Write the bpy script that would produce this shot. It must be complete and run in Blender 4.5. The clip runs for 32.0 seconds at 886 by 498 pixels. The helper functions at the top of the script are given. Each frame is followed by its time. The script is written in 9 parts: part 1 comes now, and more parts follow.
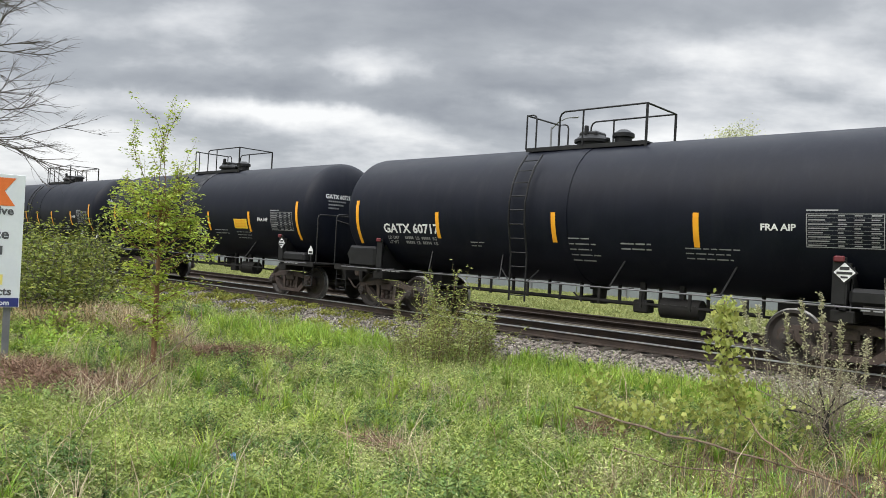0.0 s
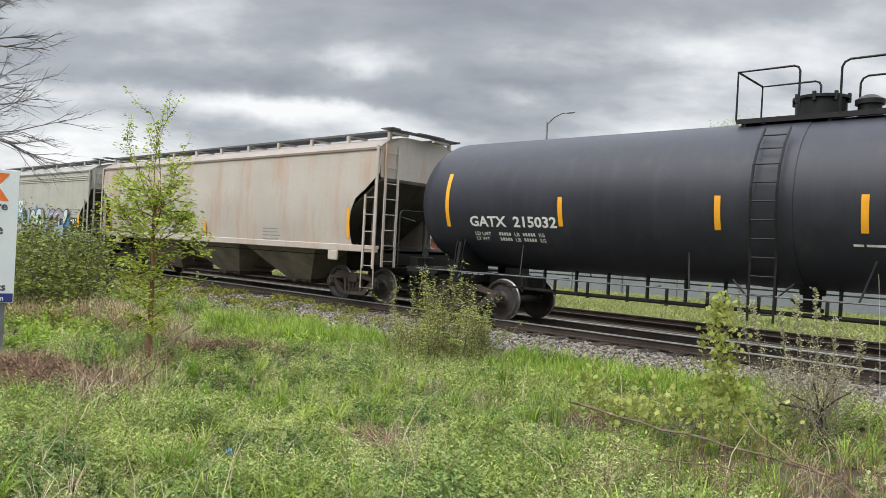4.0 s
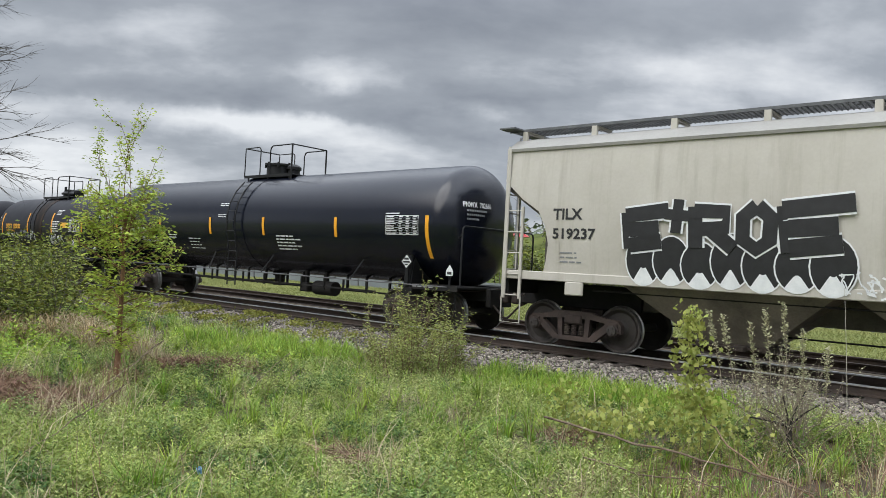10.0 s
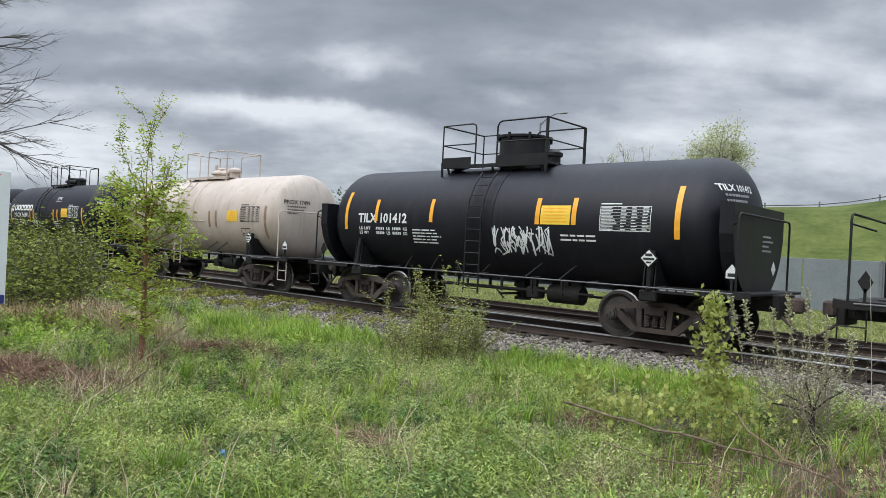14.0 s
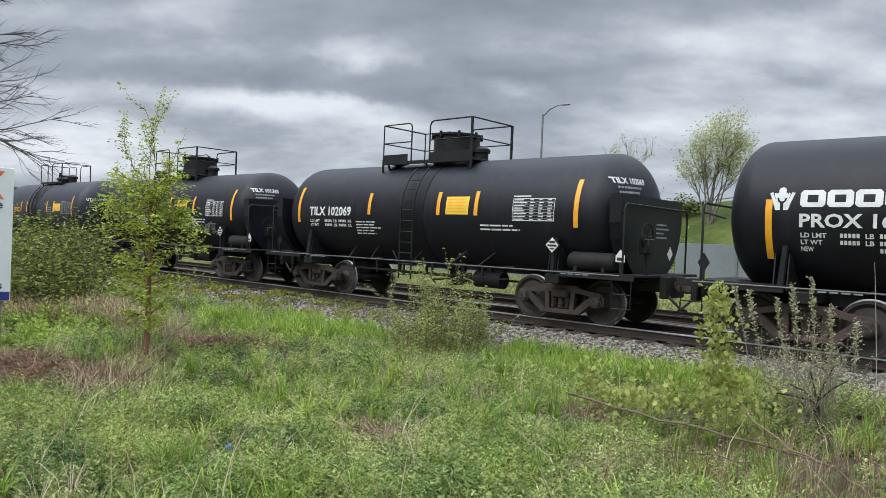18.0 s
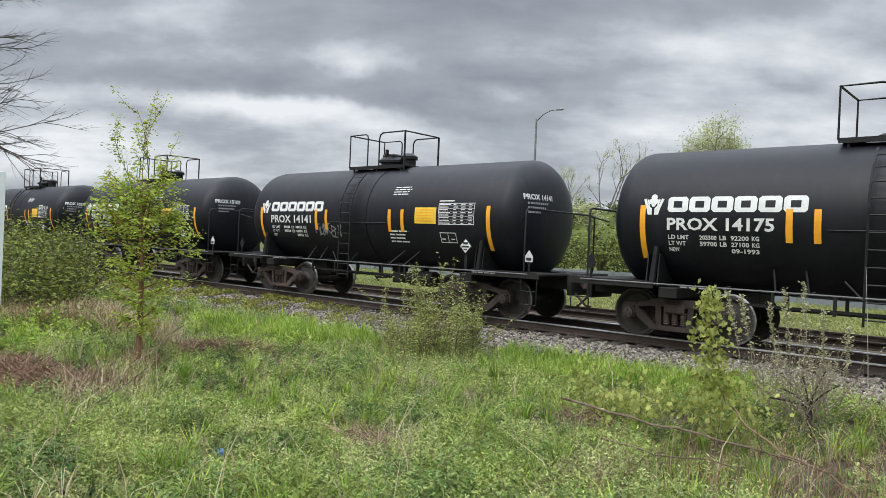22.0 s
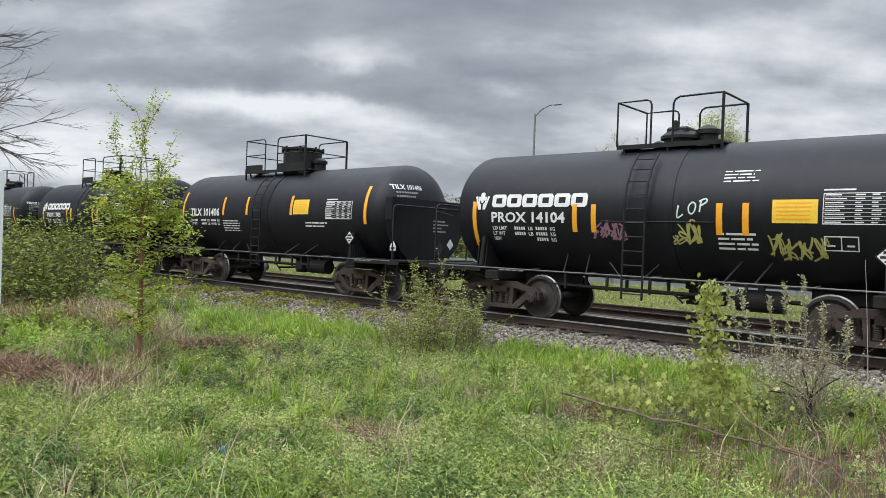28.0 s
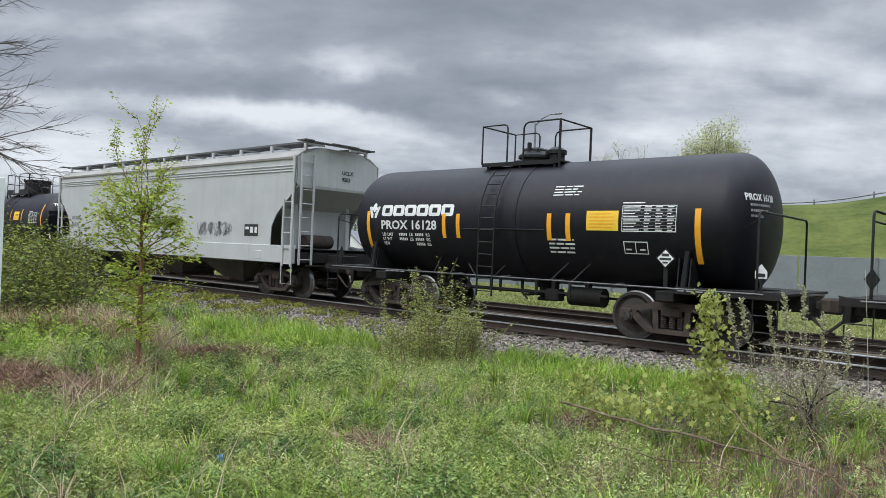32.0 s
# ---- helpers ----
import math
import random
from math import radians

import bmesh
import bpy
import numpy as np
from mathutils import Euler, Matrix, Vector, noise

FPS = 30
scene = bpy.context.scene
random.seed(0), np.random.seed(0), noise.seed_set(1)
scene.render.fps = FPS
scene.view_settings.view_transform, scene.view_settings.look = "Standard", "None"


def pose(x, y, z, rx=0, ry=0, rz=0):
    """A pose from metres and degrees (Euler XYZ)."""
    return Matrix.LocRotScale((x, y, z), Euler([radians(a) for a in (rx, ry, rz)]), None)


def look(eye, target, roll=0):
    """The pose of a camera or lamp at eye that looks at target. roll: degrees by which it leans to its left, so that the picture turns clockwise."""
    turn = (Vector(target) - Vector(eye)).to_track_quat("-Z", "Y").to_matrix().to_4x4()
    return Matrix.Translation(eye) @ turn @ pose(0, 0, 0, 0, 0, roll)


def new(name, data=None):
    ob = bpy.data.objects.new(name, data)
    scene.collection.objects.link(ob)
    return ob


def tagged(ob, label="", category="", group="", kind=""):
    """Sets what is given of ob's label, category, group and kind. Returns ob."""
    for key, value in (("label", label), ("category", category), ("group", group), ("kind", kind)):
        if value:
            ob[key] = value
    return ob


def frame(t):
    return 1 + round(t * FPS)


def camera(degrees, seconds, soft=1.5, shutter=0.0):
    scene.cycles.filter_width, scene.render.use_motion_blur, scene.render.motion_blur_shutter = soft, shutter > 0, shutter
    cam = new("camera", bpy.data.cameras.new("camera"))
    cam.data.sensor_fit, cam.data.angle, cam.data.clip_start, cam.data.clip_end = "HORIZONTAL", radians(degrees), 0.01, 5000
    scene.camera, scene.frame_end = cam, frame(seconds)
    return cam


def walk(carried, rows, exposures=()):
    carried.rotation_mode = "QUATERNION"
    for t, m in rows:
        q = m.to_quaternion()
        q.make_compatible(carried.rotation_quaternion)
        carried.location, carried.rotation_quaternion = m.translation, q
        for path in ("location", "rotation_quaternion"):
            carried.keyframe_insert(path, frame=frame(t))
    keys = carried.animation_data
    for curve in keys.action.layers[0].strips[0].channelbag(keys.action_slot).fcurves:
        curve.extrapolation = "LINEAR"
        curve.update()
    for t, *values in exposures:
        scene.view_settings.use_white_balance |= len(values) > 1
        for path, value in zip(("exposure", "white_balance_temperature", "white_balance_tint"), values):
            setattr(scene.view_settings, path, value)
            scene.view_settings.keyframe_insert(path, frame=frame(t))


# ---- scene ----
# World: x runs along the track (the train goes to +x), y away from the camera, z = 0 on the rail heads.
EYE = (0.0, 0.0, 1.598)
TRACK_Y = 14.005          # middle of the running track
TURNS = [
    (0, 90.201, -3.010, 42.413), (0.5, 90.144, -3.077, 41.885), (1, 90.038, -3.142, 41.453), (1.5, 89.947, -3.143, 41.251),
    (2, 89.897, -3.110, 41.302), (2.5, 89.885, -3.058, 41.562), (3, 89.877, -3.010, 41.846), (3.5, 89.885, -3.017, 42.058),
    (5.5, 89.721, -2.990, 42.058), (6, 89.745, -2.995, 42.127), (6.5, 89.829, -2.958, 42.221), (7, 89.970, -2.911, 42.287),
    (7.5, 90.146, -2.792, 42.254), (8, 90.375, -2.675, 42.085), (8.5, 90.612, -2.672, 41.741), (9, 90.843, -2.752, 41.204),
    (9.5, 91.025, -2.876, 40.565), (10, 91.151, -3.027, 40.004), (10.5, 91.154, -3.174, 39.629), (11, 91.022, -3.259, 39.534),
    (11.5, 90.786, -3.313, 39.665), (12, 90.527, -3.325, 39.973), (12.5, 90.272, -3.237, 40.349), (13, 90.068, -3.105, 40.747),
    (13.5, 89.963, -3.004, 41.156), (14, 89.912, -2.929, 41.556), (14.5, 89.885, -2.895, 41.884), (16.5, 89.686, -2.548, 42.109),
    (17, 89.583, -2.548, 42.032), (17.5, 89.447, -2.457, 41.910), (18, 89.328, -2.383, 41.818), (18.5, 89.268, -2.368, 41.758),
    (19, 89.247, -2.374, 41.718), (19.5, 89.266, -2.309, 41.656), (20, 89.321, -2.317, 41.639), (20.5, 89.408, -2.391, 41.619),
    (21, 89.509, -2.458, 41.563), (21.5, 89.621, -2.457, 41.434), (22, 89.700, -2.475, 41.307), (22.5, 89.695, -2.465, 41.263),
    (23, 89.616, -2.436, 41.314), (23.5, 89.477, -2.381, 41.415), (24, 89.313, -2.291, 41.536), (24.5, 89.178, -2.211, 41.623),
    (25, 89.071, -2.145, 41.647), (25.5, 89.020, -2.098, 41.619), (27.5, 89.347, -2.115, 41.331), (28, 89.378, -2.045, 41.263),
    (28.5, 89.416, -2.096, 41.275), (29, 89.435, -2.139, 41.300), (29.5, 89.445, -2.139, 41.324), (30, 89.489, -2.153, 41.313),
    (30.5, 89.573, -2.153, 41.269), (31, 89.718, -2.160, 41.232), (31.5, 89.902, -2.233, 41.234), (32, 90.054, -2.294, 41.261),
]
cam = camera(63.5, 32.0, soft=0.75)
walk(cam, [(t, pose(*EYE, rx, ry, rz)) for t, rx, ry, rz in TURNS], exposures=((0.0, 0.54, 6700, 10), (3.5, 0.54, 6680, 10), (5.5, 0.36, 6600, 10), (7.0, 0.28, 6500, 10), (10.0, 0.32, 6450, 10), (11.0, 0.46, 6400, 10), (12.0, 0.39, 6250, 10),
     (14.0, 0.28, 6250, 10), (17.0, 0.27, 6100, 10), (19.0, 0.34, 6400, 10), (21.0, 0.37, 6450, 10), (28.0, 0.36, 6450, 10), (31.0, 0.36, 6450, 10), (32.0, 0.28, 6250, 10)))

# ---- sky and sun: a bright overcast ----
SUN_EL, SUN_ROT = radians(52), radians(215)


def node(tree, kind, **values):
    n = tree.nodes.new(kind)
    for key, value in values.items():
        if key in n.inputs:
            n.inputs[key].default_value = value
    return n


# rolls and rifts of the cloud sheet: sideways, up, half length, half height, tilt, how much brighter
SKY_ROLLS = (
    (-0.36, 0.202, 0.24, 0.019, -5, 0.10), (-0.15, 0.172, 0.17, 0.032, -7, 0.125), (-0.56, 0.135, 0.17, 0.036, 0, 0.10), (-0.11, 0.265, 0.07, 0.024, -8, 0.08),
    (0.076, 0.214, 0.05, 0.013, -4, 0.12), (0.47, 0.283, 0.17, 0.042, 8, 0.12), (0.60, 0.240, 0.07, 0.025, 10, 0.12), (0.33, 0.262, 0.12, 0.024, 0, 0.07),
    (-0.41, 0.318, 0.12, 0.026, -4, 0.07), (0.33, 0.175, 0.30, 0.045, 0, 0.10), (0.02, 0.125, 0.30, 0.034, 0, 0.08), (-0.44, 0.236, 0.26, 0.020, -3, -0.08),
    (-0.13, 0.230, 0.20, 0.018, -5, -0.07), (-0.05, 0.195, 0.20, 0.010, -8, -0.06), (-0.55, 0.272, 0.15, 0.026, 0, -0.03), (0.16, 0.238, 0.17, 0.018, 0, -0.03),
    (0.13, 0.290, 0.26, 0.030, 2, 0.04), (-0.22, 0.300, 0.18, 0.026, 0, -0.02), (0.55, 0.198, 0.17, 0.015, 4, -0.04),
)


def make_world():
    world = bpy.data.worlds.new("overcast_sky")
    scene.world = world
    world.use_nodes = True
    tree = world.node_tree
    tree.nodes.clear()
    out = tree.nodes.new("ShaderNodeOutputWorld")
    back = tree.nodes.new("ShaderNodeBackground")
    sky = tree.nodes.new("ShaderNodeTexSky")
    sky.sky_type, sky.sun_disc = "NISHITA", False
    sky.sun_elevation, sky.sun_rotation = SUN_EL, SUN_ROT
    coord = tree.nodes.new("ShaderNodeTexCoord")
    split = tree.nodes.new("ShaderNodeSeparateXYZ")
    tree.links.new(coord.outputs["Generated"], split.inputs[0])

    def math_node(op, a, b=None, clamp=False):
        n = tree.nodes.new("ShaderNodeMath")
        n.operation, n.use_clamp = op, clamp
        for i, v in enumerate((a, b)):
            if v is None:
                continue
            if isinstance(v, (int, float)):
                n.inputs[i].default_value = v
            else:
                tree.links.new(v, n.inputs[i])
        return n.outputs[0]

    up = math_node("MAXIMUM", split.outputs[2], 0.0)
    # the cloud sheet is a flat layer overhead, seen in perspective
    lift = math_node("ADD", up, 0.30)
    flat = tree.nodes.new("ShaderNodeCombineXYZ")
    tree.links.new(math_node("DIVIDE", split.outputs[0], lift), flat.inputs[0])
    tree.links.new(math_node("DIVIDE", split.outputs[1], lift), flat.inputs[1])
    place = tree.nodes.new("ShaderNodeMapping")
    place.inputs["Location"].default_value = (1.3, 4.2, 0.0)
    place.inputs["Scale"].default_value = (0.95, 1.35, 1.0)
    turned = tree.nodes.new("ShaderNodeMapping")
    turned.inputs["Rotation"].default_value = (0, 0, radians(-44))
    tree.links.new(flat.outputs[0], turned.inputs[0])
    tree.links.new(turned.outputs[0], place.inputs[0])
    big = node(tree, "ShaderNodeTexNoise", Scale=1.05, Detail=6.0, Roughness=0.55, Distortion=0.25)
    fine = node(tree, "ShaderNodeTexNoise", Scale=4.0, Detail=5.0, Roughness=0.55, Distortion=0.1)
    tree.links.new(place.outputs[0], big.inputs["Vector"])
    tree.links.new(place.outputs[0], fine.inputs["Vector"])
    cloud = math_node("ADD", math_node("MULTIPLY", big.outputs[0], 0.62), math_node("MULTIPLY", fine.outputs[0], 0.26))
    cloud = math_node("ADD", cloud, 0.045)
    # thinner and brighter in a belt above the horizon, darker bellies higher up
    belt = math_node("SUBTRACT", 1.0, math_node("MULTIPLY", math_node("ABSOLUTE", math_node("SUBTRACT", up, 0.12)), 7.5), clamp=True)
    cloud = math_node("ADD", cloud, math_node("MULTIPLY", belt, 0.05))
    # long ragged rolls and rifts of the cloud sheet in the north-western sky
    frame_ = pose(0, 0, 0, 90.0, -2.3, 41.3).to_3x3()
    axes = []
    for axis in (frame_.col[0], frame_.col[1], -frame_.col[2]):
        dot = tree.nodes.new("ShaderNodeVectorMath")
        dot.operation = "DOT_PRODUCT"
        dot.inputs[1].default_value = axis
        tree.links.new(coord.outputs["Generated"], dot.inputs[0])
        axes.append(dot.outputs["Value"])
    ahead = math_node("MAXIMUM", axes[2], 0.05)
    sheet_at = tree.nodes.new("ShaderNodeCombineXYZ")
    for i in (0, 1):
        tree.links.new(math_node("DIVIDE", axes[i], ahead), sheet_at.inputs[i])
    ragged = node(tree, "ShaderNodeTexNoise", Scale=9.0, Detail=5.0, Roughness=0.6)
    tree.links.new(sheet_at.outputs[0], ragged.inputs["Vector"])
    torn = tree.nodes.new("ShaderNodeVectorMath")
    torn.operation = "MULTIPLY_ADD"
    tree.links.new(ragged.outputs["Color"], torn.inputs[0])
    torn.inputs[1].default_value = (0.16, 0.05, 0.0)
    tree.links.new(sheet_at.outputs[0], torn.inputs[2])
    for u, v, ru, rv, tilt, amount in SKY_ROLLS:
        m = tree.nodes.new("ShaderNodeMapping")
        m.vector_type = "TEXTURE"
        m.inputs["Location"].default_value = (u + 0.08, v + 0.025, 0.0)
        m.inputs["Rotation"].default_value = (0, 0, radians(tilt))
        m.inputs["Scale"].default_value = (ru, rv, 1.0)
        tree.links.new(torn.outputs[0], m.inputs[0])
        far = tree.nodes.new("ShaderNodeVectorMath")
        far.operation = "LENGTH"
        tree.links.new(m.outputs[0], far.inputs[0])
        soft = tree.nodes.new("ShaderNodeMapRange")
        soft.interpolation_type = "SMOOTHSTEP"
        for key, q in (("From Min", 0.0), ("From Max", 1.7), ("To Min", amount), ("To Max", 0.0)):
            soft.inputs[key].default_value = q
        tree.links.new(far.outputs["Value"], soft.inputs["Value"])
        cloud = math_node("ADD", cloud, soft.outputs[0])
    ramp = tree.nodes.new("ShaderNodeValToRGB")
    stops = ramp.color_ramp.elements
    stops[0].position, stops[0].color = 0.36, (0.215, 0.235, 0.27, 1)
    stops[1].position, stops[1].color = 0.68, (0.68, 0.70, 0.72, 1)
    mid = stops.new(0.50)
    mid.color = (0.315, 0.34, 0.375, 1)
    high = stops.new(0.575)
    high.color = (0.455, 0.48, 0.515, 1)
    tree.links.new(cloud, ramp.inputs[0])
    # an overcast sky is about three times as bright overhead as at the horizon
    rise = tree.nodes.new("ShaderNodeMapRange")
    rise.interpolation_type = "SMOOTHSTEP"
    for key, v in (("From Min", 0.30), ("From Max", 0.92), ("To Min", 1.0), ("To Max", 6.0)):
        rise.inputs[key].default_value = v
    tree.links.new(up, rise.inputs["Value"])
    scaled = tree.nodes.new("ShaderNodeVectorMath")
    scaled.operation = "SCALE"
    tree.links.new(ramp.outputs[0], scaled.inputs[0])
    tree.links.new(rise.outputs[0], scaled.inputs["Scale"])
    dim = tree.nodes.new("ShaderNodeVectorMath")
    dim.operation = "SCALE"
    dim.inputs["Scale"].default_value = 0.08
    tree.links.new(sky.outputs[0], dim.inputs[0])
    mix = tree.nodes.new("ShaderNodeMix")
    mix.data_type = "RGBA"
    mix.inputs[0].default_value = 0.94
    tree.links.new(dim.outputs[0], mix.inputs[6])
    tree.links.new(scaled.outputs[0], mix.inputs[7])
    tree.links.new(mix.outputs[2], back.inputs[0])
    back.inputs[1].default_value = 1.0
    tree.links.new(back.outputs[0], out.inputs[0])


make_world()
sun_data = bpy.data.lights.new("sun", "SUN")
sun_data.energy, sun_data.angle, sun_data.color = 1.5, radians(55), (1.0, 0.96, 0.9)
sun = new("sun", sun_data)
sun.matrix_world = look((-20, -40, 60), (-10, 12, 0))

# ---- materials ----
def material(name, low, high, rough=0.7, metal=0.0, scale=6.0, fine=60.0, bump=0.15, stretch=(1, 1, 1), per_object=0.0,
             per_island=0.0, streak=None, translucent=0.0, specular=0.5, local=True, span=(0.45, 0.9), run=(2.6, 2.6, 0.16)):
    """A painted or natural surface: two colours mixed by noise at two scales, fine relief, and rain streaks where given."""
    m = bpy.data.materials.new(name)
    m.use_nodes = True
    tree = m.node_tree
    b = tree.nodes["Principled BSDF"]
    b.inputs["Roughness"].default_value, b.inputs["Metallic"].default_value = rough, metal
    b.inputs["Specular IOR Level"].default_value = specular
    coord = tree.nodes.new("ShaderNodeTexCoord")
    place = tree.nodes.new("ShaderNodeMapping")
    place.inputs["Scale"].default_value = stretch
    source = coord.outputs["Object"]
    if not local:
        source = tree.nodes.new("ShaderNodeNewGeometry").outputs["Position"]
    tree.links.new(source, place.inputs[0])
    n1 = node(tree, "ShaderNodeTexNoise", Scale=scale, Detail=5.0, Roughness=0.6)
    n2 = node(tree, "ShaderNodeTexNoise", Scale=fine, Detail=3.0, Roughness=0.6)
    for n in (n1, n2):
        tree.links.new(place.outputs[0], n.inputs["Vector"])
    blend = tree.nodes.new("ShaderNodeMath")
    blend.operation = "MULTIPLY_ADD"
    tree.links.new(n2.outputs[0], blend.inputs[0])
    blend.inputs[1].default_value = 0.35
    tree.links.new(n1.outputs[0], blend.inputs[2])
    spread = tree.nodes.new("ShaderNodeMapRange")
    for key, v in (("From Min", span[0]), ("From Max", span[1])):
        spread.inputs[key].default_value = v
    tree.links.new(blend.outputs[0], spread.inputs["Value"])
    mix = tree.nodes.new("ShaderNodeMix")
    mix.data_type = "RGBA"
    mix.inputs[6].default_value, mix.inputs[7].default_value = (*low, 1), (*high, 1)
    tree.links.new(spread.outputs[0], mix.inputs[0])
    colour = mix.outputs[2]
    if streak:
        tint, amount = streak
        p2 = tree.nodes.new("ShaderNodeMapping")
        p2.inputs["Scale"].default_value = run
        tree.links.new(source, p2.inputs[0])
        n3 = node(tree, "ShaderNodeTexNoise", Scale=1.6, Detail=6.0, Roughness=0.65)
        tree.links.new(p2.outputs[0], n3.inputs["Vector"])
        cut = tree.nodes.new("ShaderNodeMapRange")
        for key, v in (("From Min", 0.50), ("From Max", 0.78), ("To Max", amount)):
            cut.inputs[key].default_value = v
        tree.links.new(n3.outputs[0], cut.inputs["Value"])
        over = tree.nodes.new("ShaderNodeMix")
        over.data_type = "RGBA"
        tree.links.new(cut.outputs[0], over.inputs[0])
        tree.links.new(colour, over.inputs[6])
        over.inputs[7].default_value = (*tint, 1)
        colour = over.outputs[2]
    if per_object or per_island:
        hsv = tree.nodes.new("ShaderNodeHueSaturation")
        src = tree.nodes.new("ShaderNodeObjectInfo" if per_object else "ShaderNodeNewGeometry")
        rnd = src.outputs["Random" if per_object else "Random Per Island"]
        amount = per_object or per_island
        r1 = tree.nodes.new("ShaderNodeMapRange")
        r1.inputs["To Min"].default_value, r1.inputs["To Max"].default_value = 1 - amount, 1 + amount
        tree.links.new(rnd, r1.inputs["Value"])
        tree.links.new(r1.outputs[0], hsv.inputs["Value"])
        r2 = tree.nodes.new("ShaderNodeMath")
        r2.operation = "MULTIPLY_ADD"
        wob = tree.nodes.new("ShaderNodeMath")
        wob.operation = "FRACT"
        tw = tree.nodes.new("ShaderNodeMath")
        tw.operation = "MULTIPLY"
        tw.inputs[1].default_value = 17.3
        tree.links.new(rnd, tw.inputs[0])
        tree.links.new(tw.outputs[0], wob.inputs[0])
        tree.links.new(wob.outputs[0], r2.inputs[0])
        r2.inputs[1].default_value, r2.inputs[2].default_value = 0.10 * amount, 0.5 - 0.05 * amount
        tree.links.new(r2.outputs[0], hsv.inputs["Hue"])
        tree.links.new(colour, hsv.inputs["Color"])
        colour = hsv.outputs[0]
    tree.links.new(colour, b.inputs["Base Color"])
    if bump:
        bp = tree.nodes.new("ShaderNodeBump")
        bp.inputs["Strength"].default_value, bp.inputs["Distance"].default_value = bump, 0.02
        tree.links.new(blend.outputs[0], bp.inputs["Height"])
        tree.links.new(bp.outputs[0], b.inputs["Normal"])
    if rough > 0.25 and metal < 0.5:
        rr = tree.nodes.new("ShaderNodeMapRange")
        rr.inputs["To Min"].default_value, rr.inputs["To Max"].default_value = rough - 0.08, min(rough + 0.12, 1)
        tree.links.new(n1.outputs[0], rr.inputs["Value"])
        tree.links.new(rr.outputs[0], b.inputs["Roughness"])
    if translucent:
        tr = tree.nodes.new("ShaderNodeBsdfTranslucent")
        tree.links.new(colour, tr.inputs[0])
        ms = tree.nodes.new("ShaderNodeMixShader")
        ms.inputs[0].default_value = translucent
        tree.links.new(b.outputs[0], ms.inputs[1])
        tree.links.new(tr.outputs[0], ms.inputs[2])
        tree.links.new(ms.outputs[0], tree.nodes["Material Output"].inputs[0])
    return m


BLACK = material("black_tank_paint", (0.0045, 0.0047, 0.0080), (0.0105, 0.0104, 0.0158), 0.44, scale=1.2, fine=25, bump=0.04,
                 streak=((0.027, 0.0255, 0.030), 0.45), specular=0.31, per_object=0.12)
JET = material("clean_jet_black_tank_paint", (0.0034, 0.0039, 0.0068), (0.0068, 0.0076, 0.0118), 0.40, scale=1.2, fine=25, bump=0.03,
               streak=((0.018, 0.018, 0.020), 0.3), specular=0.20)
NAVY = material("matt_blue_black_tank_paint", (0.0044, 0.0057, 0.0112), (0.0092, 0.0110, 0.0190), 0.46, scale=1.2, fine=25, bump=0.04,
                streak=((0.024, 0.026, 0.031), 0.35), specular=0.17)
SPILLED = material("residue_stained_black_paint", (0.0065, 0.0072, 0.0090), (0.014, 0.015, 0.018), 0.5, scale=1.2, fine=25, bump=0.04,
                   streak=((0.13, 0.13, 0.14), 1.0), specular=0.19)
RUSTED = material("rust_stained_black_paint", (0.010, 0.009, 0.009), (0.022, 0.018, 0.016), 0.55, scale=1.2, fine=25, bump=0.04,
                  streak=((0.085, 0.042, 0.022), 0.9), specular=0.19)
GLOSS = material("glossy_black_tank_paint", (0.0035, 0.0050, 0.0110), (0.0065, 0.0085, 0.0165), 0.21, scale=1.0, fine=20, bump=0.015,
                 streak=((0.025, 0.026, 0.03), 0.3))
SLATE = material("faded_slate_tank_paint", (0.017, 0.018, 0.028), (0.030, 0.0315, 0.044), 0.46, scale=1.0, fine=22, bump=0.04, specular=0.42,
                 streak=((0.052, 0.053, 0.064), 0.5))
CREAM = material("dirty_cream_tank_paint", (0.43, 0.36, 0.30), (0.56, 0.48, 0.415), 0.5, scale=1.2, fine=25, bump=0.05,
                 streak=((0.25, 0.19, 0.12), 0.55))
STEEL = material("grimy_black_steel", (0.008, 0.008, 0.008), (0.026, 0.024, 0.022), 0.66, scale=3, fine=45, bump=0.2, specular=0.25)
RAIL_PAINT = material("black_railing_paint", (0.007, 0.007, 0.008), (0.018, 0.018, 0.018), 0.5, scale=4, fine=50, bump=0.08, specular=0.3)
TRUCK = material("dusty_truck_steel", (0.026, 0.020, 0.017), (0.082, 0.060, 0.049), 0.85, scale=3.5, fine=40, bump=0.3, per_object=0.35)
WHEEL = material("brown_wheel_steel", (0.022, 0.018, 0.016), (0.060, 0.050, 0.044), 0.6, scale=4, fine=60, bump=0.15)
TREAD = material("polished_wheel_tread", (0.20, 0.195, 0.19), (0.40, 0.395, 0.39), 0.38, metal=0.8, scale=8, fine=80, bump=0.05)
RAILTOP = material("polished_rail_head", (0.55, 0.55, 0.56), (0.70, 0.70, 0.71), 0.38, metal=0.85, scale=5, fine=40, bump=0.03)
RUSTY = material("rusty_rail_web", (0.026, 0.019, 0.015), (0.068, 0.048, 0.037), 0.85, scale=3, fine=40, bump=0.3, local=False)
GREY_PAINT = material("grey_hopper_paint", (0.380, 0.375, 0.328), (0.482, 0.475, 0.415), 0.55, scale=0.9, fine=18, bump=0.05,
                      streak=((0.25, 0.24, 0.21), 0.6))
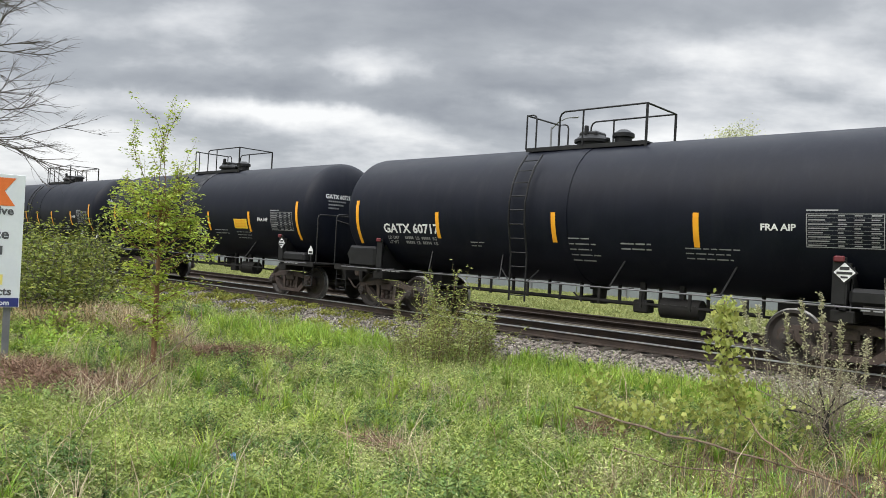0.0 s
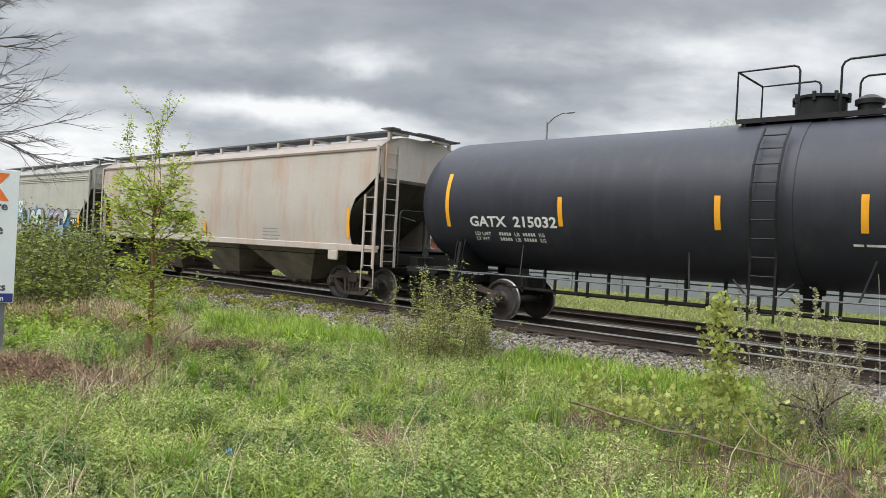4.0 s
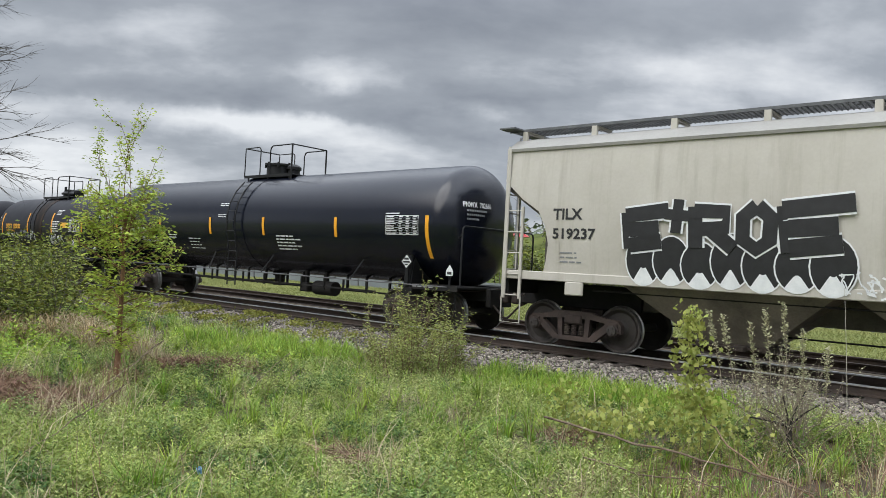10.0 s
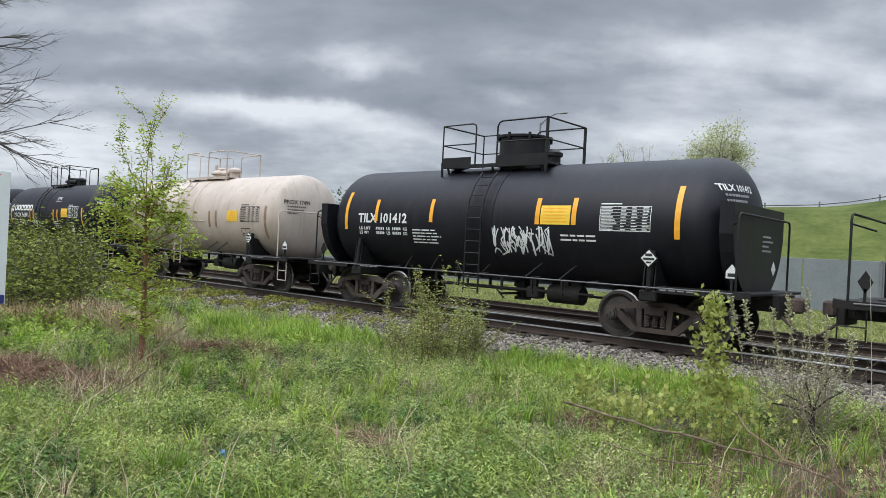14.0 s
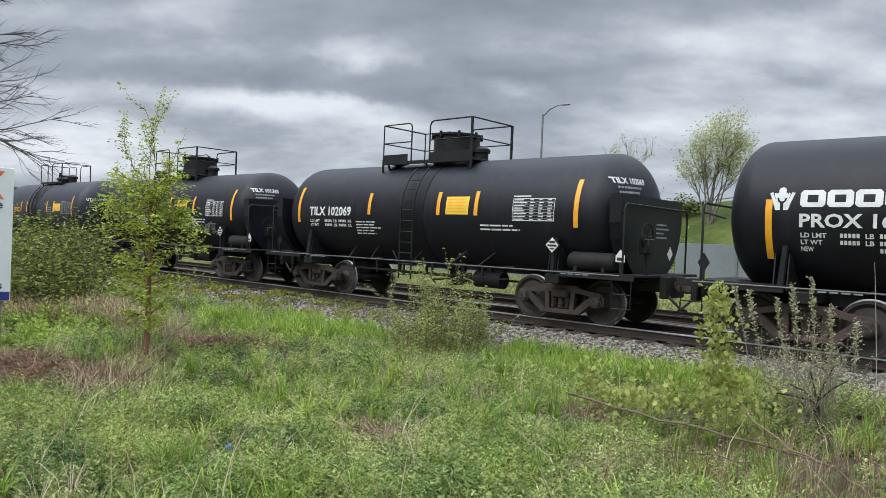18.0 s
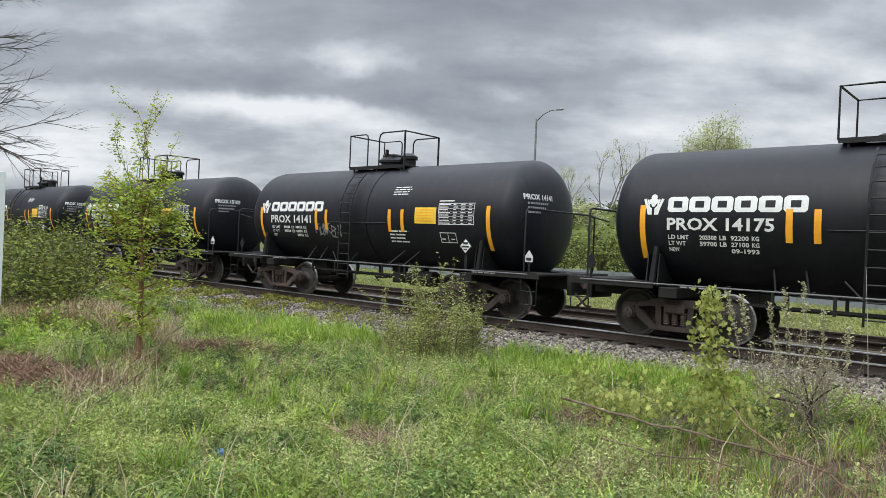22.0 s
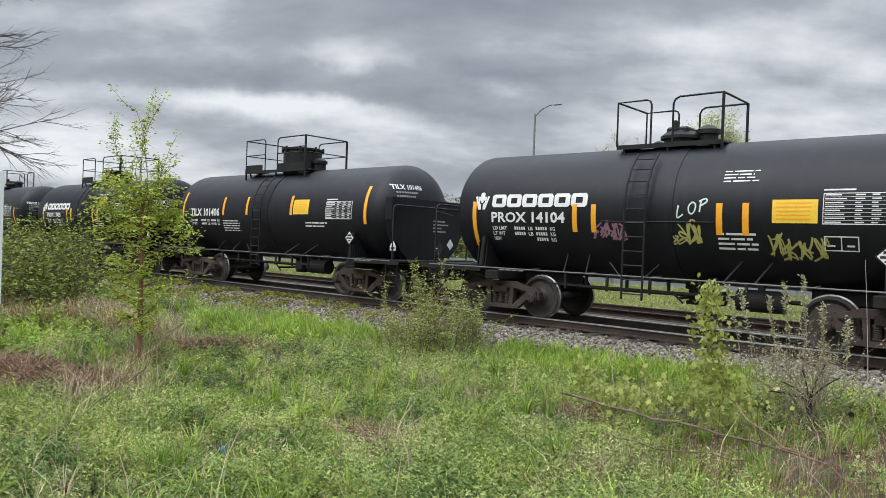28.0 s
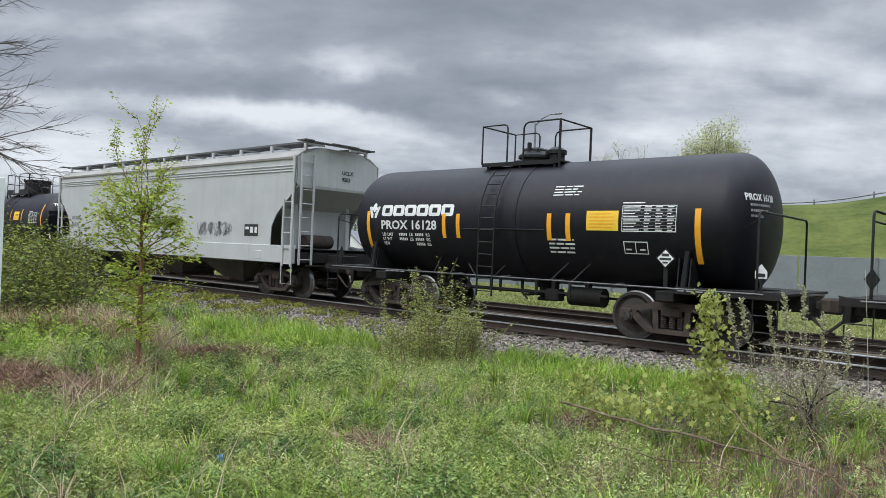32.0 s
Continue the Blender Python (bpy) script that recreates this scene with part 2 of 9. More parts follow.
TAN_PAINT = material("tan_hopper_paint", (0.44, 0.412, 0.358), (0.53, 0.502, 0.448), 0.55, scale=0.9, fine=18, bump=0.05,
                     streak=((0.29, 0.265, 0.21), 0.6))
RUST_PAINT = material("rust_stained_hopper_paint", (0.42, 0.37, 0.325), (0.50, 0.455, 0.41), 0.6, scale=0.7, fine=15, bump=0.08,
                      streak=((0.40, 0.235, 0.14), 0.95), run=(0.75, 0.75, 0.14))
WHITE_HOPPER = material("pale_grey_hopper_paint", (0.42, 0.43, 0.43), (0.50, 0.51, 0.51), 0.5, scale=0.9, fine=18, bump=0.05,
                        streak=((0.32, 0.32, 0.31), 0.5))
# roof tones darkened to offset the strong overhead sky; the second keeps rust stain
DIMMED_ROOF = material("dimmed_hopper_roof", (0.23, 0.225, 0.205), (0.32, 0.31, 0.285), 0.65, scale=0.9, fine=18, bump=0.08)
RUST_ROOF = material("dimmed_rusty_hopper_roof", (0.25, 0.205, 0.175), (0.36, 0.31, 0.275), 0.65, scale=0.7, fine=15, bump=0.08)
# one dark brown-grey for slope sheets, end framing, ribbed-car bays and centre sill
DARK_SLOPE = material("dark_hopper_underside", (0.055, 0.050, 0.043), (0.145, 0.13, 0.11), 0.8, scale=2, fine=30, bump=0.2)
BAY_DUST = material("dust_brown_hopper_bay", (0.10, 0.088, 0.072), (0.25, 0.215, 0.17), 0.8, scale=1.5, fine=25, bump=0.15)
WALKWAY = material("dark_grating_walk", (0.075, 0.08, 0.085), (0.16, 0.165, 0.17), 0.6, metal=0.2, scale=4, fine=60, bump=0.3)
GALV = material("galvanised_grating", (0.16, 0.165, 0.17), (0.28, 0.285, 0.29), 0.55, metal=0.3, scale=4, fine=60, bump=0.2)
FADED_TAPE = material("faded_brown_tape", (0.22, 0.14, 0.10), (0.36, 0.22, 0.14), 0.5, scale=5, fine=60, bump=0.02)
PIPE = material("worn_dark_pipe", (0.055, 0.055, 0.058), (0.16, 0.16, 0.165), 0.5, metal=0.2, scale=3, fine=40, bump=0.1)
ORANGE = material("amber_reflective_tape", (0.80, 0.34, 0.02), (0.92, 0.43, 0.03), 0.35, scale=5, fine=60, bump=0.02)
YELLOW = material("yellow_placard_paint", (0.80, 0.50, 0.03), (0.90, 0.60, 0.06), 0.5, scale=5, fine=60, bump=0.02)
LETTER = material("white_stencil_paint", (0.62, 0.63, 0.62), (0.80, 0.80, 0.79), 0.6, scale=5, fine=60, bump=0.03)
LETTER_DIM = material("faded_stencil_paint", (0.20, 0.205, 0.21), (0.36, 0.365, 0.37), 0.65, scale=5, fine=60, bump=0.03)
LETTER_AMBER = material("amber_stencil_paint", (0.75, 0.36, 0.03), (0.88, 0.46, 0.05), 0.6, scale=5, fine=60, bump=0.03)
INK = material("black_stencil_paint", (0.012, 0.012, 0.013), (0.03, 0.03, 0.03), 0.6, scale=5, fine=60, bump=0.03)
RED = material("red_lamp_plastic", (0.45, 0.02, 0.03), (0.6, 0.04, 0.05), 0.3, scale=5, fine=60, bump=0.02)
SPRAY = {
    "white": material("white_spray_paint", (0.66, 0.68, 0.69), (0.82, 0.83, 0.83), 0.5, bump=0.02),
    "black": material("black_spray_paint", (0.010, 0.010, 0.011), (0.022, 0.022, 0.024), 0.5, bump=0.02),
    "purple": material("lilac_spray_paint", (0.27, 0.235, 0.30), (0.40, 0.35, 0.42), 0.5, scale=2, bump=0.02),
    "blue": material("blue_spray_paint", (0.06, 0.17, 0.38), (0.12, 0.27, 0.52), 0.5, scale=2, bump=0.02),
    "ice": material("pale_blue_spray_paint", (0.36, 0.52, 0.60), (0.58, 0.70, 0.74), 0.5, scale=2, bump=0.02),
    "mint": material("mint_spray_paint", (0.46, 0.60, 0.54), (0.62, 0.72, 0.66), 0.5, scale=2, bump=0.02),
    "blue_grey": material("blue_grey_spray_paint", (0.22, 0.32, 0.42), (0.36, 0.46, 0.54), 0.5, scale=2, bump=0.02),
    "sky": material("sky_blue_sign_paint", (0.05, 0.28, 0.52), (0.08, 0.36, 0.60), 0.5, scale=2, bump=0.02),
    "green": material("green_spray_paint", (0.11, 0.18, 0.14), (0.19, 0.27, 0.21), 0.5, scale=2, bump=0.02),
    "sand": material("pale_yellow_spray_paint", (0.70, 0.56, 0.30), (0.78, 0.69, 0.46), 0.5, scale=2, bump=0.02),
    "red": material("red_spray_paint", (0.52, 0.05, 0.06), (0.66, 0.11, 0.10), 0.5, scale=2, bump=0.02),
    "maroon": material("maroon_spray_paint", (0.10, 0.012, 0.016), (0.16, 0.02, 0.025), 0.5, scale=2, bump=0.02),
    "grey": material("thin_grey_spray_paint", (0.16, 0.17, 0.18), (0.30, 0.31, 0.32), 0.6, scale=2, bump=0.02),
    "lime": material("dull_yellow_spray_paint", (0.30, 0.28, 0.08), (0.46, 0.42, 0.14), 0.6, scale=2, bump=0.02),
    "rose": material("dull_pink_spray_paint", (0.22, 0.10, 0.16), (0.32, 0.18, 0.24), 0.6, scale=2, bump=0.02),
}


# ---- mesh building ----
class Shape:
    """Collects vertices and faces of one part."""

    def __init__(self):
        self.v, self.f = [], []

    def add(self, verts, faces):
        o = len(self.v)
        self.v.extend(verts)
        self.f.extend([tuple(o + i for i in f) for f in faces])
        return self

    def box(self, x0, x1, y0, y1, z0, z1, c=0.0):
        """A box; c chamfers its edges."""
        c = min(c, (x1 - x0) * 0.45, (y1 - y0) * 0.45, (z1 - z0) * 0.45)
        if c <= 0:
            vs = [(x, y, z) for x in (x0, x1) for y in (y0, y1) for z in (z0, z1)]
            return self.add(vs, [(0, 1, 3, 2), (4, 6, 7, 5), (0, 4, 5, 1), (2, 3, 7, 6), (0, 2, 6, 4), (1, 5, 7, 3)])
        xs, ys, zs = (x0, x1), (y0, y1), (z0, z1)
        vs, at = [], {}
        for i in (0, 1):
            for j in (0, 1):
                for k in (0, 1):
                    sx, sy, sz = (c, -c)[i], (c, -c)[j], (c, -c)[k]
                    at[i, j, k] = len(vs)
                    vs += [(xs[i], ys[j] + sy, zs[k] + sz), (xs[i] + sx, ys[j], zs[k] + sz), (xs[i] + sx, ys[j] + sy, zs[k])]
        fs = []
        ring = ((0, 0), (1, 0), (1, 1), (0, 1))
        for s in (0, 1):
            order = ring if s else ring[::-1]
            fs.append(tuple(at[s, a, b] for a, b in order))
            fs.append(tuple(at[a, s, b] + 1 for a, b in order[::-1]))
            fs.append(tuple(at[a, b, s] + 2 for a, b in order))
        for a in (0, 1):
            for b in (0, 1):
                p, q = at[0, a, b], at[1, a, b]
                fs.append((p + 1, q + 1, q + 2, p + 2))
                p, q = at[a, 0, b], at[a, 1, b]
                fs.append((p + 0, q + 0, q + 2, p + 2))
                p, q = at[a, b, 0], at[a, b, 1]
                fs.append((p + 0, q + 0, q + 1, p + 1))
        for p in at.values():
            fs.append((p, p + 1, p + 2))
        return self.add(vs, fs)

    def tube(self, path, r, n=6, closed=False, r1=None):
        """A round bar along a path of points, tapering to r1."""
        pts = [Vector(p) for p in path]
        last = len(pts) - 1
        ref = None
        rings = []
        for i, p in enumerate(pts):
            d = (pts[min(i + 1, last)] - pts[max(i - 1, 0)])
            if closed:
                d = pts[(i + 1) % len(pts)] - pts[i - 1]
            d = d.normalized() if d.length > 1e-9 else Vector((0, 0, 1))
            if ref is None:
                ref = Vector((0, 0, 1)) if abs(d.z) < 0.9 else Vector((1, 0, 0))
            u = d.cross(ref)
            u = u.normalized() if u.length > 1e-6 else d.orthogonal().normalized()
            w = u.cross(d)
            ref = w
            rad = r if r1 is None else r + (r1 - r) * i / max(last, 1)
            rings.append([tuple(p + (u * math.cos(a) + w * math.sin(a)) * rad) for a in (2 * math.pi * k / n for k in range(n))])
        vs = [v for ring in rings for v in ring]
        fs = []
        m = len(pts)
        for i in range(m if closed else m - 1):
            for k in range(n):
                a, b = i * n + k, i * n + (k + 1) % n
                c2, d2 = ((i + 1) % m) * n + (k + 1) % n, ((i + 1) % m) * n + k
                fs.append((a, b, c2, d2))
        if not closed:
            fs += [tuple(range(n))[::-1], tuple((m - 1) * n + k for k in range(n))]
        return self.add(vs, fs)

    def lathe(self, profile, axis="x", centre=(0, 0, 0), n=32, close=True):
        """Turns a profile of (along, radius) round an axis."""
        vs, fs = [], []
        for a, r in profile:
            for k in range(n):
                t = 2 * math.pi * k / n
                c, s = math.cos(t) * r, math.sin(t) * r
                p = {"x": (a, c, s), "y": (c, a, s), "z": (c, s, a)}[axis]
                vs.append((p[0] + centre[0], p[1] + centre[1], p[2] + centre[2]))
        for i in range(len(profile) - 1):
            for k in range(n):
                q = (i * n + k, i * n + (k + 1) % n, (i + 1) * n + (k + 1) % n, (i + 1) * n + k)
                fs.append(q if axis != "y" else q[::-1])
        if close:
            e = (len(profile) - 1) * n
            fs += [tuple(range(n))[::-1], tuple(e + k for k in range(n))]
        return self.add(vs, fs)

    def prism(self, outline, lo, hi, axis="y"):
        """A flat outline (two of the three coordinates) drawn out along the third."""
        def put(p, h):
            return {"y": (p[0], h, p[1]), "x": (h, p[0], p[1]), "z": (p[0], p[1], h)}[axis]
        n = len(outline)
        vs = [put(p, lo) for p in outline] + [put(p, hi) for p in outline]
        fs = [tuple(range(n)), tuple(range(2 * n - 1, n - 1, -1))]
        fs += [(i, i + n, (i + 1) % n + n, (i + 1) % n) for i in range(n)]
        return self.add(vs, fs)

    def data(self, name, mat, smooth=None):
        me = bpy.data.meshes.new(name)
        me.from_pydata(self.v, [], self.f)
        bm = bmesh.new()
        bm.from_mesh(me)
        bmesh.ops.recalc_face_normals(bm, faces=bm.faces)
        bm.to_mesh(me)
        bm.free()
        me.materials.append(mat)
        if smooth:
            me.shade_smooth()
            me.set_sharp_from_angle(angle=radians(smooth))
        return me


CACHE = {}


def part(name, shape, mat, parent=None, label="", key=None, smooth=None, at=None):
    """Links a shape (or a mesh kept under key) as one mesh object under a thing or part."""
    me = CACHE.get(key) if key else None
    if me is None:
        if callable(shape):
            shape = shape()
        me = shape if isinstance(shape, bpy.types.Mesh) else shape.data(name, mat, smooth)
        if key:
            CACHE[key] = me
    ob = new(name, me)
    ob.parent = parent
    if at is not None:
        ob.location = at
    if label:
        ob["label"] = label
    return ob


def np_mesh(name, verts, faces, mat):
    """A large mesh of quads or triangles straight from arrays."""
    me = bpy.data.meshes.new(name)
    n, k = faces.shape
    me.vertices.add(len(verts))
    me.vertices.foreach_set("co", np.ascontiguousarray(verts, np.float32).ravel())
    me.loops.add(n * k)
    me.loops.foreach_set("vertex_index", np.ascontiguousarray(faces, np.int32).ravel())
    me.polygons.add(n)
    me.polygons.foreach_set("loop_start", np.arange(0, n * k, k, dtype=np.int32))
    me.update(calc_edges=True)
    me.materials.append(mat)
    return me


TEXTS = {}


def text_outline(words, size, width=None):
    """The built-in font as flat triangles: vertices (x, z) from the lower left corner, and faces."""
    key = (words, size, width)
    if key not in TEXTS:
        cu = bpy.data.curves.new("words", "FONT")
        cu.body, cu.size, cu.resolution_u = words, size, 2
        cu.offset = size * 0.028
        ob = bpy.data.objects.new("words", cu)
        me = bpy.data.meshes.new_from_object(ob)
        vs = [(v.co.x, v.co.y) for v in me.vertices]
        fs = [tuple(p.vertices) for p in me.polygons]
        bpy.data.objects.remove(ob)
        bpy.data.meshes.remove(me)
        bpy.data.curves.remove(cu)
        x0 = min(v[0] for v in vs)
        if width:
            k = width / (max(v[0] for v in vs) - x0)
            vs = [((x - x0) * k, z) for x, z in vs]
        TEXTS[key] = (vs, fs)
    return TEXTS[key]


# ---- rolling stock ----
def sheet(outlines, surf, lift=0.006):
    """Thin paint shapes laid on a car's side: outlines of (x, z), put on the side by surf(x, z)."""
    s = Shape()
    for o in outlines:
        n = len(o)
        s.add([(x, surf(x, z) - lift, z) for x, z in o], [tuple(range(n))])
    return s


def bar(x0, x1, z0, z1, steps=1):
    """A rectangle in strips, so that it can follow a curved side."""
    out = []
    for i in range(steps):
        a, b = z0 + (z1 - z0) * i / steps, z0 + (z1 - z0) * (i + 1) / steps
        out.append([(x0, a), (x1, a), (x1, b), (x0, b)])
    return out


def ribbon(path, w):
    """A brush stroke of width w along points."""
    out = []
    left, right = [], []
    for i, (x, z) in enumerate(path):
        ax, az = path[max(i - 1, 0)]
        bx, bz = path[min(i + 1, len(path) - 1)]
        d = math.hypot(bx - ax, bz - az) or 1.0
        nx, nz = -(bz - az) / d * w / 2, (bx - ax) / d * w / 2
        left.append((x + nx, z + nz))
        right.append((x - nx, z - nz))
    for i in range(len(path) - 1):
        out.append([left[i], left[i + 1], right[i + 1], right[i]])
    return out


def split_words(vs, fs, gap):
    """Parts a line of lettering at its spaces: one list of faces for each word."""
    spans = sorted(((min(vs[i][0] for i in f), max(vs[i][0] for i in f), f) for f in fs), key=lambda q: q[0])
    groups, edge = [], None
    for x0, x1, f in spans:
        if edge is None or x0 - edge > gap:
            groups.append([])
            edge = x1
        groups[-1].append(f)
        edge = max(edge, x1)
    out = []
    for faces in groups:
        used = sorted({i for f in faces for i in f})
        index = {i: n for n, i in enumerate(used)}
        out.append(([vs[i] for i in used], [tuple(index[i] for i in f) for f in faces]))
    return out


def words(car, body, x, z, size, width, mat, surf, lift=0.008, name="lettering"):
    vs, fs = text_outline(body, size, width)
    for wv, wf in split_words(vs, fs, 0.12 * size):
        s = Shape()
        s.add([(x + a, surf(x + a, z + b) - lift, z + b) for a, b in wv], wf)
        part(name, s, mat, car)


def tank_side(r, zc):
    def surf(x, z):
        d = min(abs(z - zc), r * 0.98)
        return -math.sqrt(r * r - d * d)
    return surf


def flat_side(y, bow=0.0, z0=1.4, z1=4.0):
    def surf(x, z):
        t = max(0.0, min(1.0, (z - z0) / (z1 - z0)))
        return y - bow * math.sin(math.pi * t)
    return surf


def wheelset_shape():
    s = Shape()
    for side in (-1, 1):
        prof = [(-0.07, 0.10), (-0.05, 0.16), (-0.015, 0.20), (0.0, 0.34), (-0.035, 0.385), (-0.065, 0.405), (-0.066, 0.452)]
        s.lathe([(side * (0.745 - a * 1.0), r) for a, r in prof], "y", n=28, close=False)
        s.lathe([(side * (0.745 + a), r) for a, r in [(-0.067, 0.484), (-0.075, 0.40), (-0.03, 0.33), (0.0, 0.20), (0.03, 0.12)]], "y", n=28, close=False)
    s.tube([(0, -1.12, 0), (0, 1.12, 0)], 0.085, 12)
    for side in (-1, 1):
        s.lathe([(side * 1.10, 0.105), (side * 1.16, 0.10), (side * 1.17, 0.06)], "y", n=16)
        for k in range(3):
            a = k * 2.094
            s.lathe([(side * 1.165, 0.022), (side * 1.19, 0.02)], "y", (0.055 * math.cos(a), 0, 0.055 * math.sin(a)), n=6)
    tread = len(s.f)
    for side in (-1, 1):
        s.lathe([(side * 0.808, 0.4535), (side * 0.80, 0.457), (side * 0.715, 0.459), (side * 0.70, 0.484), (side * 0.678, 0.484)], "y", n=36, close=False)
    me = s.data("wheelset", WHEEL, 35)
    me.materials.append(TREAD)
    for p in me.polygons:
        if p.index >= tread:
            p.material_index = 1
    return me


def side_frame_shape(side):
    """A cast truck side with its two triangular windows, pedestals over the bearings and a bolster opening."""
    s = Shape()
    y0, y1 = (side * 0.93, side * 1.07) if side > 0 else (side * 1.07, side * 0.93)
    s.prism([(-0.80, 0.565), (-0.76, 0.665), (-0.52, 0.715), (-0.40, 0.765), (0.40, 0.765), (0.52, 0.715), (0.76, 0.665), (0.80, 0.565), (0.42, 0.62), (-0.42, 0.62)], y0, y1)
    s.prism([(-0.40, 0.17), (0.40, 0.17), (0.44, 0.262), (-0.44, 0.262)], y0, y1)
    for k in (-1, 1):
        # the sloping arm from under the springs up to the bearing, leaving a three-cornered window
        s.prism([(k * 0.34, 0.172), (k * 0.47, 0.180), (k * 0.92, 0.545), (k * 0.78, 0.60), (k * 0.70, 0.545), (k * 0.385, 0.285)], y0 + 0.004, y1 - 0.004)
        s.prism([(k * 0.245, 0.25), (k * 0.345, 0.25), (k * 0.375, 0.66), (k * 0.265, 0.66)], y0 + 0.008, y1 - 0.008)
        # pedestal casting over the bearing
        s.prism([(k * 0.72, 0.50), (k * 0.70, 0.60), (k * 0.78, 0.672), (k * 0.97, 0.650), (k * 1.055, 0.56), (k * 1.06, 0.40), (k * 1.01, 0.40), (k * 0.99, 0.56), (k * 0.79, 0.56), (k * 0.765, 0.44)], y0 - 0.004, y1 + 0.004)
        ya, yb = (0.95, 1.12) if side > 0 else (-1.12, -0.95)
        s.box(k * 0.889 - 0.10, k * 0.889 + 0.10, ya, yb, 0.53, 0.60, 0.015)
        s.lathe([(side * 0.92, 0.125), (side * 1.10, 0.125), (side * 1.115, 0.10)], "y", (k * 0.889, 0, 0.457), n=16)
    return s


def springs_shape(side):
    s = Shape()
    prof = []
    for i in range(7):
        z = 0.285 + i * 0.034
        prof += [(z, 0.048), (z + 0.008, 0.064), (z + 0.020, 0.064), (z + 0.028, 0.048)]
    s.lathe(prof, "z", (0, side * 1.0, 0), n=12)
    return s


def truck(car, x, lift_rows):
    """A two-axle truck under a car; its wheelsets roll."""
    body = Shape()
    body.box(-0.20, 0.20, -1.10, 1.10, 0.50, 0.70, 0.03)
    body.box(-0.26, 0.26, -0.30, 0.30, 0.66, 0.80, 0.02)
    for k in (-1, 1):
        body.box(k * 0.36 - 0.05, k * 0.36 + 0.05, -0.70, 0.70, 0.36, 0.46, 0.015)
        for sd in (-1, 1):
            body.box(k * 0.415 - 0.04, k * 0.415 + 0.04, sd * 0.75 - 0.06, sd * 0.75 + 0.06, 0.30, 0.56, 0.01)
    t = part("truck", body, TRUCK, car, key="truck_body", at=(x, 0, 0))
    for side in (-1, 1):
        part("side_frame", lambda: side_frame_shape(side), TRUCK, t, key=("side_frame", side), smooth=30)
        for k in (-0.165, 0.0, 0.165):
            part("coil_spring", lambda: springs_shape(side), TRUCK, t, key=("springs", side), at=(k, 0, 0))
    for k in (-1, 1):
        w = part("wheelset", wheelset_shape, WHEEL, t, "steel wheelset with bright worn treads", key="wheelset")
        w.location = (k * 0.889, 0, 0.457)
        lift_rows.append(w)
    return t


def coupler(car, x, k):
    """A knuckle coupler with its shank and a cut lever."""
    s = Shape()
    s.box(min(x - k * 0.75, x - k * 0.18), max(x - k * 0.75, x - k * 0.18), -0.09, 0.09, 0.80, 0.95, 0.02)
    s.box(min(x - k * 0.20, x), max(x - k * 0.20, x), -0.17, 0.12, 0.74, 1.02, 0.04)
    s.box(min(x - k * 0.10, x + k * 0.06), max(x - k * 0.10, x + k * 0.06), 0.04, 0.16, 0.76, 1.0, 0.03)
    s.tube([(x - k * 0.55, -0.12, 0.86), (x - k * 0.35, -0.30, 0.72), (x - k * 0.02, -0.28, 0.42), (x + k * 0.06, -0.2, 0.40)], 0.028, 6)
    s.tube([(x - k * 0.62, -1.30, 0.98), (x - k * 0.62, -0.55, 0.98), (x - k * 0.45, -0.30, 1.04), (x - k * 0.14, -0.1, 1.06)], 0.016, 6)
    return part("coupler", s, TRUCK, car, "grimy cast knuckle coupler", key=("coupler", round(x, 2)))


def chart_shapes(x0, x1, z0, z1, rng):
    out = [*bar(x0, x1, z1 - 0.012, z1), *bar(x0, x1, z0, z0 + 0.012), *bar(x0, x0 + 0.012, z0, z1, 3), *bar(x1 - 0.012, x1, z0, z1, 3)]
    split = x0 + (x1 - x0) * 0.38
    rows = 8
    for i in range(rows):
        z = z0 + (z1 - z0) * (i + 0.5) / rows
        out += bar(x0 + 0.03, x0 + 0.03 + (split - x0 - 0.06) * rng.uniform(0.6, 1), z - 0.010, z + 0.010)
        for a in (0.04, 0.25, 0.46):
            xa = split + a * (x1 - x0)
            out += bar(xa, xa + (x1 - x0) * rng.uniform(0.07, 0.13), z - 0.010, z + 0.010)
        out += bar(x0, x1, z - 0.036, z - 0.031)
    out += bar(x0, x0 + (x1 - x0) * 0.42, z1 + 0.04, z1 + 0.065)
    return out


def lines_shapes(x0, x1, z1, count, gap, h, rng):
    """Small stencilled lines that cannot be read: plain bars."""
    out = []
    for i in range(count):
        z = z1 - i * gap
        x = x0
        end = x0 + (x1 - x0) * rng.uniform(0.7, 1)
        while x < end:
            w = rng.uniform(0.10, 0.32)
            out += bar(x, min(x + w, end), z - h * 0.72, z)
            x += w + 0.035
    return out


def placard(car, x, y, z, mat):
    """A diamond placard in its holder."""
    s = Shape()
    s.prism([(x - 0.19, z), (x, z - 0.19), (x + 0.19, z), (x, z + 0.19)], y - 0.012, y)
    p = part("placard_holder", s, RAIL_PAINT, car)
    f = Shape()
    f.prism([(x - 0.155, z), (x, z - 0.155), (x + 0.155, z), (x, z + 0.155)], y - 0.020, y - 0.013)
    part("placard", f, mat, p, "white diamond hazard placard" if mat is LETTER else "")
    b = Shape()
    b.box(x - 0.07, x + 0.07, y - 0.026, y - 0.021, z + 0.04, z + 0.09)
    b.box(x - 0.11, x + 0.11, y - 0.026, y - 0.021, z - 0.03, z + 0.01)
    b.box(x - 0.05, x + 0.05, y - 0.026, y - 0.021, z - 0.09, z - 0.06)
    part("placard_print", b, INK, p)


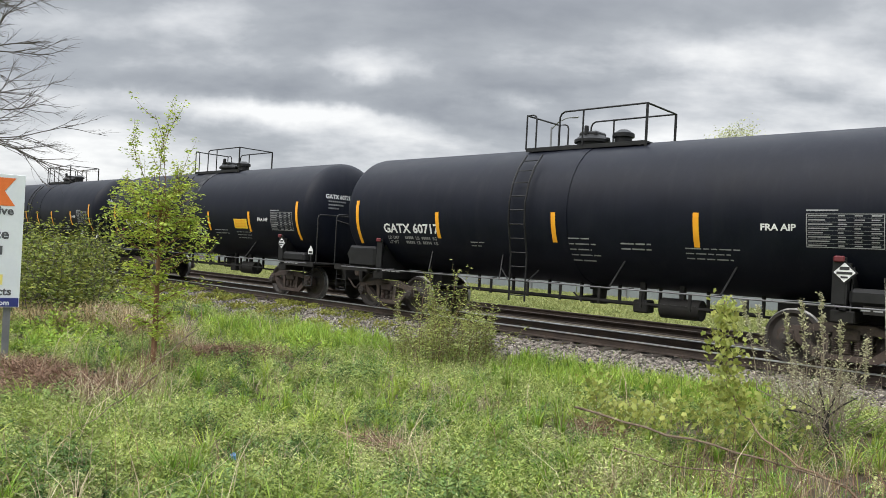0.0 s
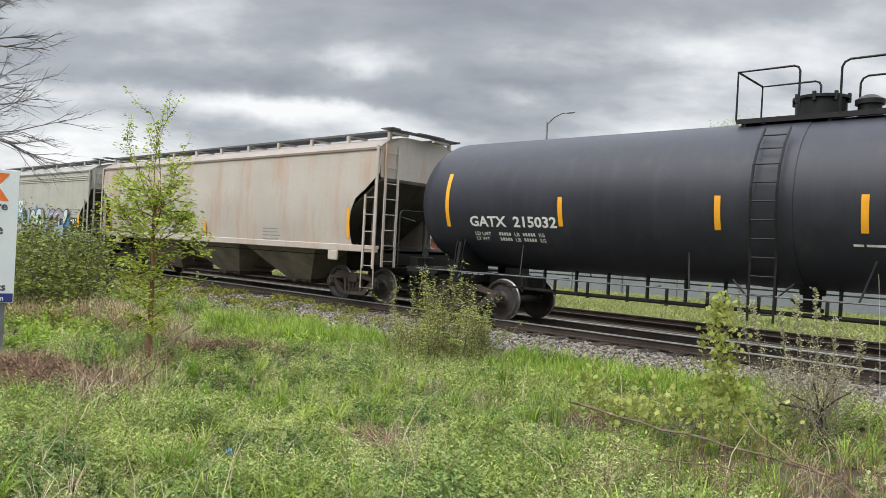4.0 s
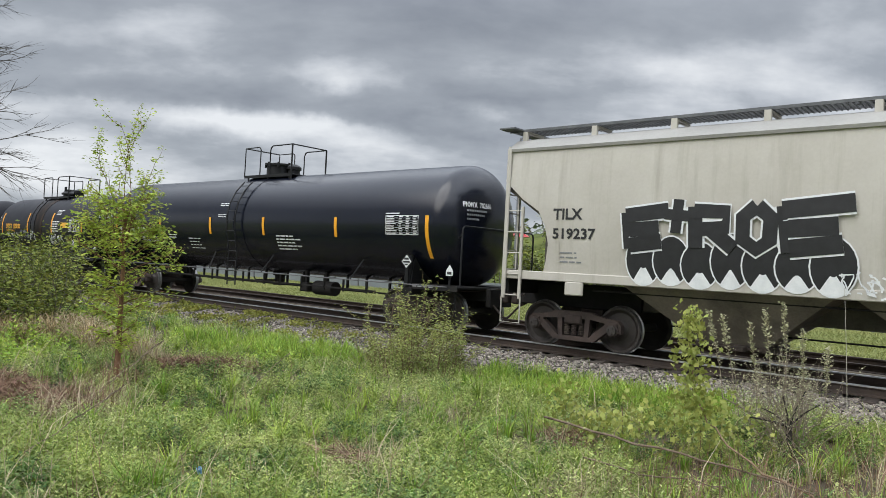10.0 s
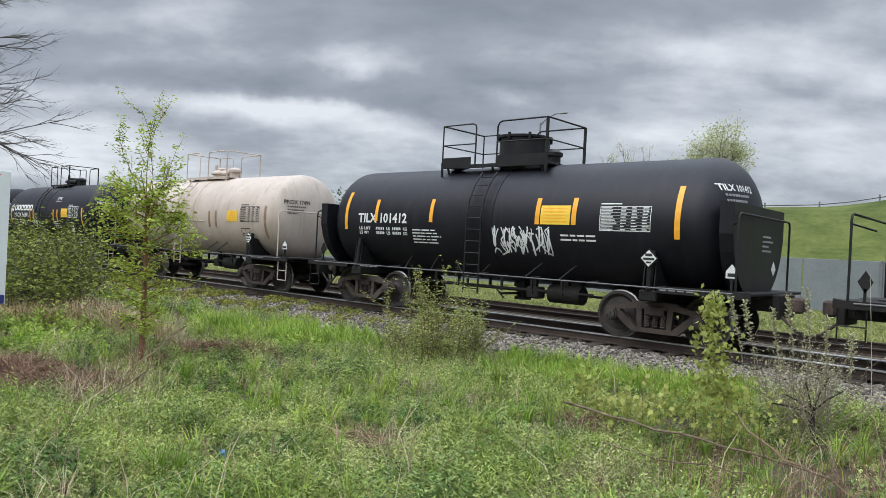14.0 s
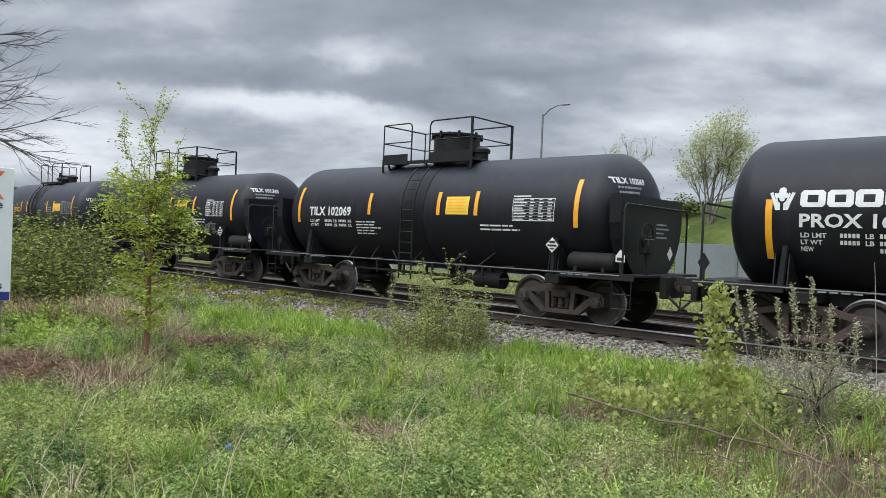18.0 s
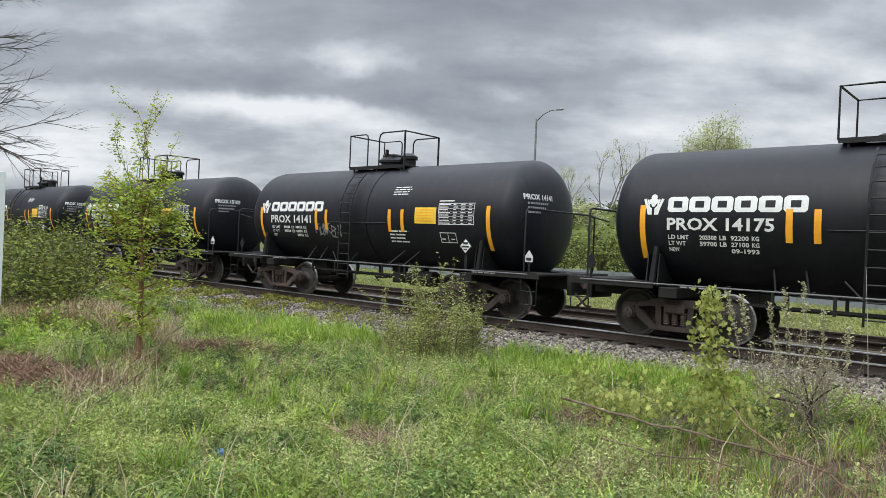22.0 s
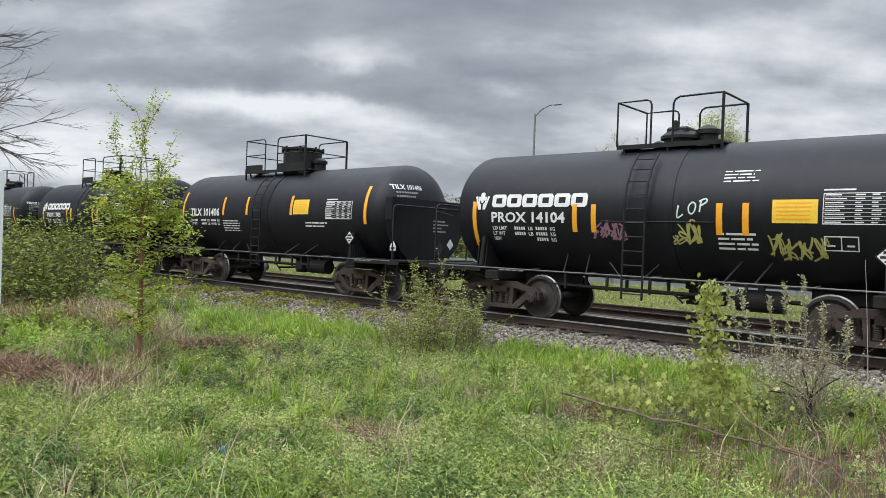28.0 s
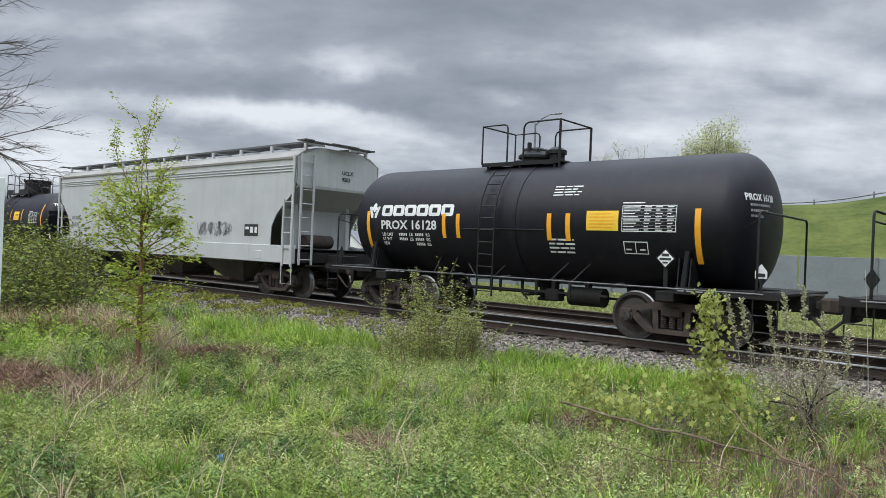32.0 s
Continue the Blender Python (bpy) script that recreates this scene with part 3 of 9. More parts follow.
def ladder(car, x, w, rungs, side_pts, mat, name="ladder"):
    """A ladder whose stiles follow side_pts (y, z), bottom first."""
    s = Shape()
    for k in (-1, 1):
        s.tube([(x + k * w / 2, y, z) for y, z in side_pts], 0.022, 6)
    dist = [0.0]
    for a, b in zip(side_pts, side_pts[1:]):
        dist.append(dist[-1] + math.hypot(b[0] - a[0], b[1] - a[1]))
    for i in range(rungs):
        d = dist[-1] * (i + 0.4) / rungs
        for j in range(len(dist) - 1):
            if dist[j] <= d <= dist[j + 1]:
                u = (d - dist[j]) / (dist[j + 1] - dist[j])
                y = side_pts[j][0] + u * (side_pts[j + 1][0] - side_pts[j][0])
                z = side_pts[j][1] + u * (side_pts[j + 1][1] - side_pts[j][1])
                s.tube([(x - w / 2, y, z), (x + w / 2, y, z)], 0.014, 6)
    return part(name, s, mat, car)


def arch(p, q, h, axis="x", r=0.08):
    """A bent handrail hoop from foot p to foot q, h high."""
    (x0, y0, z0), (x1, y1, z1) = p, q
    dx, dy = x1 - x0, y1 - y0
    n = math.hypot(dx, dy)
    ux, uy = dx / n * r, dy / n * r
    return [(x0, y0, z0), (x0, y0, z0 + h - r), (x0 + ux * 0.3, y0 + uy * 0.3, z0 + h - r * 0.3), (x0 + ux, y0 + uy, z0 + h),
            (x1 - ux, y1 - uy, z1 + h), (x1 - ux * 0.3, y1 - uy * 0.3, z1 + h - r * 0.3), (x1, y1, z1 + h - r), (x1, y1, z1)]


def top_platform(car, style, x0, x1, z, paint, rng, low=False):
    """The manway platform on top of a tank: floor, railings, manway and valves."""
    w = 0.66 if style != "panel" else 0.80
    floor = Shape()
    for a, b, c, d in ((x0, x1, -w, -w + 0.30), (x0, x1, w - 0.30, w), (x0, x0 + 0.35, -w + 0.30, w - 0.30), (x1 - 0.35, x1, -w + 0.30, w - 0.30)):
        floor.box(a, b, c, d, z - 0.02, z + 0.025, 0.006)
    floor.box(x0, x1, -w - 0.006, -w, z - 0.06, z + 0.03)
    floor.box(x0, x1, w, w + 0.006, z - 0.10, z + 0.03)
    for xx in (x0 + 0.15, (x0 + x1) / 2, x1 - 0.15):
        for sd in (-1, 1):
            floor.tube([(xx, sd * (w - 0.05), z - 0.02), (xx, sd * 0.62, z - 0.42)], 0.03, 6)
    p = part("platform", floor, paint, car)
    class Rails:
        """Each bent pipe of the railing is a part of its own."""

        def tube(self, pts, r, n):
            part("handrail", Shape().tube(pts, r, n), paint, p, smooth=40)

    rail = Rails()
    L = x1 - x0
    hi = {"long": 0.78, "panel": 1.00}.get(style, 0.90)
    bars = 0.020
    first, second = (0.09, 0.30) if style == "long" else (0.34, 0.55)
    for sd in (-1, 1):
        y = sd * w
        xa, xb = x0 + L * first, x0 + L * second
        # a hoop before the ladder gap and a longer one behind it, each with one rounded corner
        rail.tube([(x0, y, z), (x0, y, z + hi), (xa - 0.10, y, z + hi), (xa - 0.03, y, z + hi - 0.03), (xa, y, z + hi - 0.10), (xa, y, z)], bars, 6)
        rail.tube([(xb, y, z), (xb, y, z + hi - 0.12), (xb + 0.04, y, z + hi - 0.04), (xb + 0.12, y, z + hi), (x1, y, z + hi)], bars, 6)
        rail.tube([(x1, y, z - 0.25), (x1, y, z + hi)], bars * (1.8 if style == "panel" else 1.4), 6)
        if style == "long":
            rail.tube([(x0 + L * 0.5, y, z), (x0 + L * 0.5, y, z + hi)], bars, 6)
        if style == "panel":
            rail.tube([(x0, y, z + 0.52), (xa, y, z + 0.52)], bars * 0.8, 6)
            rail.tube([(xb, y, z + 0.52), (x1, y, z + 0.52)], bars * 0.8, 6)
            rail.tube([(x0, y, z - 0.25), (x0, y, z + 0.1)], bars * 1.6, 6)
    for xx in (x0, x1):
        rail.tube([(xx, -w, z + hi), (xx, w, z + hi)], bars, 6)
        if style == "panel":
            rail.tube([(xx, -w, z + 0.52), (xx, w, z + 0.52)], bars * 0.8, 6)
    if style == "panel":
        for pa, pb in ((x0, x0 + L * 0.30), (x0 + L * 0.55, x1)):
            part("toe_board", Shape().box(pa, pb, -w - 0.014, -w - 0.007, z - 0.05, z + 0.21), paint, p)
    man = Shape()
    xm = x0 + L * (0.45 if style == "long" else 0.40 if low or style == "drum" else 0.62 if style == "panel" else 0.5)
    if style in ("drum", "panel"):
        r = 0.42 if style == "drum" or low else 0.60
        h = 0.50 if low else 0.42 if style == "drum" else 0.72
        man.lathe([(z - 0.30, r), (z + h - 0.05, r), (z + h - 0.05, r + 0.05), (z + h, r + 0.05), (z + h + 0.04, r * 0.7), (z + h + 0.05, 0.05)], "z", (xm, 0, 0), n=24)
        for k in range(8):
            a = k * math.pi / 4
            man.box(xm + (r + 0.03) * math.cos(a) - 0.03, xm + (r + 0.03) * math.cos(a) + 0.03, (r + 0.03) * math.sin(a) - 0.03,
                    (r + 0.03) * math.sin(a) + 0.03, z + h - 0.12, z + h + 0.05, 0.01)
    else:
        man.lathe([(z - 0.35, 0.33), (z + 0.16, 0.33), (z + 0.16, 0.40), (z + 0.22, 0.40), (z + 0.32, 0.28), (z + 0.36, 0.05)], "z", (xm, 0, 0), n=20)
        man.box(xm - 0.42, xm + 0.42, -0.05, 0.05, z + 0.20, z + 0.26, 0.01)
        man.box(xm - 0.22, xm + 0.24, -0.24, 0.22, z + 0.10, z + 0.40, 0.04)
        man.box(xm - 0.05, xm + 0.03, -0.3, -0.2, z + 0.30, z + 0.52, 0.02)
    part("manway", man, paint, p, smooth=35)
    valve = Shape()
    for dx, r, h in ((-0.30 * L, 0.09, 0.18), (0.30 * L, 0.19, 0.42), (0.34 * L, 0.09, 0.12)):
        xx = xm + dx * 0.8
        valve = Shape()
        valve.lathe([(z - 0.35, r), (z + h * 0.6, r), (z + h * 0.6, r * 1.25), (z + h * 0.8, r * 1.25), (z + h, r * 0.5)], "z", (xx, 0.1, 0), n=12)
        part("valve", valve, paint, p, smooth=35)


AIR_TANK_SEEDS = (10, 11, 15, 16, 17, 18, 22)   # cars with an air reservoir and hand brake on the leading deck


def side_fittings(car, spec, rng):
    """Side pipe, brake rods, hangers, outlet and reservoir under and beside the tank."""
    c, tr, zc, r = spec["cyl"], spec["truck"], spec["zc"], spec["r"]
    s = Shape()
    end = spec["over"] - 0.75
    for sd in (-1, 1):
        s.tube([(-end, sd * 1.50, 1.06), (end, sd * 1.50, 1.06)], 0.017, 6)
        for k in range(9):
            x = -end + 2 * end * k / 8
            s.tube([(x, sd * 1.50, 1.06), (x, sd * (r * 0.75), 1.06 + 0.02)], 0.014, 5)
    part("side_handrail", s, PIPE, car, "worn steel side handrail pipe", key=("siderail", spec["kind"], spec["over"]))
    for sd in (-1, 1):
        for i, x in enumerate((-tr + 1.9, -1.35, 1.35, tr - 1.9)):
            lean = 0.16 if x < 0 else -0.16
            q = Shape().tube([(x, sd * 1.49, 1.06), (x - lean, sd * (r * 0.77 + 0.02), zc - r * 0.64)], 0.018, 6)
            part("rail_strut", q, RAIL_PAINT, car, key=("strut", spec["kind"], tr, sd, i))
    u = Shape()
    inner = tr - 1.25
    zb = zc - r
    u.tube([(-inner, -0.35, 0.72), (inner, -0.35, 0.72)], 0.020, 6)
    u.tube([(-inner, 0.25, 0.66), (inner, 0.25, 0.66)], 0.016, 6)
    u.box(-inner, inner, -1.22, -1.18, 0.78, 0.82)
    k = -inner + 0.5
    while k < inner:
        u.box(k, k + 0.05, -1.22, -1.18, 0.72, 1.06)
        u.box(k, k + 0.05, -0.38, -0.32, 0.70, zb + 0.12)
        k += rng.uniform(0.75, 1.1)
    part("brake_rigging", u, STEEL, car, key=("rigging", spec["kind"], spec["over"]))
    o = Shape()
    o.lathe([(zb + 0.05, 0.22), (zb - 0.10, 0.22), (zb - 0.10, 0.16), (zb - 0.32, 0.15), (zb - 0.34, 0.20), (zb - 0.40, 0.20)], "z", (0.3, 0, 0), n=16)
    o.tube([(0.3, 0, zb - 0.25), (0.3, -0.9, zb - 0.25)], 0.03, 6)
    o.tube([(0.2, -0.9, zb - 0.16), (0.4, -0.9, zb - 0.34)], 0.02, 6)
    part("bottom_outlet", o, STEEL, car, key=("outlet", spec["kind"]), smooth=35)
    b = Shape()
    bx = tr * 0.45
    b.lathe([(bx - 0.4, 0.05), (bx - 0.4, 0.20), (bx + 0.4, 0.20), (bx + 0.4, 0.05)], "x", (0, -0.55, 0.72), n=16)
    b.box(bx - 0.05, bx + 0.05, -0.60, -0.50, 0.85, zb + 0.2)
    b.box(bx - 0.95, bx - 0.62, -0.75, -0.45, 0.58, 0.84, 0.03)
    b.box(bx - 0.85, bx - 0.75, -0.65, -0.55, 0.84, zb + 0.2)
    part("brake_cylinder", b, STEEL, car, key=("brakecyl", spec["kind"]), smooth=35)
    if spec["seed"] in AIR_TANK_SEEDS:
        v = Shape()
        xr = spec["apex"] - 0.65
        v.lathe([(xr - 0.55, 0.02), (xr - 0.53, 0.15), (xr - 0.46, 0.20), (xr + 0.46, 0.20), (xr + 0.53, 0.15), (xr + 0.55, 0.02)], "x", (0, -1.17, 1.29), n=18)
        v.box(xr - 0.35, xr - 0.28, -1.34, -1.0, 1.085, 1.24)
        v.box(xr + 0.28, xr + 0.35, -1.34, -1.0, 1.085, 1.24)
        part("air_reservoir", v, STEEL, car, key=("reservoir", spec["apex"], spec["kind"]), smooth=35)
    if spec["kind"] == "big":
        for kx in (-1, 1):
            v = Shape()
            v.box(kx * (spec["apex"] - 0.95) - 0.52, kx * (spec["apex"] - 0.95) + 0.52, -1.46, -1.05, 1.09, 1.36 if kx > 0 else 1.64, 0.06)
            part("equipment_box", v, RAIL_PAINT, car, "dark steel equipment box on the end deck")
            v = Shape()
            v.box(kx * (spec["apex"] - 1.62) - 0.08, kx * (spec["apex"] - 1.62) + 0.08, -1.50, -1.45, 1.76, 1.86, 0.02)
            mk = part("marker_board", v, SPRAY["maroon"], car, "small red marker board on a post")
            part("marker_post", Shape().box(kx * (spec["apex"] - 1.62) - 0.10, kx * (spec["apex"] - 1.62) + 0.10, -1.44, -1.40, 1.09, 1.84, 0.01), RAIL_PAINT, mk)


def end_frame(car, spec, k, rng):
    """Stub sill, end deck, saddle and the railing at one end of a tank car."""
    a, over, tr, r, zc = spec["apex"], spec["over"], spec["truck"], spec["r"], spec["zc"]
    key = (spec["kind"], a, over, k)
    s = Shape()
    xa, xb = sorted((k * (tr - 1.3), k * (over - 0.32)))
    s.box(xa, xb, -0.33, 0.33, 0.74, 1.02, 0.02)
    xa, xb = sorted((k * (tr - 0.18), k * (tr + 0.18)))
    s.box(xa, xb, -1.40, 1.40, 0.80, 1.00, 0.02)
    xa, xb = sorted((k * (over - 0.42), k * (over - 0.28)))
    s.box(xa, xb, -0.45, 0.45, 0.62, 1.06, 0.02)
    part("stub_sill", s, STEEL, car, key=("sill", *key))
    d = Shape()
    xa, xb = sorted((k * (a - 1.25), k * (over - 0.45)))
    d.box(xa, xb, -1.48, -0.35, 1.03, 1.085, 0.01)
    d.box(xa, xb, 0.35, 1.48, 1.03, 1.085, 0.01)
    xc, xd = sorted((k * (a + 0.05), k * (over - 0.45)))
    d.box(xc, xd, -0.35, 0.35, 1.035, 1.08, 0.01)
    d.box(xa, xb, -1.50, -1.48, 0.97, 1.10)
    part("end_deck", d, STEEL, car, key=("deck", *key))
    ts = tr + (0.33 if "mark_amber" in spec else 0.0)
    for sd in (-1, 1):
        g = Shape()
        for x in (k * ts - 0.11, k * ts + 0.11):
            g.prism([(sd * 1.38, 1.0), (sd * 1.30, 1.62), (sd * r * 0.80, zc - r * 0.55), (sd * 0.35, zc - r * 0.93), (sd * 0.35, 1.0)], x - 0.012, x + 0.012, "x")
        g.tube([(k * ts, sd * 1.37, 1.0), (k * ts + 0.05, sd * 1.32, 1.75)], 0.062, 8, r1=0.05)
        part("saddle", g, RAIL_PAINT, car, key=("saddle", sd, *key))
        if "mark_amber" in spec:
            pad = Shape()
            ring = [(k * ts + 0.07 + 0.27 * math.cos(q * math.pi / 10), 1.80 + 0.27 * math.sin(q * math.pi / 10)) for q in range(20)]
            tank = tank_side(r, zc)
            pad.add([(x, sd * (-tank(x, z) + e), z) for e in (0.0, 0.025) for x, z in ring] + [(k * ts + 0.07, sd * (-tank(0, 1.80) + 0.025), 1.80)],
                    [(j, (j + 1) % 20, 20 + (j + 1) % 20, 20 + j) for j in range(20)] + [(20 + j, 20 + (j + 1) % 20, 40) for j in range(20)])
            part("saddle_pad", pad, RAIL_PAINT, car, key=("pad", sd, *key))
    h = Shape()
    xr = k * (a + 0.15)
    h.tube(arch((xr, -1.45, 1.08), (xr, 1.45, 1.08), 1.38, r=0.10), 0.021, 6)
    h.tube([(xr, -1.45, 2.30), (xr - k * 0.30, -1.20, 2.20)], 0.016, 6)
    part("end_railing", h, spec["rail_paint"], car, key=("endrail", spec["rail_paint"].name, *key), smooth=40)
    st = Shape()
    xs = k * (over - 0.72)
    for z in (0.42, 0.70):
        st.tube([(xs - 0.2, -1.46, z + 0.26), (xs - 0.2, -1.46, z), (xs + 0.2, -1.46, z), (xs + 0.2, -1.46, z + 0.26)], 0.016, 6)
    part("step", st, spec["rail_paint"], car, key=("step", spec["rail_paint"].name, *key))
    if (k > 0 and spec["seed"] in AIR_TANK_SEEDS) or (k < 0 and spec["seed"] == 21):
        w = Shape()
        xw, zw = k * (a + 0.30), 1.85
        w.lathe([(xw - 0.012, 0.27), (xw + 0.012, 0.27), (xw + 0.012, 0.24), (xw - 0.012, 0.24), (xw - 0.012, 0.27)], "x", (0, -0.75, zw), n=20, close=False)
        for j in range(4):
            an = j * math.pi / 4
            w.tube([(xw, -0.75 - 0.25 * math.cos(an), zw - 0.25 * math.sin(an)), (xw, -0.75 + 0.25 * math.cos(an), zw + 0.25 * math.sin(an))], 0.010, 5)
        w.box(xw - 0.10, xw + 0.10, -0.90, -0.60, zw - 0.35, zw - 0.05, 0.02)
        w.box(xw - 0.03, xw + 0.03, -0.80, -0.70, 1.08, zw - 0.3)
        part("hand_brake", w, spec["rail_paint"], car, key=("brake", *key), smooth=40)
    coupler(car, k * over, k)


KINDS = {
    "small": dict(r=1.37, zc=2.30, cyl=4.62, apex=5.25, over=6.27, truck=3.76, style="hoops", plat=(-1.50, 1.15)),
    "tilx": dict(r=1.37, zc=2.25, cyl=4.80, apex=5.58, over=6.45, truck=4.10, style="panel", plat=(-1.76, 1.29)),
    "long_platform": dict(r=1.40, zc=2.24, cyl=4.92, apex=5.56, over=6.42, truck=4.12, style="panel", plat=(-1.6, 1.45)),
    "big": dict(r=1.525, zc=2.57, cyl=6.42, apex=6.98, over=7.52, truck=5.42, style="long", plat=(-1.42, 1.55)),
    "slate": dict(r=1.52, zc=2.70, cyl=7.65, apex=8.72, over=8.93, truck=6.98, style="drum", plat=(-0.98, 2.15)),
    "gloss": dict(r=1.50, zc=2.55, cyl=7.80, apex=8.56, over=9.12, truck=7.03, style="drum", plat=(-0.95, 1.42)),
}


def tank_shape(spec):
    c, a, r, zc = spec["cyl"], spec["apex"], spec["r"], spec["zc"]
    n = 10
    p = 1.0
    head = [(c + (a - c) * math.sin(math.pi / 2 * i / n), r * max(math.cos(math.pi / 2 * i / n), 0.0) ** (0.62 if spec["kind"] == "big" else 0.9))
            for i in range(n)] + [(a, 0.02)]
    body = [(-x, q) for x, q in head[::-1]]
    rings = [-c * 0.62, -c * 0.6, c * 0.6, c * 0.62]
    for x in rings:
        body.append((x, r))
    s = Shape()
    s.lathe(body + head, "x", (0, 0, zc), n=56)
    return s


def hand_mark(car, x, z, h, mat, surf):
    """A plain white open-hand shaped emblem."""
    half = [[(0.10, 0.0), (0.175, 0.0), (0.175, 0.30), (0.09, 0.50), (0.06, 0.34)], [(0.06, 0.34), (0.09, 0.50), (0.05, 0.80), (0.0, 0.76)], [(0.10, 0.48), (0.135, 0.40), (0.10, 0.78), (0.07, 0.74)]]
    s = []
    for o in half:
        s.append([(x + px, z + h * pz) for px, pz in o])
        s.append([(x + 0.40 - px, z + h * pz) for px, pz in o[::-1]])
    for cx, cz, r in ((0.20, 0.86, 0.062), (0.155, 0.66, 0.052), (0.245, 0.66, 0.052), (0.20, 0.50, 0.045)):
        s.append([(x + cx + r * math.cos(t * 0.785), z + h * cz + r * math.sin(t * 0.785)) for t in range(8)])
    tagged(part("emblem", sheet(s, surf), mat, car, "plain painted emblem shape"), kind="stuff")


def block_name(car, x, z, w, h, mat, surf):
    """The owner's name as six plain rounded blocks."""
    s = []
    bw = w / 6
    for i in range(6):
        x0, x1 = x + i * bw + bw * 0.03, x + (i + 1) * bw - bw * 0.03
        c = h * 0.16
        t = h * 0.28
        s.append([(x0 + c, z), (x1 - c, z), (x1, z + c), (x1, z + t), (x0, z + t), (x0, z + c)])
        s.append([(x0, z + h - t), (x1, z + h - t), (x1, z + h - c), (x1 - c, z + h), (x0 + c, z + h), (x0, z + h - c)])
        s.append([(x0, z + t), (x0 + bw * 0.27, z + t), (x0 + bw * 0.27, z + h - t), (x0, z + h - t)])
        s.append([(x1 - bw * 0.27, z + t), (x1, z + t), (x1, z + h - t), (x1 - bw * 0.27, z + h - t)])
    part("owner_panel", sheet(s, surf), mat, car, "row of plain white painted blocks")


def scribble(car, x0, x1, z0, z1, colour, seed, surf, weight=0.035, loops=7, lift=0.007):
    """Sprayed scrawl in one colour."""
    rng = random.Random(seed)
    s = []
    n = loops
    for i in range(n):
        cx = x0 + (x1 - x0) * (i + 0.5) / n
        wx = (x1 - x0) / n * 0.75
        zc, hz = (z0 + z1) / 2 + rng.uniform(-0.04, 0.04), (z1 - z0) / 2
        for stroke in range(rng.randint(3, 4)):
            # a quick bent stroke: three or four corners with a rounded run between them
            keys = [(cx + wx * rng.uniform(-0.8, 0.8), zc + hz * rng.uniform(-1, 1)) for _ in range(rng.randint(3, 4))]
            keys[0] = (keys[0][0], zc + hz * rng.choice((-1, 1)) * rng.uniform(0.7, 1))
            pts = []
            for j in range(13):
                k = j / 12 * (len(keys) - 1)
                m_ = min(int(k), len(keys) - 2)
                u = k - m_
                u = u * u * (3 - 2 * u)
                pts.append((keys[m_][0] * (1 - u) + keys[m_ + 1][0] * u + 0.03 * math.sin(k * 3), keys[m_][1] * (1 - u) + keys[m_ + 1][1] * u))
            s += ribbon(pts, weight * rng.uniform(0.6, 1.1))
    tagged(part("graffiti", sheet(s, surf, lift), SPRAY[colour], car, "sprayed graffiti scrawl"), kind="stuff")


def weight_row(car, row, x, z, w, mat, surf):
    """One stencilled row of load limit or light weight; a dash stands for a number that cannot be read."""
    word, one, two = row
    words(car, word, x, z, 0.105, 0.24 * w * (len(word) / 6), mat, surf)
    for text, xa, unit in ((one, x + 0.36 * w, "LB"), (two, x + 0.70 * w, "KG")):
        if text == "-":
            part("stencil_line", sheet([q for j in range(5) for q in bar(xa + 0.036 * w * j, xa + (0.036 * j + 0.026) * w, z + 0.005, z + 0.072)], surf, 0.007), mat, car)
        elif text:
            words(car, text, xa, z, 0.105, 0.19 * w if len(text) < 7 else 0.29 * w, mat, surf)
        if text and len(text) < 7:
            words(car, unit, xa + 0.22 * w, z, 0.105, 0.075 * w, mat, surf)


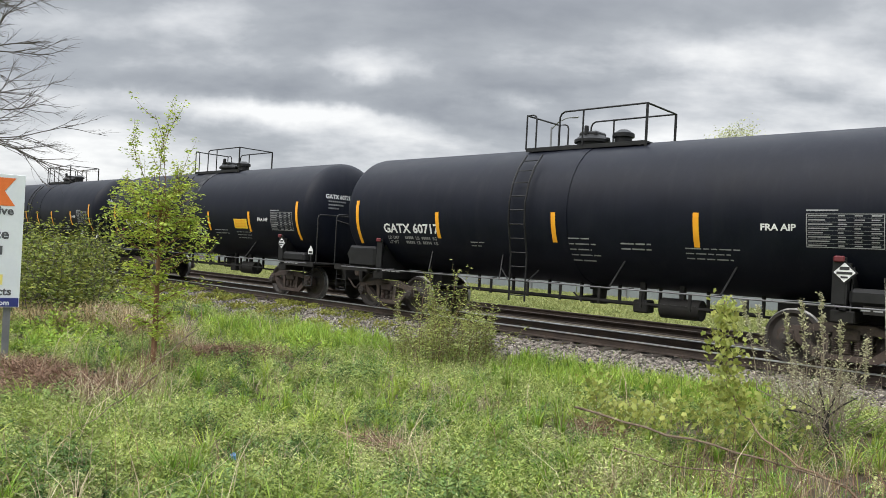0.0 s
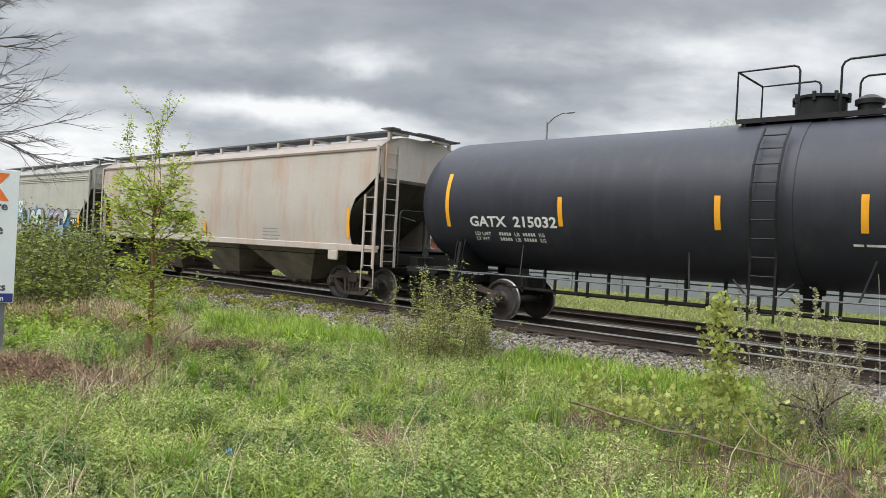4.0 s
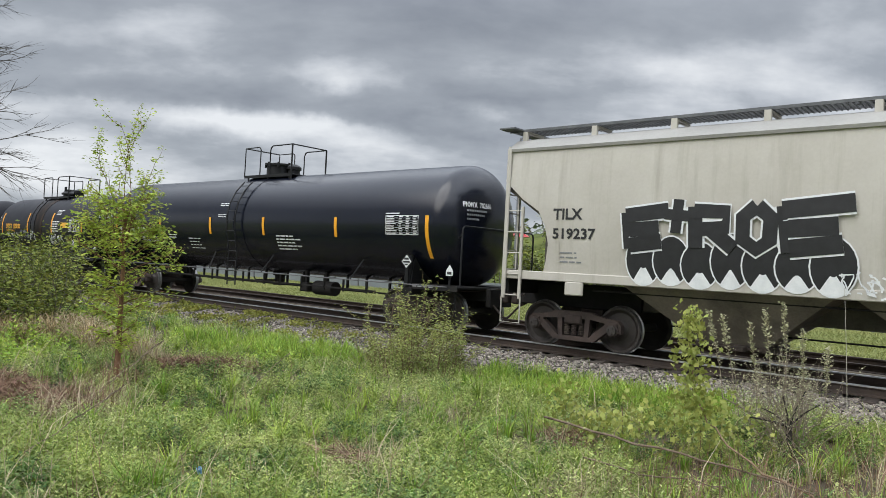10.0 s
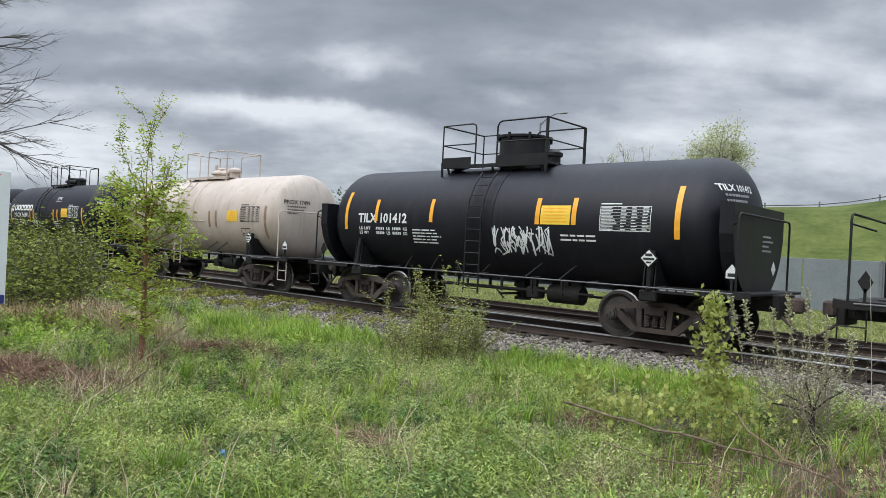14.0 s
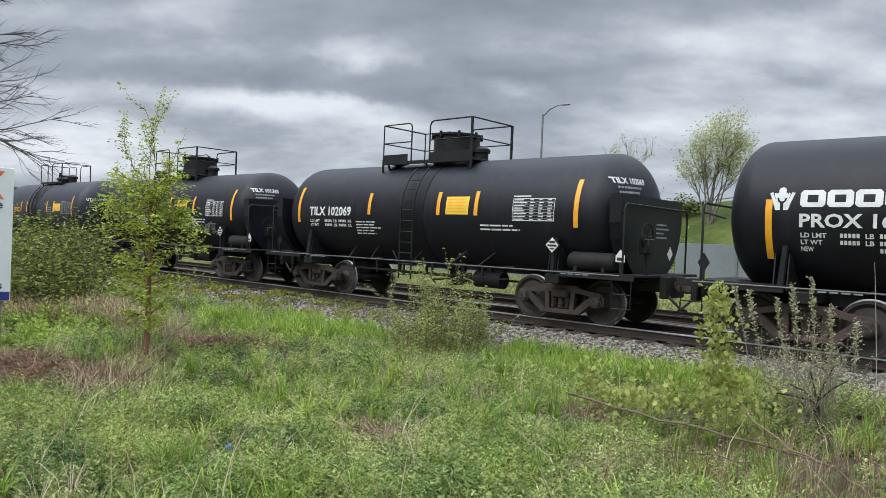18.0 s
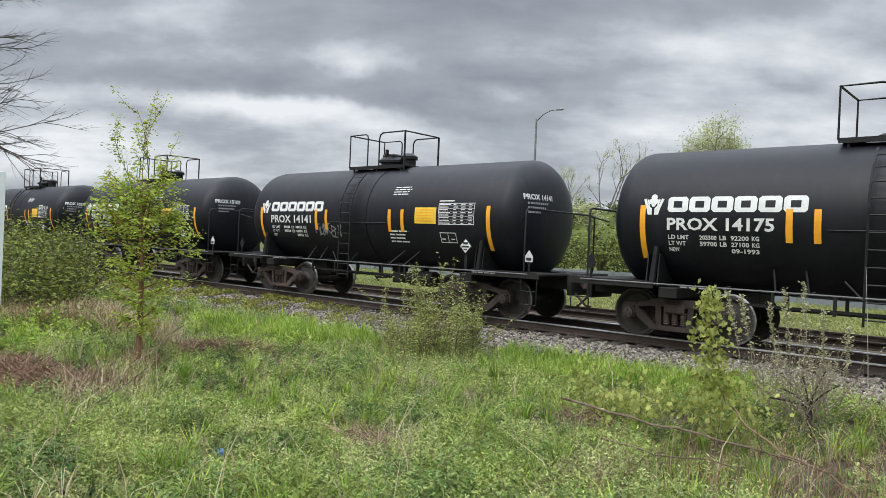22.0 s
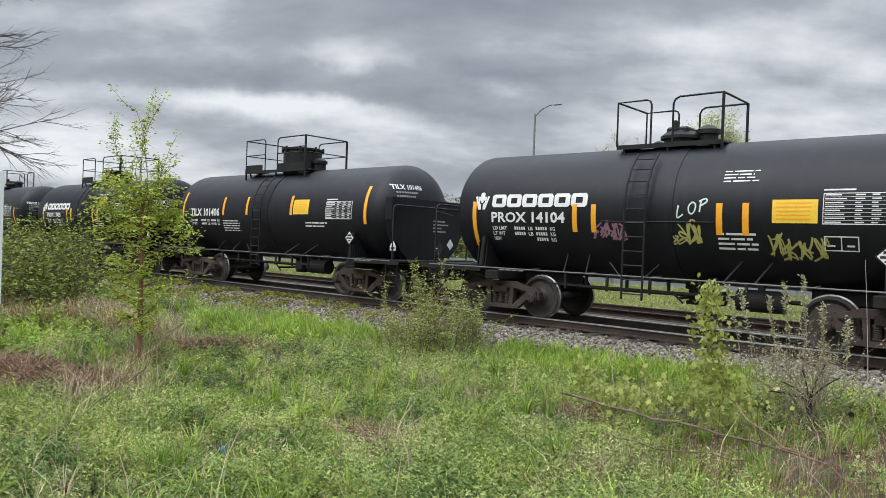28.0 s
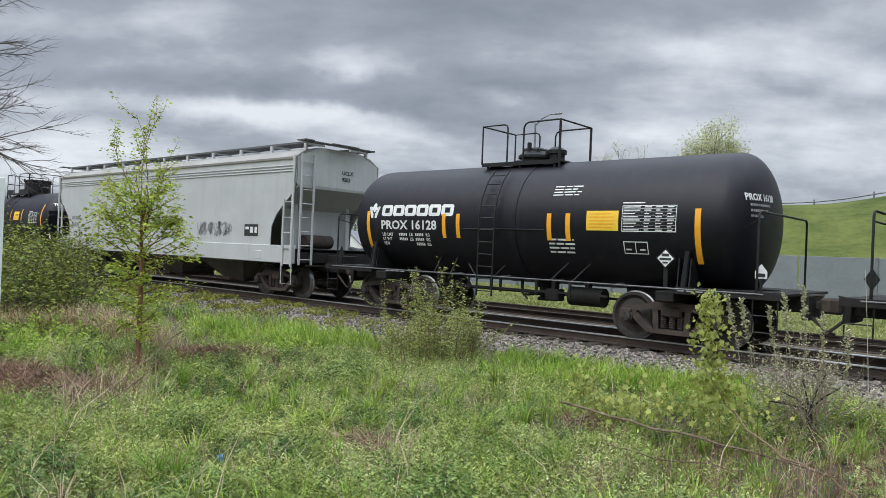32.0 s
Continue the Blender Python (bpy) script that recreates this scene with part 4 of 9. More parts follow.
def tank_car(spec):
    """A railway tank car with its trucks, fittings and stencilling. Its origin is on the rail level at its middle."""
    spec = {**KINDS[spec["kind"]], "paint": BLACK, **spec}
    spec.setdefault("rail_paint", CREAM if spec["paint"] is CREAM else RAIL_PAINT)
    rng = random.Random(spec["seed"])
    car = new("tank_car")
    tagged(car, spec["label"], "tank car", "cars of the freight train")
    part("tank", lambda: tank_shape(spec), spec["paint"], car, key=("tank", spec["kind"], spec["paint"].name), smooth=40)
    r, zc, c, a = spec["r"], spec["zc"], spec["cyl"], spec["apex"]
    surf = tank_side(r, zc)
    x0, x1 = spec["plat"]
    top_platform(car, spec["style"], x0, x1, zc + r - 0.02 if spec["kind"] != "big" else zc + r - 0.06, spec["rail_paint"], rng, spec["kind"] == "long_platform")
    # a wide wrapper belt round the tank under the platform
    belt = Shape()
    bx = spec.get("belt", -0.1)
    belt.lathe([(bx - 0.42, r), (bx - 0.42, r + 0.012), (bx + 0.42, r + 0.012), (bx + 0.42, r)], "x", (0, 0, zc), n=56, close=False)
    belt_paint = spec.get("belt_paint", spec["paint"])
    part("wrapper_belt", belt, belt_paint, car, "stained wrapper plate" if "belt_paint" in spec else "", key=("belt", spec["kind"], belt_paint.name), smooth=40)
    lx = spec.get("ladder", {"small": -0.36, "big": -0.85}.get(spec["kind"], bx))
    pts = [(-1.50, 0.62), (-1.50, 1.6)] + [(-(r + 0.14) * math.cos(t), zc + (r + 0.14) * math.sin(t)) for t in (-0.15, 0.1, 0.35, 0.6, 0.85)]
    ladder(car, lx, 0.42, 11, pts, spec["rail_paint"])
    for k in (-1, 1):
        part("ladder_brace", Shape().tube([(lx + k * 0.22, -1.50, 1.02), (lx + k * 0.50, -1.44, 1.30)], 0.016, 6), spec["rail_paint"], car, key=("lbrace", spec["kind"], lx, k, spec["rail_paint"].name))
    for k in (-1, 1):
        end_frame(car, spec, k, rng)
    side_fittings(car, spec, rng)
    # stencilling and tape
    tape = []
    for x, z0, z1 in spec["bands"]:
        tape.append((x, z0, z1))
    for x, z0, z1 in tape:
        part("reflective_strip", sheet(bar(x - 0.055, x + 0.055, z0, z1, 6), surf, 0.020 if abs(x - bx) < 0.5 else 0.010), spec.get("tape", ORANGE), car)
    lm = spec.get("letter", LETTER)
    if "mark" in spec:
        body, x, z, size, width = spec["mark"]
        words(car, body, x, z, size, width, lm, surf)
    for body, x, z, size, width in spec.get("extra", ()):
        words(car, body, x, z, size, width, lm, surf)
    if "name" in spec:
        x, z, w, h = spec["name"]
        block_name(car, x, z, w, h, lm, surf)
        hand_mark(car, x - 0.47, z - 0.05, h * 1.35, lm, surf)
    for i, row in enumerate(spec.get("weights", ())):
        weight_row(car, row, spec["weights_at"][0], spec["weights_at"][1] - i * 0.112, spec["weights_at"][2], LETTER_DIM if spec.get("dim") else lm, surf)
    for x, z, w, rows, gap, h in spec.get("lines", ()):
        for i in range(rows):
            tagged(part("stencil_line", sheet(lines_shapes(x, x + w, z - i * gap, 1, gap, h, rng), surf, 0.007), LETTER_DIM if spec.get("dim") else lm, car), kind="stuff")
    if "chart" in spec:
        part("stencil_chart", sheet(chart_shapes(*spec["chart"], rng), surf, 0.007), LETTER_DIM if spec.get("dim") else lm, car, "white stencilled inspection chart")
    if "yellow" in spec:
        xa, xb, za, zb = spec["yellow"]
        y = part("yellow_panel", sheet(bar(xa, xb, za, zb, 4), surf, 0.008), YELLOW, car, "yellow painted warning panel")
        lines = []
        for i in range(5):
            zz = za + (zb - za) * (0.14 + 0.17 * i)
            lines += bar(xa + 0.06, xb - rng.uniform(0.06, 0.15), zz, zz + 0.022)
        part("panel_print", sheet(lines, surf, 0.012), ORANGE, y)
    if "framed" in spec:
        xa, xb, za, zb = spec["framed"]
        f = [*bar(xa, xb, za, za + 0.018), *bar(xa, xb, zb - 0.018, zb), *bar(xa, xa + 0.018, za, zb, 2), *bar(xb - 0.018, xb, za, zb, 2),
             *bar((xa + xb) / 2 - 0.008, (xa + xb) / 2 + 0.008, za, zb, 2), *bar(xa + 0.05, xa + 0.16, za + 0.07, za + 0.10), *bar(xb - 0.17, xb - 0.06, za + 0.07, za + 0.10)]
        part("stencil_frame", sheet(f, surf, 0.007), lm, car)
    for i, (colour, xa, xb, za, zb) in enumerate(spec.get("tags", ())):
        scribble(car, xa, xb, za, zb, colour, spec["seed"] * 7 + i, surf, loops=max(3, int((xb - xa) / 0.19)))
    if "name" in spec:
        part("conduit", Shape().tube([(x, surf(x, 2.10) - 0.02, 2.10) for x in (-1.15, -0.2, 0.6, 1.08)], 0.012, 5), spec["paint"], car, key=("conduit", spec["kind"], spec["paint"].name))
    # small stencils on the leading head
    if spec.get("endmark", True):
        def on_head(y, z):
            q = min(math.hypot(y, z - zc) / r, 0.999)
            e = 0.62 if spec["kind"] == "big" else 0.9
            ang = math.acos(q ** (1 / e))
            return c + (a - c) * math.sin(ang) + 0.012
        ink = LETTER if spec["paint"] is not CREAM else INK
        body = (spec.get("mark") or spec.get("mark_amber"))[0]
        vs, fs = text_outline(body, 0.17, 0.82)
        y0, z0 = -1.02, zc + (0.66 if spec["kind"] == "tilx" else 0.40)
        for wv, wf in split_words(vs, fs, 0.02):
            s = Shape()
            s.add([(on_head(y0 + p, z0 + q), y0 + p, z0 + q) for p, q in wv], wf)
            part("head_lettering", s, ink, car)
        for i, wd in enumerate((0.60, 0.52, 0.34)):
            s = Shape()
            z1 = z0 - 0.06 - i * 0.10
            for j in range(9):
                u0, u1 = y0 + 0.08 + wd * j / 9, y0 + 0.08 + wd * (j + 0.7) / 9
                s.add([(on_head(u, z), u, z) for u, z in ((u0, z1 - 0.045), (u1, z1 - 0.045), (u1, z1), (u0, z1))], [(0, 1, 2, 3)])
            tagged(part("head_stencil", s, LETTER_DIM if ink is LETTER else INK, car, key=("headst", spec["kind"], a, i, ink.name)), kind="stuff")
    if spec["kind"] in ("tilx",):
        # flat-fronted head shields over the lower part of both ends
        for k in (-1, 1):
            sh = Shape()
            xa, xb = sorted((k * (a - 0.20), k * (a + 0.05)))
            low = [(1.39 * math.sin(t), zc - 0.06 - 1.33 * math.cos(t)) for t in [math.radians(d) for d in range(-84, 85, 12)]]
            sh.prism([(-1.40, 2.66), (-1.40, 2.10)] + low[1:-1] + [(1.40, 2.10), (1.40, 2.66)], xa, xb, "x")
            shield = part("head_shield", sh, spec["paint"], car, "flat black steel head shield", key=("shield", k))
            if k > 0:
                for i, (y0, y1, z) in enumerate(((0.15, 0.62, 2.10), (0.15, 0.75, 2.01), (0.15, 0.50, 1.92), (0.15, 0.66, 1.83))):
                    part("stencil_line", Shape().box(xb + 0.002, xb + 0.005, y0, y1, z, z + 0.035), LETTER_DIM, shield, key=("shst", i))
                part("stencil_mark", Shape().prism([(0.72, 1.50), (0.86, 1.36), (1.0, 1.50), (0.86, 1.66)], xb + 0.002, xb + 0.005, "x"), LETTER, shield, key="shmark")
    placard(car, spec["truck"] + 0.02, -1.44, 1.60, LETTER)
    part("placard_bracket", Shape().box(spec["truck"] - 0.02, spec["truck"] + 0.06, -1.43, -1.40, 1.08, 1.45), RAIL_PAINT, car, key=("plbr", spec["kind"]))
    for k, xx in ((1, spec["over"] - 0.85), (-1, -spec["over"] + 0.85)):
        q = Shape()
        q.prism([(xx - 0.11, 1.40), (xx, 1.22), (xx + 0.11, 1.40), (xx, 1.58)], -1.30, -1.28)
        q.box(xx - 0.02, xx + 0.02, -1.30, -1.27, 1.08, 1.30)
        marker = part("diamond_marker", q, RAIL_PAINT, car, key=("dm", spec["kind"], spec["over"], k))
        if k > 0:
            part("marker_card", Shape().prism([(xx - 0.10, 1.32), (xx + 0.10, 1.32), (xx + 0.10, 1.44), (xx, 1.57), (xx - 0.10, 1.44)], -1.309, -1.302), LETTER, marker, "white printed end placard", key=("dmc", spec["kind"], spec["over"]))
            part("card_print", Shape().box(xx - 0.065, xx + 0.065, -1.314, -1.310, 1.35, 1.41), INK, marker, key=("dmp", spec["kind"], spec["over"]))
        xd = k * spec["truck"] + 0.28
        for j in range(4):
            part("deck_stencil", Shape().box(xd + 0.17 * j, xd + 0.17 * j + 0.13, -1.5055, -1.5015, 1.02, 1.06), LETTER_DIM, car, key=("dst", spec["kind"], spec["truck"], k, j))
    wheels = []
    for k in (-1, 1):
        truck(car, k * spec["truck"], wheels)
    return car, wheels


HOPPER = dict(half=8.38, truck=6.92, sill=1.36, eave=4.07, top=4.5, y=1.55)


def hopper_car(spec):
    """A covered hopper car: curved sides, slope sheets, bays, roof walk, ladders, end platforms and trucks."""
    rng = random.Random(spec["seed"])
    car = new("hopper_car")
    tagged(car, spec["label"], "hopper car", "cars of the freight train")
    paint = spec["paint"]
    h = dict(HOPPER)
    half, sill, eave = spec.get("half", h["half"]), spec.get("sill", h["sill"]), h["eave"]
    sill_top = 1.39 if spec["style"] == "djtx" else 1.54
    over = spec["over"]
    ribbed = spec.get("ribbed", False)
    bow = 0.0 if ribbed else 0.07
    y_face = 1.55
    surf = flat_side(-y_face, bow, h["sill"] + 0.1, eave)
    if ribbed:
        cut = [(half - 0.16, 2.92), (half - 0.34, 2.72), (half - 0.72, 2.55), (half - 0.90, 2.40), (half - 1.28, 1.95), (half - 1.50, 1.55)]
        if spec["style"] == "uclx":
            cut = [(half - 0.10, 3.10), (half - 0.55, 2.75), (half - 0.95, 2.40), (half - 1.12, 2.10), (half - 1.15, 1.75), (half - 1.15, 1.55)]
    else:
        cut = [(half - 0.45, 3.02), (half - 0.68, 2.80), (half - 0.86, 2.76), (half - 1.02, 2.45), (half - 1.10, 2.1), (half - 1.05, 1.75), (half - 0.98, 1.55)]

    def side(sd):
        # strips from sill to eave so that the sheet bows outwards
        s = Shape()
        levels = [sill_top - 0.04, 1.75, 2.1, 2.45, 2.76, 3.02, 3.40, 3.7, eave]

        def reach(z):
            if z >= 3.40:
                return half
            pts = [(half, 3.40)] + cut
            for (xa, za), (xb, zb) in zip(pts, pts[1:]):
                if zb <= z <= za:
                    return xa + (xb - xa) * ((za - z) / max(za - zb, 1e-6))
            return cut[-1][0]
        for off in (0.0, 0.02):
            vs, fs = [], []
            for z in levels:
                yy = -surf(0, z) - off
                e = reach(z)
                vs += [(-e, sd * yy, z), (e, sd * yy, z)]
            for i in range(len(levels) - 1):
                fs.append((2 * i, 2 * i + 1, 2 * i + 3, 2 * i + 2))
            s.add(vs, fs)
        n = len(levels) * 2
        rim = [(2 * i, 2 * i + 2) for i in range(len(levels) - 1)] + [(2 * i + 1, 2 * i + 3) for i in range(len(levels) - 1)]
        s.f += [(p, q, q + n, p + n) for p, q in rim]
        return s
    kid = spec["style"]
    for sd in (-1, 1):
        part("side_sheet", lambda: side(sd), paint, car, key=("hside", kid, paint.name, sd), smooth=30)
        st = Shape()
        yo = sd * y_face
        ya, yb = sorted((yo + sd * 0.035, yo - sd * 0.10))
        st.box(-half + 0.02, half - 0.02, ya, yb, sill, sill_top, 0.015)
        part("side_sill", st, paint, car, key=("hsill", kid, paint.name, sd))
        if ribbed:
            for i, z in enumerate((3.66, 3.74, 3.82)):
                st = Shape()
                ya, yb = sorted((yo + sd * 0.03, yo))
                st.box(-half, half, ya, yb, z, z + 0.035, 0.01)
                part("side_rib", st, paint, car, key=("hrib", kid, paint.name, sd, i))
        else:
            for i in range(8):
                x = -half + 1.35 + (2 * half - 2.7) * i / 7
                st = Shape()
                for za, zb in zip((1.55, 2.1, 2.76, 3.4), (2.1, 2.76, 3.4, 3.98)):
                    y0_, y1_ = surf(0, za), surf(0, zb)
                    st.add([(x - 0.02, sd * (-y0_ + 0.006), za), (x + 0.02, sd * (-y0_ + 0.006), za), (x + 0.02, sd * (-y1_ + 0.006), zb), (x - 0.02, sd * (-y1_ + 0.006), zb)], [(0, 1, 2, 3)])
                part("weld_seam", st, paint, car, key=("hseam", kid, paint.name, sd, i))
    roof = Shape()
    prof = [(-y_face - 0.04, eave - 0.05), (-y_face - 0.05, eave + 0.01), (-1.25, eave + 0.24), (-0.75, eave + 0.36), (0.75, eave + 0.36), (1.25, eave + 0.24), (y_face + 0.05, eave + 0.01), (y_face + 0.04, eave - 0.05)]
    roof.prism(prof, -half + 0.012, half - 0.012, "x")
    part("roof", roof, DIMMED_ROOF if paint is not RUST_PAINT else RUST_ROOF, car, key=("hroof", kid, paint.name), smooth=25)
    hatch = Shape()
    hatch.box(-half + 0.9, half - 0.9, -0.32, 0.32, eave + 0.34, eave + 0.46, 0.03)
    part("hatch_cover", hatch, GALV, car, key=("hhatch", kid))
    for sd in (-1, 1):
        wk = Shape()
        ya, yb = sorted((sd * 0.50, sd * 1.18))
        for i in range(11):
            ys = ya + 0.02 + (yb - ya - 0.04) * i / 10
            wk.box(-half - 0.25, half + 0.25, ys - 0.014, ys + 0.014, eave + 0.472, eave + 0.482)
        for i in range(200):
            xs = -half - 0.22 + (2 * half + 0.44) * i / 199
            wk.box(xs - 0.012, xs + 0.012, ya, yb, eave + 0.460, eave + 0.471)
        wk.box(-half - 0.25, half + 0.25, sd * 1.18 - 0.010, sd * 1.18 + 0.010, eave + 0.445, eave + 0.500)
        w = part("roof_walk", wk, WALKWAY, car, "grey steel grating roof walk", key=("hwalk", kid, sd))
        for i in range(11):
            x = -half + 0.15 + (2 * half - 0.3) * i / 10
            br = Shape()
            br.box(x - 0.06, x + 0.06, sd * 1.16 - 0.035, sd * 1.16 + 0.035, eave + 0.14, eave + 0.45, 0.008)
            br.box(x - 0.04, x + 0.04, min(sd * 0.5, sd * 1.12), max(sd * 0.5, sd * 1.12), eave + 0.41, eave + 0.468)
            part("walk_bracket", br, paint, w, key=("hbr", kid, paint.name, sd, i))
    for k in (-1, 1):
        xa, xb = sorted((k * (half - 0.10), k * (half + 0.30)))
        part("end_walk", Shape().box(xa, xb, -0.50, 0.50, eave + 0.47, eave + 0.50), WALKWAY, car, key=("hxwalk", kid, k))
        part("corner_step", Shape().box(xa, xb, -1.52, -1.20, eave + 0.47, eave + 0.50), WALKWAY, car, key=("hxstep", kid, k))
        e = Shape()
        # end wall above, slope sheet running inwards below it
        e.add([(k * half, sd * y_face, z) for sd in (-1, 1) for z in (3.30, eave)] + [(k * half, 0.75, eave + 0.36), (k * half, -0.75, eave + 0.36)],
              [(0, 1, 5, 4, 3, 2)])
        e.add([(k * (half - 0.03), sd * (y_face - 0.03), z) for sd in (-1, 1) for z in (3.32, eave - 0.06)], [(0, 1, 3, 2)])
        part("end_sheet", e, paint, car, key=("hend", kid, paint.name, k))
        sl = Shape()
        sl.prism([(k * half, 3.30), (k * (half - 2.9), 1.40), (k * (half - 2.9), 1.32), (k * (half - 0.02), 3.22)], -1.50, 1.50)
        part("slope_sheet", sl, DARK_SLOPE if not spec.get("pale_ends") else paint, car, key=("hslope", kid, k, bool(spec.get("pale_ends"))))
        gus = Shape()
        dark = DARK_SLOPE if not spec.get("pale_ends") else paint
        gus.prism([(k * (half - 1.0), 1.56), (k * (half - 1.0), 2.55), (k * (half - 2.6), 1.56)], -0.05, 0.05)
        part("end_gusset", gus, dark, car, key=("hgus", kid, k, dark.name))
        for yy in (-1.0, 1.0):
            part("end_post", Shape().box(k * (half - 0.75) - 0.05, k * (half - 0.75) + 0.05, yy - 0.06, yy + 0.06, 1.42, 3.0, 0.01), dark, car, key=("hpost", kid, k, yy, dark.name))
        if spec.get("end_words") and k > 0:
            for row, (body, zz) in enumerate(zip(spec["end_words"], (3.72, 3.52))):
                vs, fs = text_outline(body, 0.17)
                q = Shape()
                q.add([(half + 0.012, 0.10 + va, zz + vb) for va, vb in vs], fs)
                part("lettering", q, INK, car)
        if spec.get("bulkhead"):
            part("end_bulkhead", Shape().box(k * (half - 0.95) - 0.03, k * (half - 0.95) + 0.03, -1.30, 1.30, 1.44, 2.62, 0.01), dark if spec.get("pale_ends") else TRUCK, car, key=("hbulk", k, kid))
            part("brake_reservoir", Shape().lathe([(-0.55, 0.02), (-0.52, 0.20), (0.52, 0.20), (0.55, 0.02)], "y", (k * (half - 0.62), -0.1, 1.68), n=16), TRUCK, car, key=("hres", k), smooth=35)
        deck = Shape()
        xa, xb = sorted((k * (half - 2.0), k * half))
        deck.box(xa, xb, -1.50, 1.50, 1.36, 1.44, 0.01)
        xa, xb = sorted((k * (half - 0.12), k * half))
        deck.box(xa, xb, -1.5, 1.5, 1.05, 1.46, 0.01)
        xa, xb = sorted((k * (half - 2.6), k * (over - 0.3)))
        deck.box(xa, xb, -0.34, 0.34, 0.80, 1.30, 0.02)
        part("end_deck", deck, STEEL, car, key=("hdeck", kid, over, k))
        for sd in (-1, 1):
            ladder_pts = [(sd * (y_face + 0.06), 1.02), (sd * (y_face + 0.06), eave + (0.05 if k > 0 else 0.0))]
            ladder(car, k * (half - 0.05) - k * 0.02, 0.06, 1, ladder_pts, paint, "corner_post")
            s = Shape()
            xl, xr2 = k * (half - 0.50), k * (half - 0.03)
            yy = sd * (y_face + 0.06)
            s.box(min(xl, xl + k * 0.06), max(xl, xl + k * 0.06), yy - 0.02, yy + 0.02, 0.95, 2.86)
            s.box(min(xr2 - k * 0.07, xr2), max(xr2 - k * 0.07, xr2), yy - 0.02, yy + 0.02, 0.95, eave + 0.02)
            for i in range(5):
                z = 1.02 + i * 0.44
                s.tube([(xl, yy, z), (xr2, yy, z)], 0.015, 6)
            s.tube([(xl, yy, 0.98), (xl, yy, 0.45), (xr2, yy, 0.45), (xr2, yy, 0.98)], 0.017, 6)
            part("ladder", s, paint, car, key=("hlad", kid, paint.name, k, sd))
            if sd < 0:
                s = Shape()
                xe = k * (half + 0.06)
                for ya in (-1.42, -0.98):
                    s.box(xe - 0.02, xe + 0.02, ya - 0.03, ya + 0.03, 1.0, eave + 0.1)
                for i in range(8):
                    z = 1.15 + i * 0.40
                    s.tube([(xe, -1.42, z), (xe, -0.98, z)], 0.014, 6)
                part("end_ladder", s, paint, car, key=("hend_lad", kid, paint.name, k))
        for sd in (-1, 1):
            jk = Shape()
            ya, yb = sorted((sd * (y_face - 0.02), sd * (y_face + 0.045)))
            jk.box(k * (half - 1.72) - 0.20, k * (half - 1.72) + 0.20, ya, yb, 1.10, 1.37, 0.02)
            part("jacking_pad", jk, paint, car, key=("hjack", kid, paint.name, k, sd))
        coupler(car, k * over, k)
    # three discharge bays with outlet gates
    bays = spec.get("bays", (-3.9, 0.0, 3.9))
    for i, bx in enumerate(bays):
        b = Shape()
        wt, wb = 1.82, 0.60
        b.add([(bx - wt, -1.45, 1.38), (bx + wt, -1.45, 1.38), (bx + wb, -0.62, 0.42), (bx - wb, -0.62, 0.42),
               (bx - wt, 1.45, 1.38), (bx + wt, 1.45, 1.38), (bx + wb, 0.62, 0.42), (bx - wb, 0.62, 0.42)],
              [(0, 1, 2, 3), (4, 7, 6, 5), (1, 5, 6, 2), (0, 3, 7, 4), (2, 6, 7, 3)])
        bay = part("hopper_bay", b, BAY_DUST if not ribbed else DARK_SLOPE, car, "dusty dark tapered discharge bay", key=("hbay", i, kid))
        g = Shape()
        g.box(bx - 0.66, bx + 0.66, -0.66, 0.66, 0.30, 0.42, 0.02)
        g.box(bx + 0.1, bx + 0.3, -0.95, -0.60, 0.32, 0.40, 0.01)
        g.tube([(bx - 0.55, -0.72, 0.36), (bx + 0.55, -0.72, 0.36)], 0.025, 6)
        part("outlet_gate", g, TRUCK, bay, key=("hgate", i, kid))
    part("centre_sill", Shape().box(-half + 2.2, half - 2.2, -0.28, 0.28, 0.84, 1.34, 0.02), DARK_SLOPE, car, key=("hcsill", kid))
    br = Shape()
    br.tube([(-half + 2, -1.3, 1.22), (half - 2, -1.3, 1.22)], 0.02, 6)
    br.tube([(-5.2, -0.2, 0.60), (5.2, -0.2, 0.60)], 0.018, 6)
    part("brake_rigging", br, STEEL, car, key=("hrig", kid))
    # tape, marks and paint
    for x, z0, z1, w in spec["bands"]:
        part("reflective_strip", sheet(bar(x - w, x + w, z0, z1, 6), surf, 0.010 if z0 > sill_top + 0.02 else 0.05), ORANGE, car)
    for body, x, z, size, width in spec.get("marks", ()):
        words(car, body, x, z, size, width, INK, surf)
    for x, z, w, rows, gap, hh in spec.get("lines", ()):
        for i in range(rows):
            tagged(part("stencil_line", sheet(lines_shapes(x, x + w, z - i * gap, 1, gap, hh, rng), surf, 0.007), SPRAY["grey"], car), kind="stuff")
    if "board" in spec:
        x, z = spec["board"]
        part("label_board", sheet(bar(x, x + 0.72, z, z + 0.36, 2), surf, 0.007), INK, car, "black stencil board with white squares")
        part("label_print", sheet([*bar(x + 0.30, x + 0.46, z + 0.10, z + 0.28), *bar(x + 0.54, x + 0.66, z + 0.10, z + 0.28), *bar(x + 0.06, x + 0.24, z + 0.2, z + 0.28)], surf, 0.010), LETTER, car)
    if "art" in spec:
        spec["art"](car, surf)
    wheels = []
    for k in (-1, 1):
        truck(car, k * h["truck"], wheels)
    return car, wheels


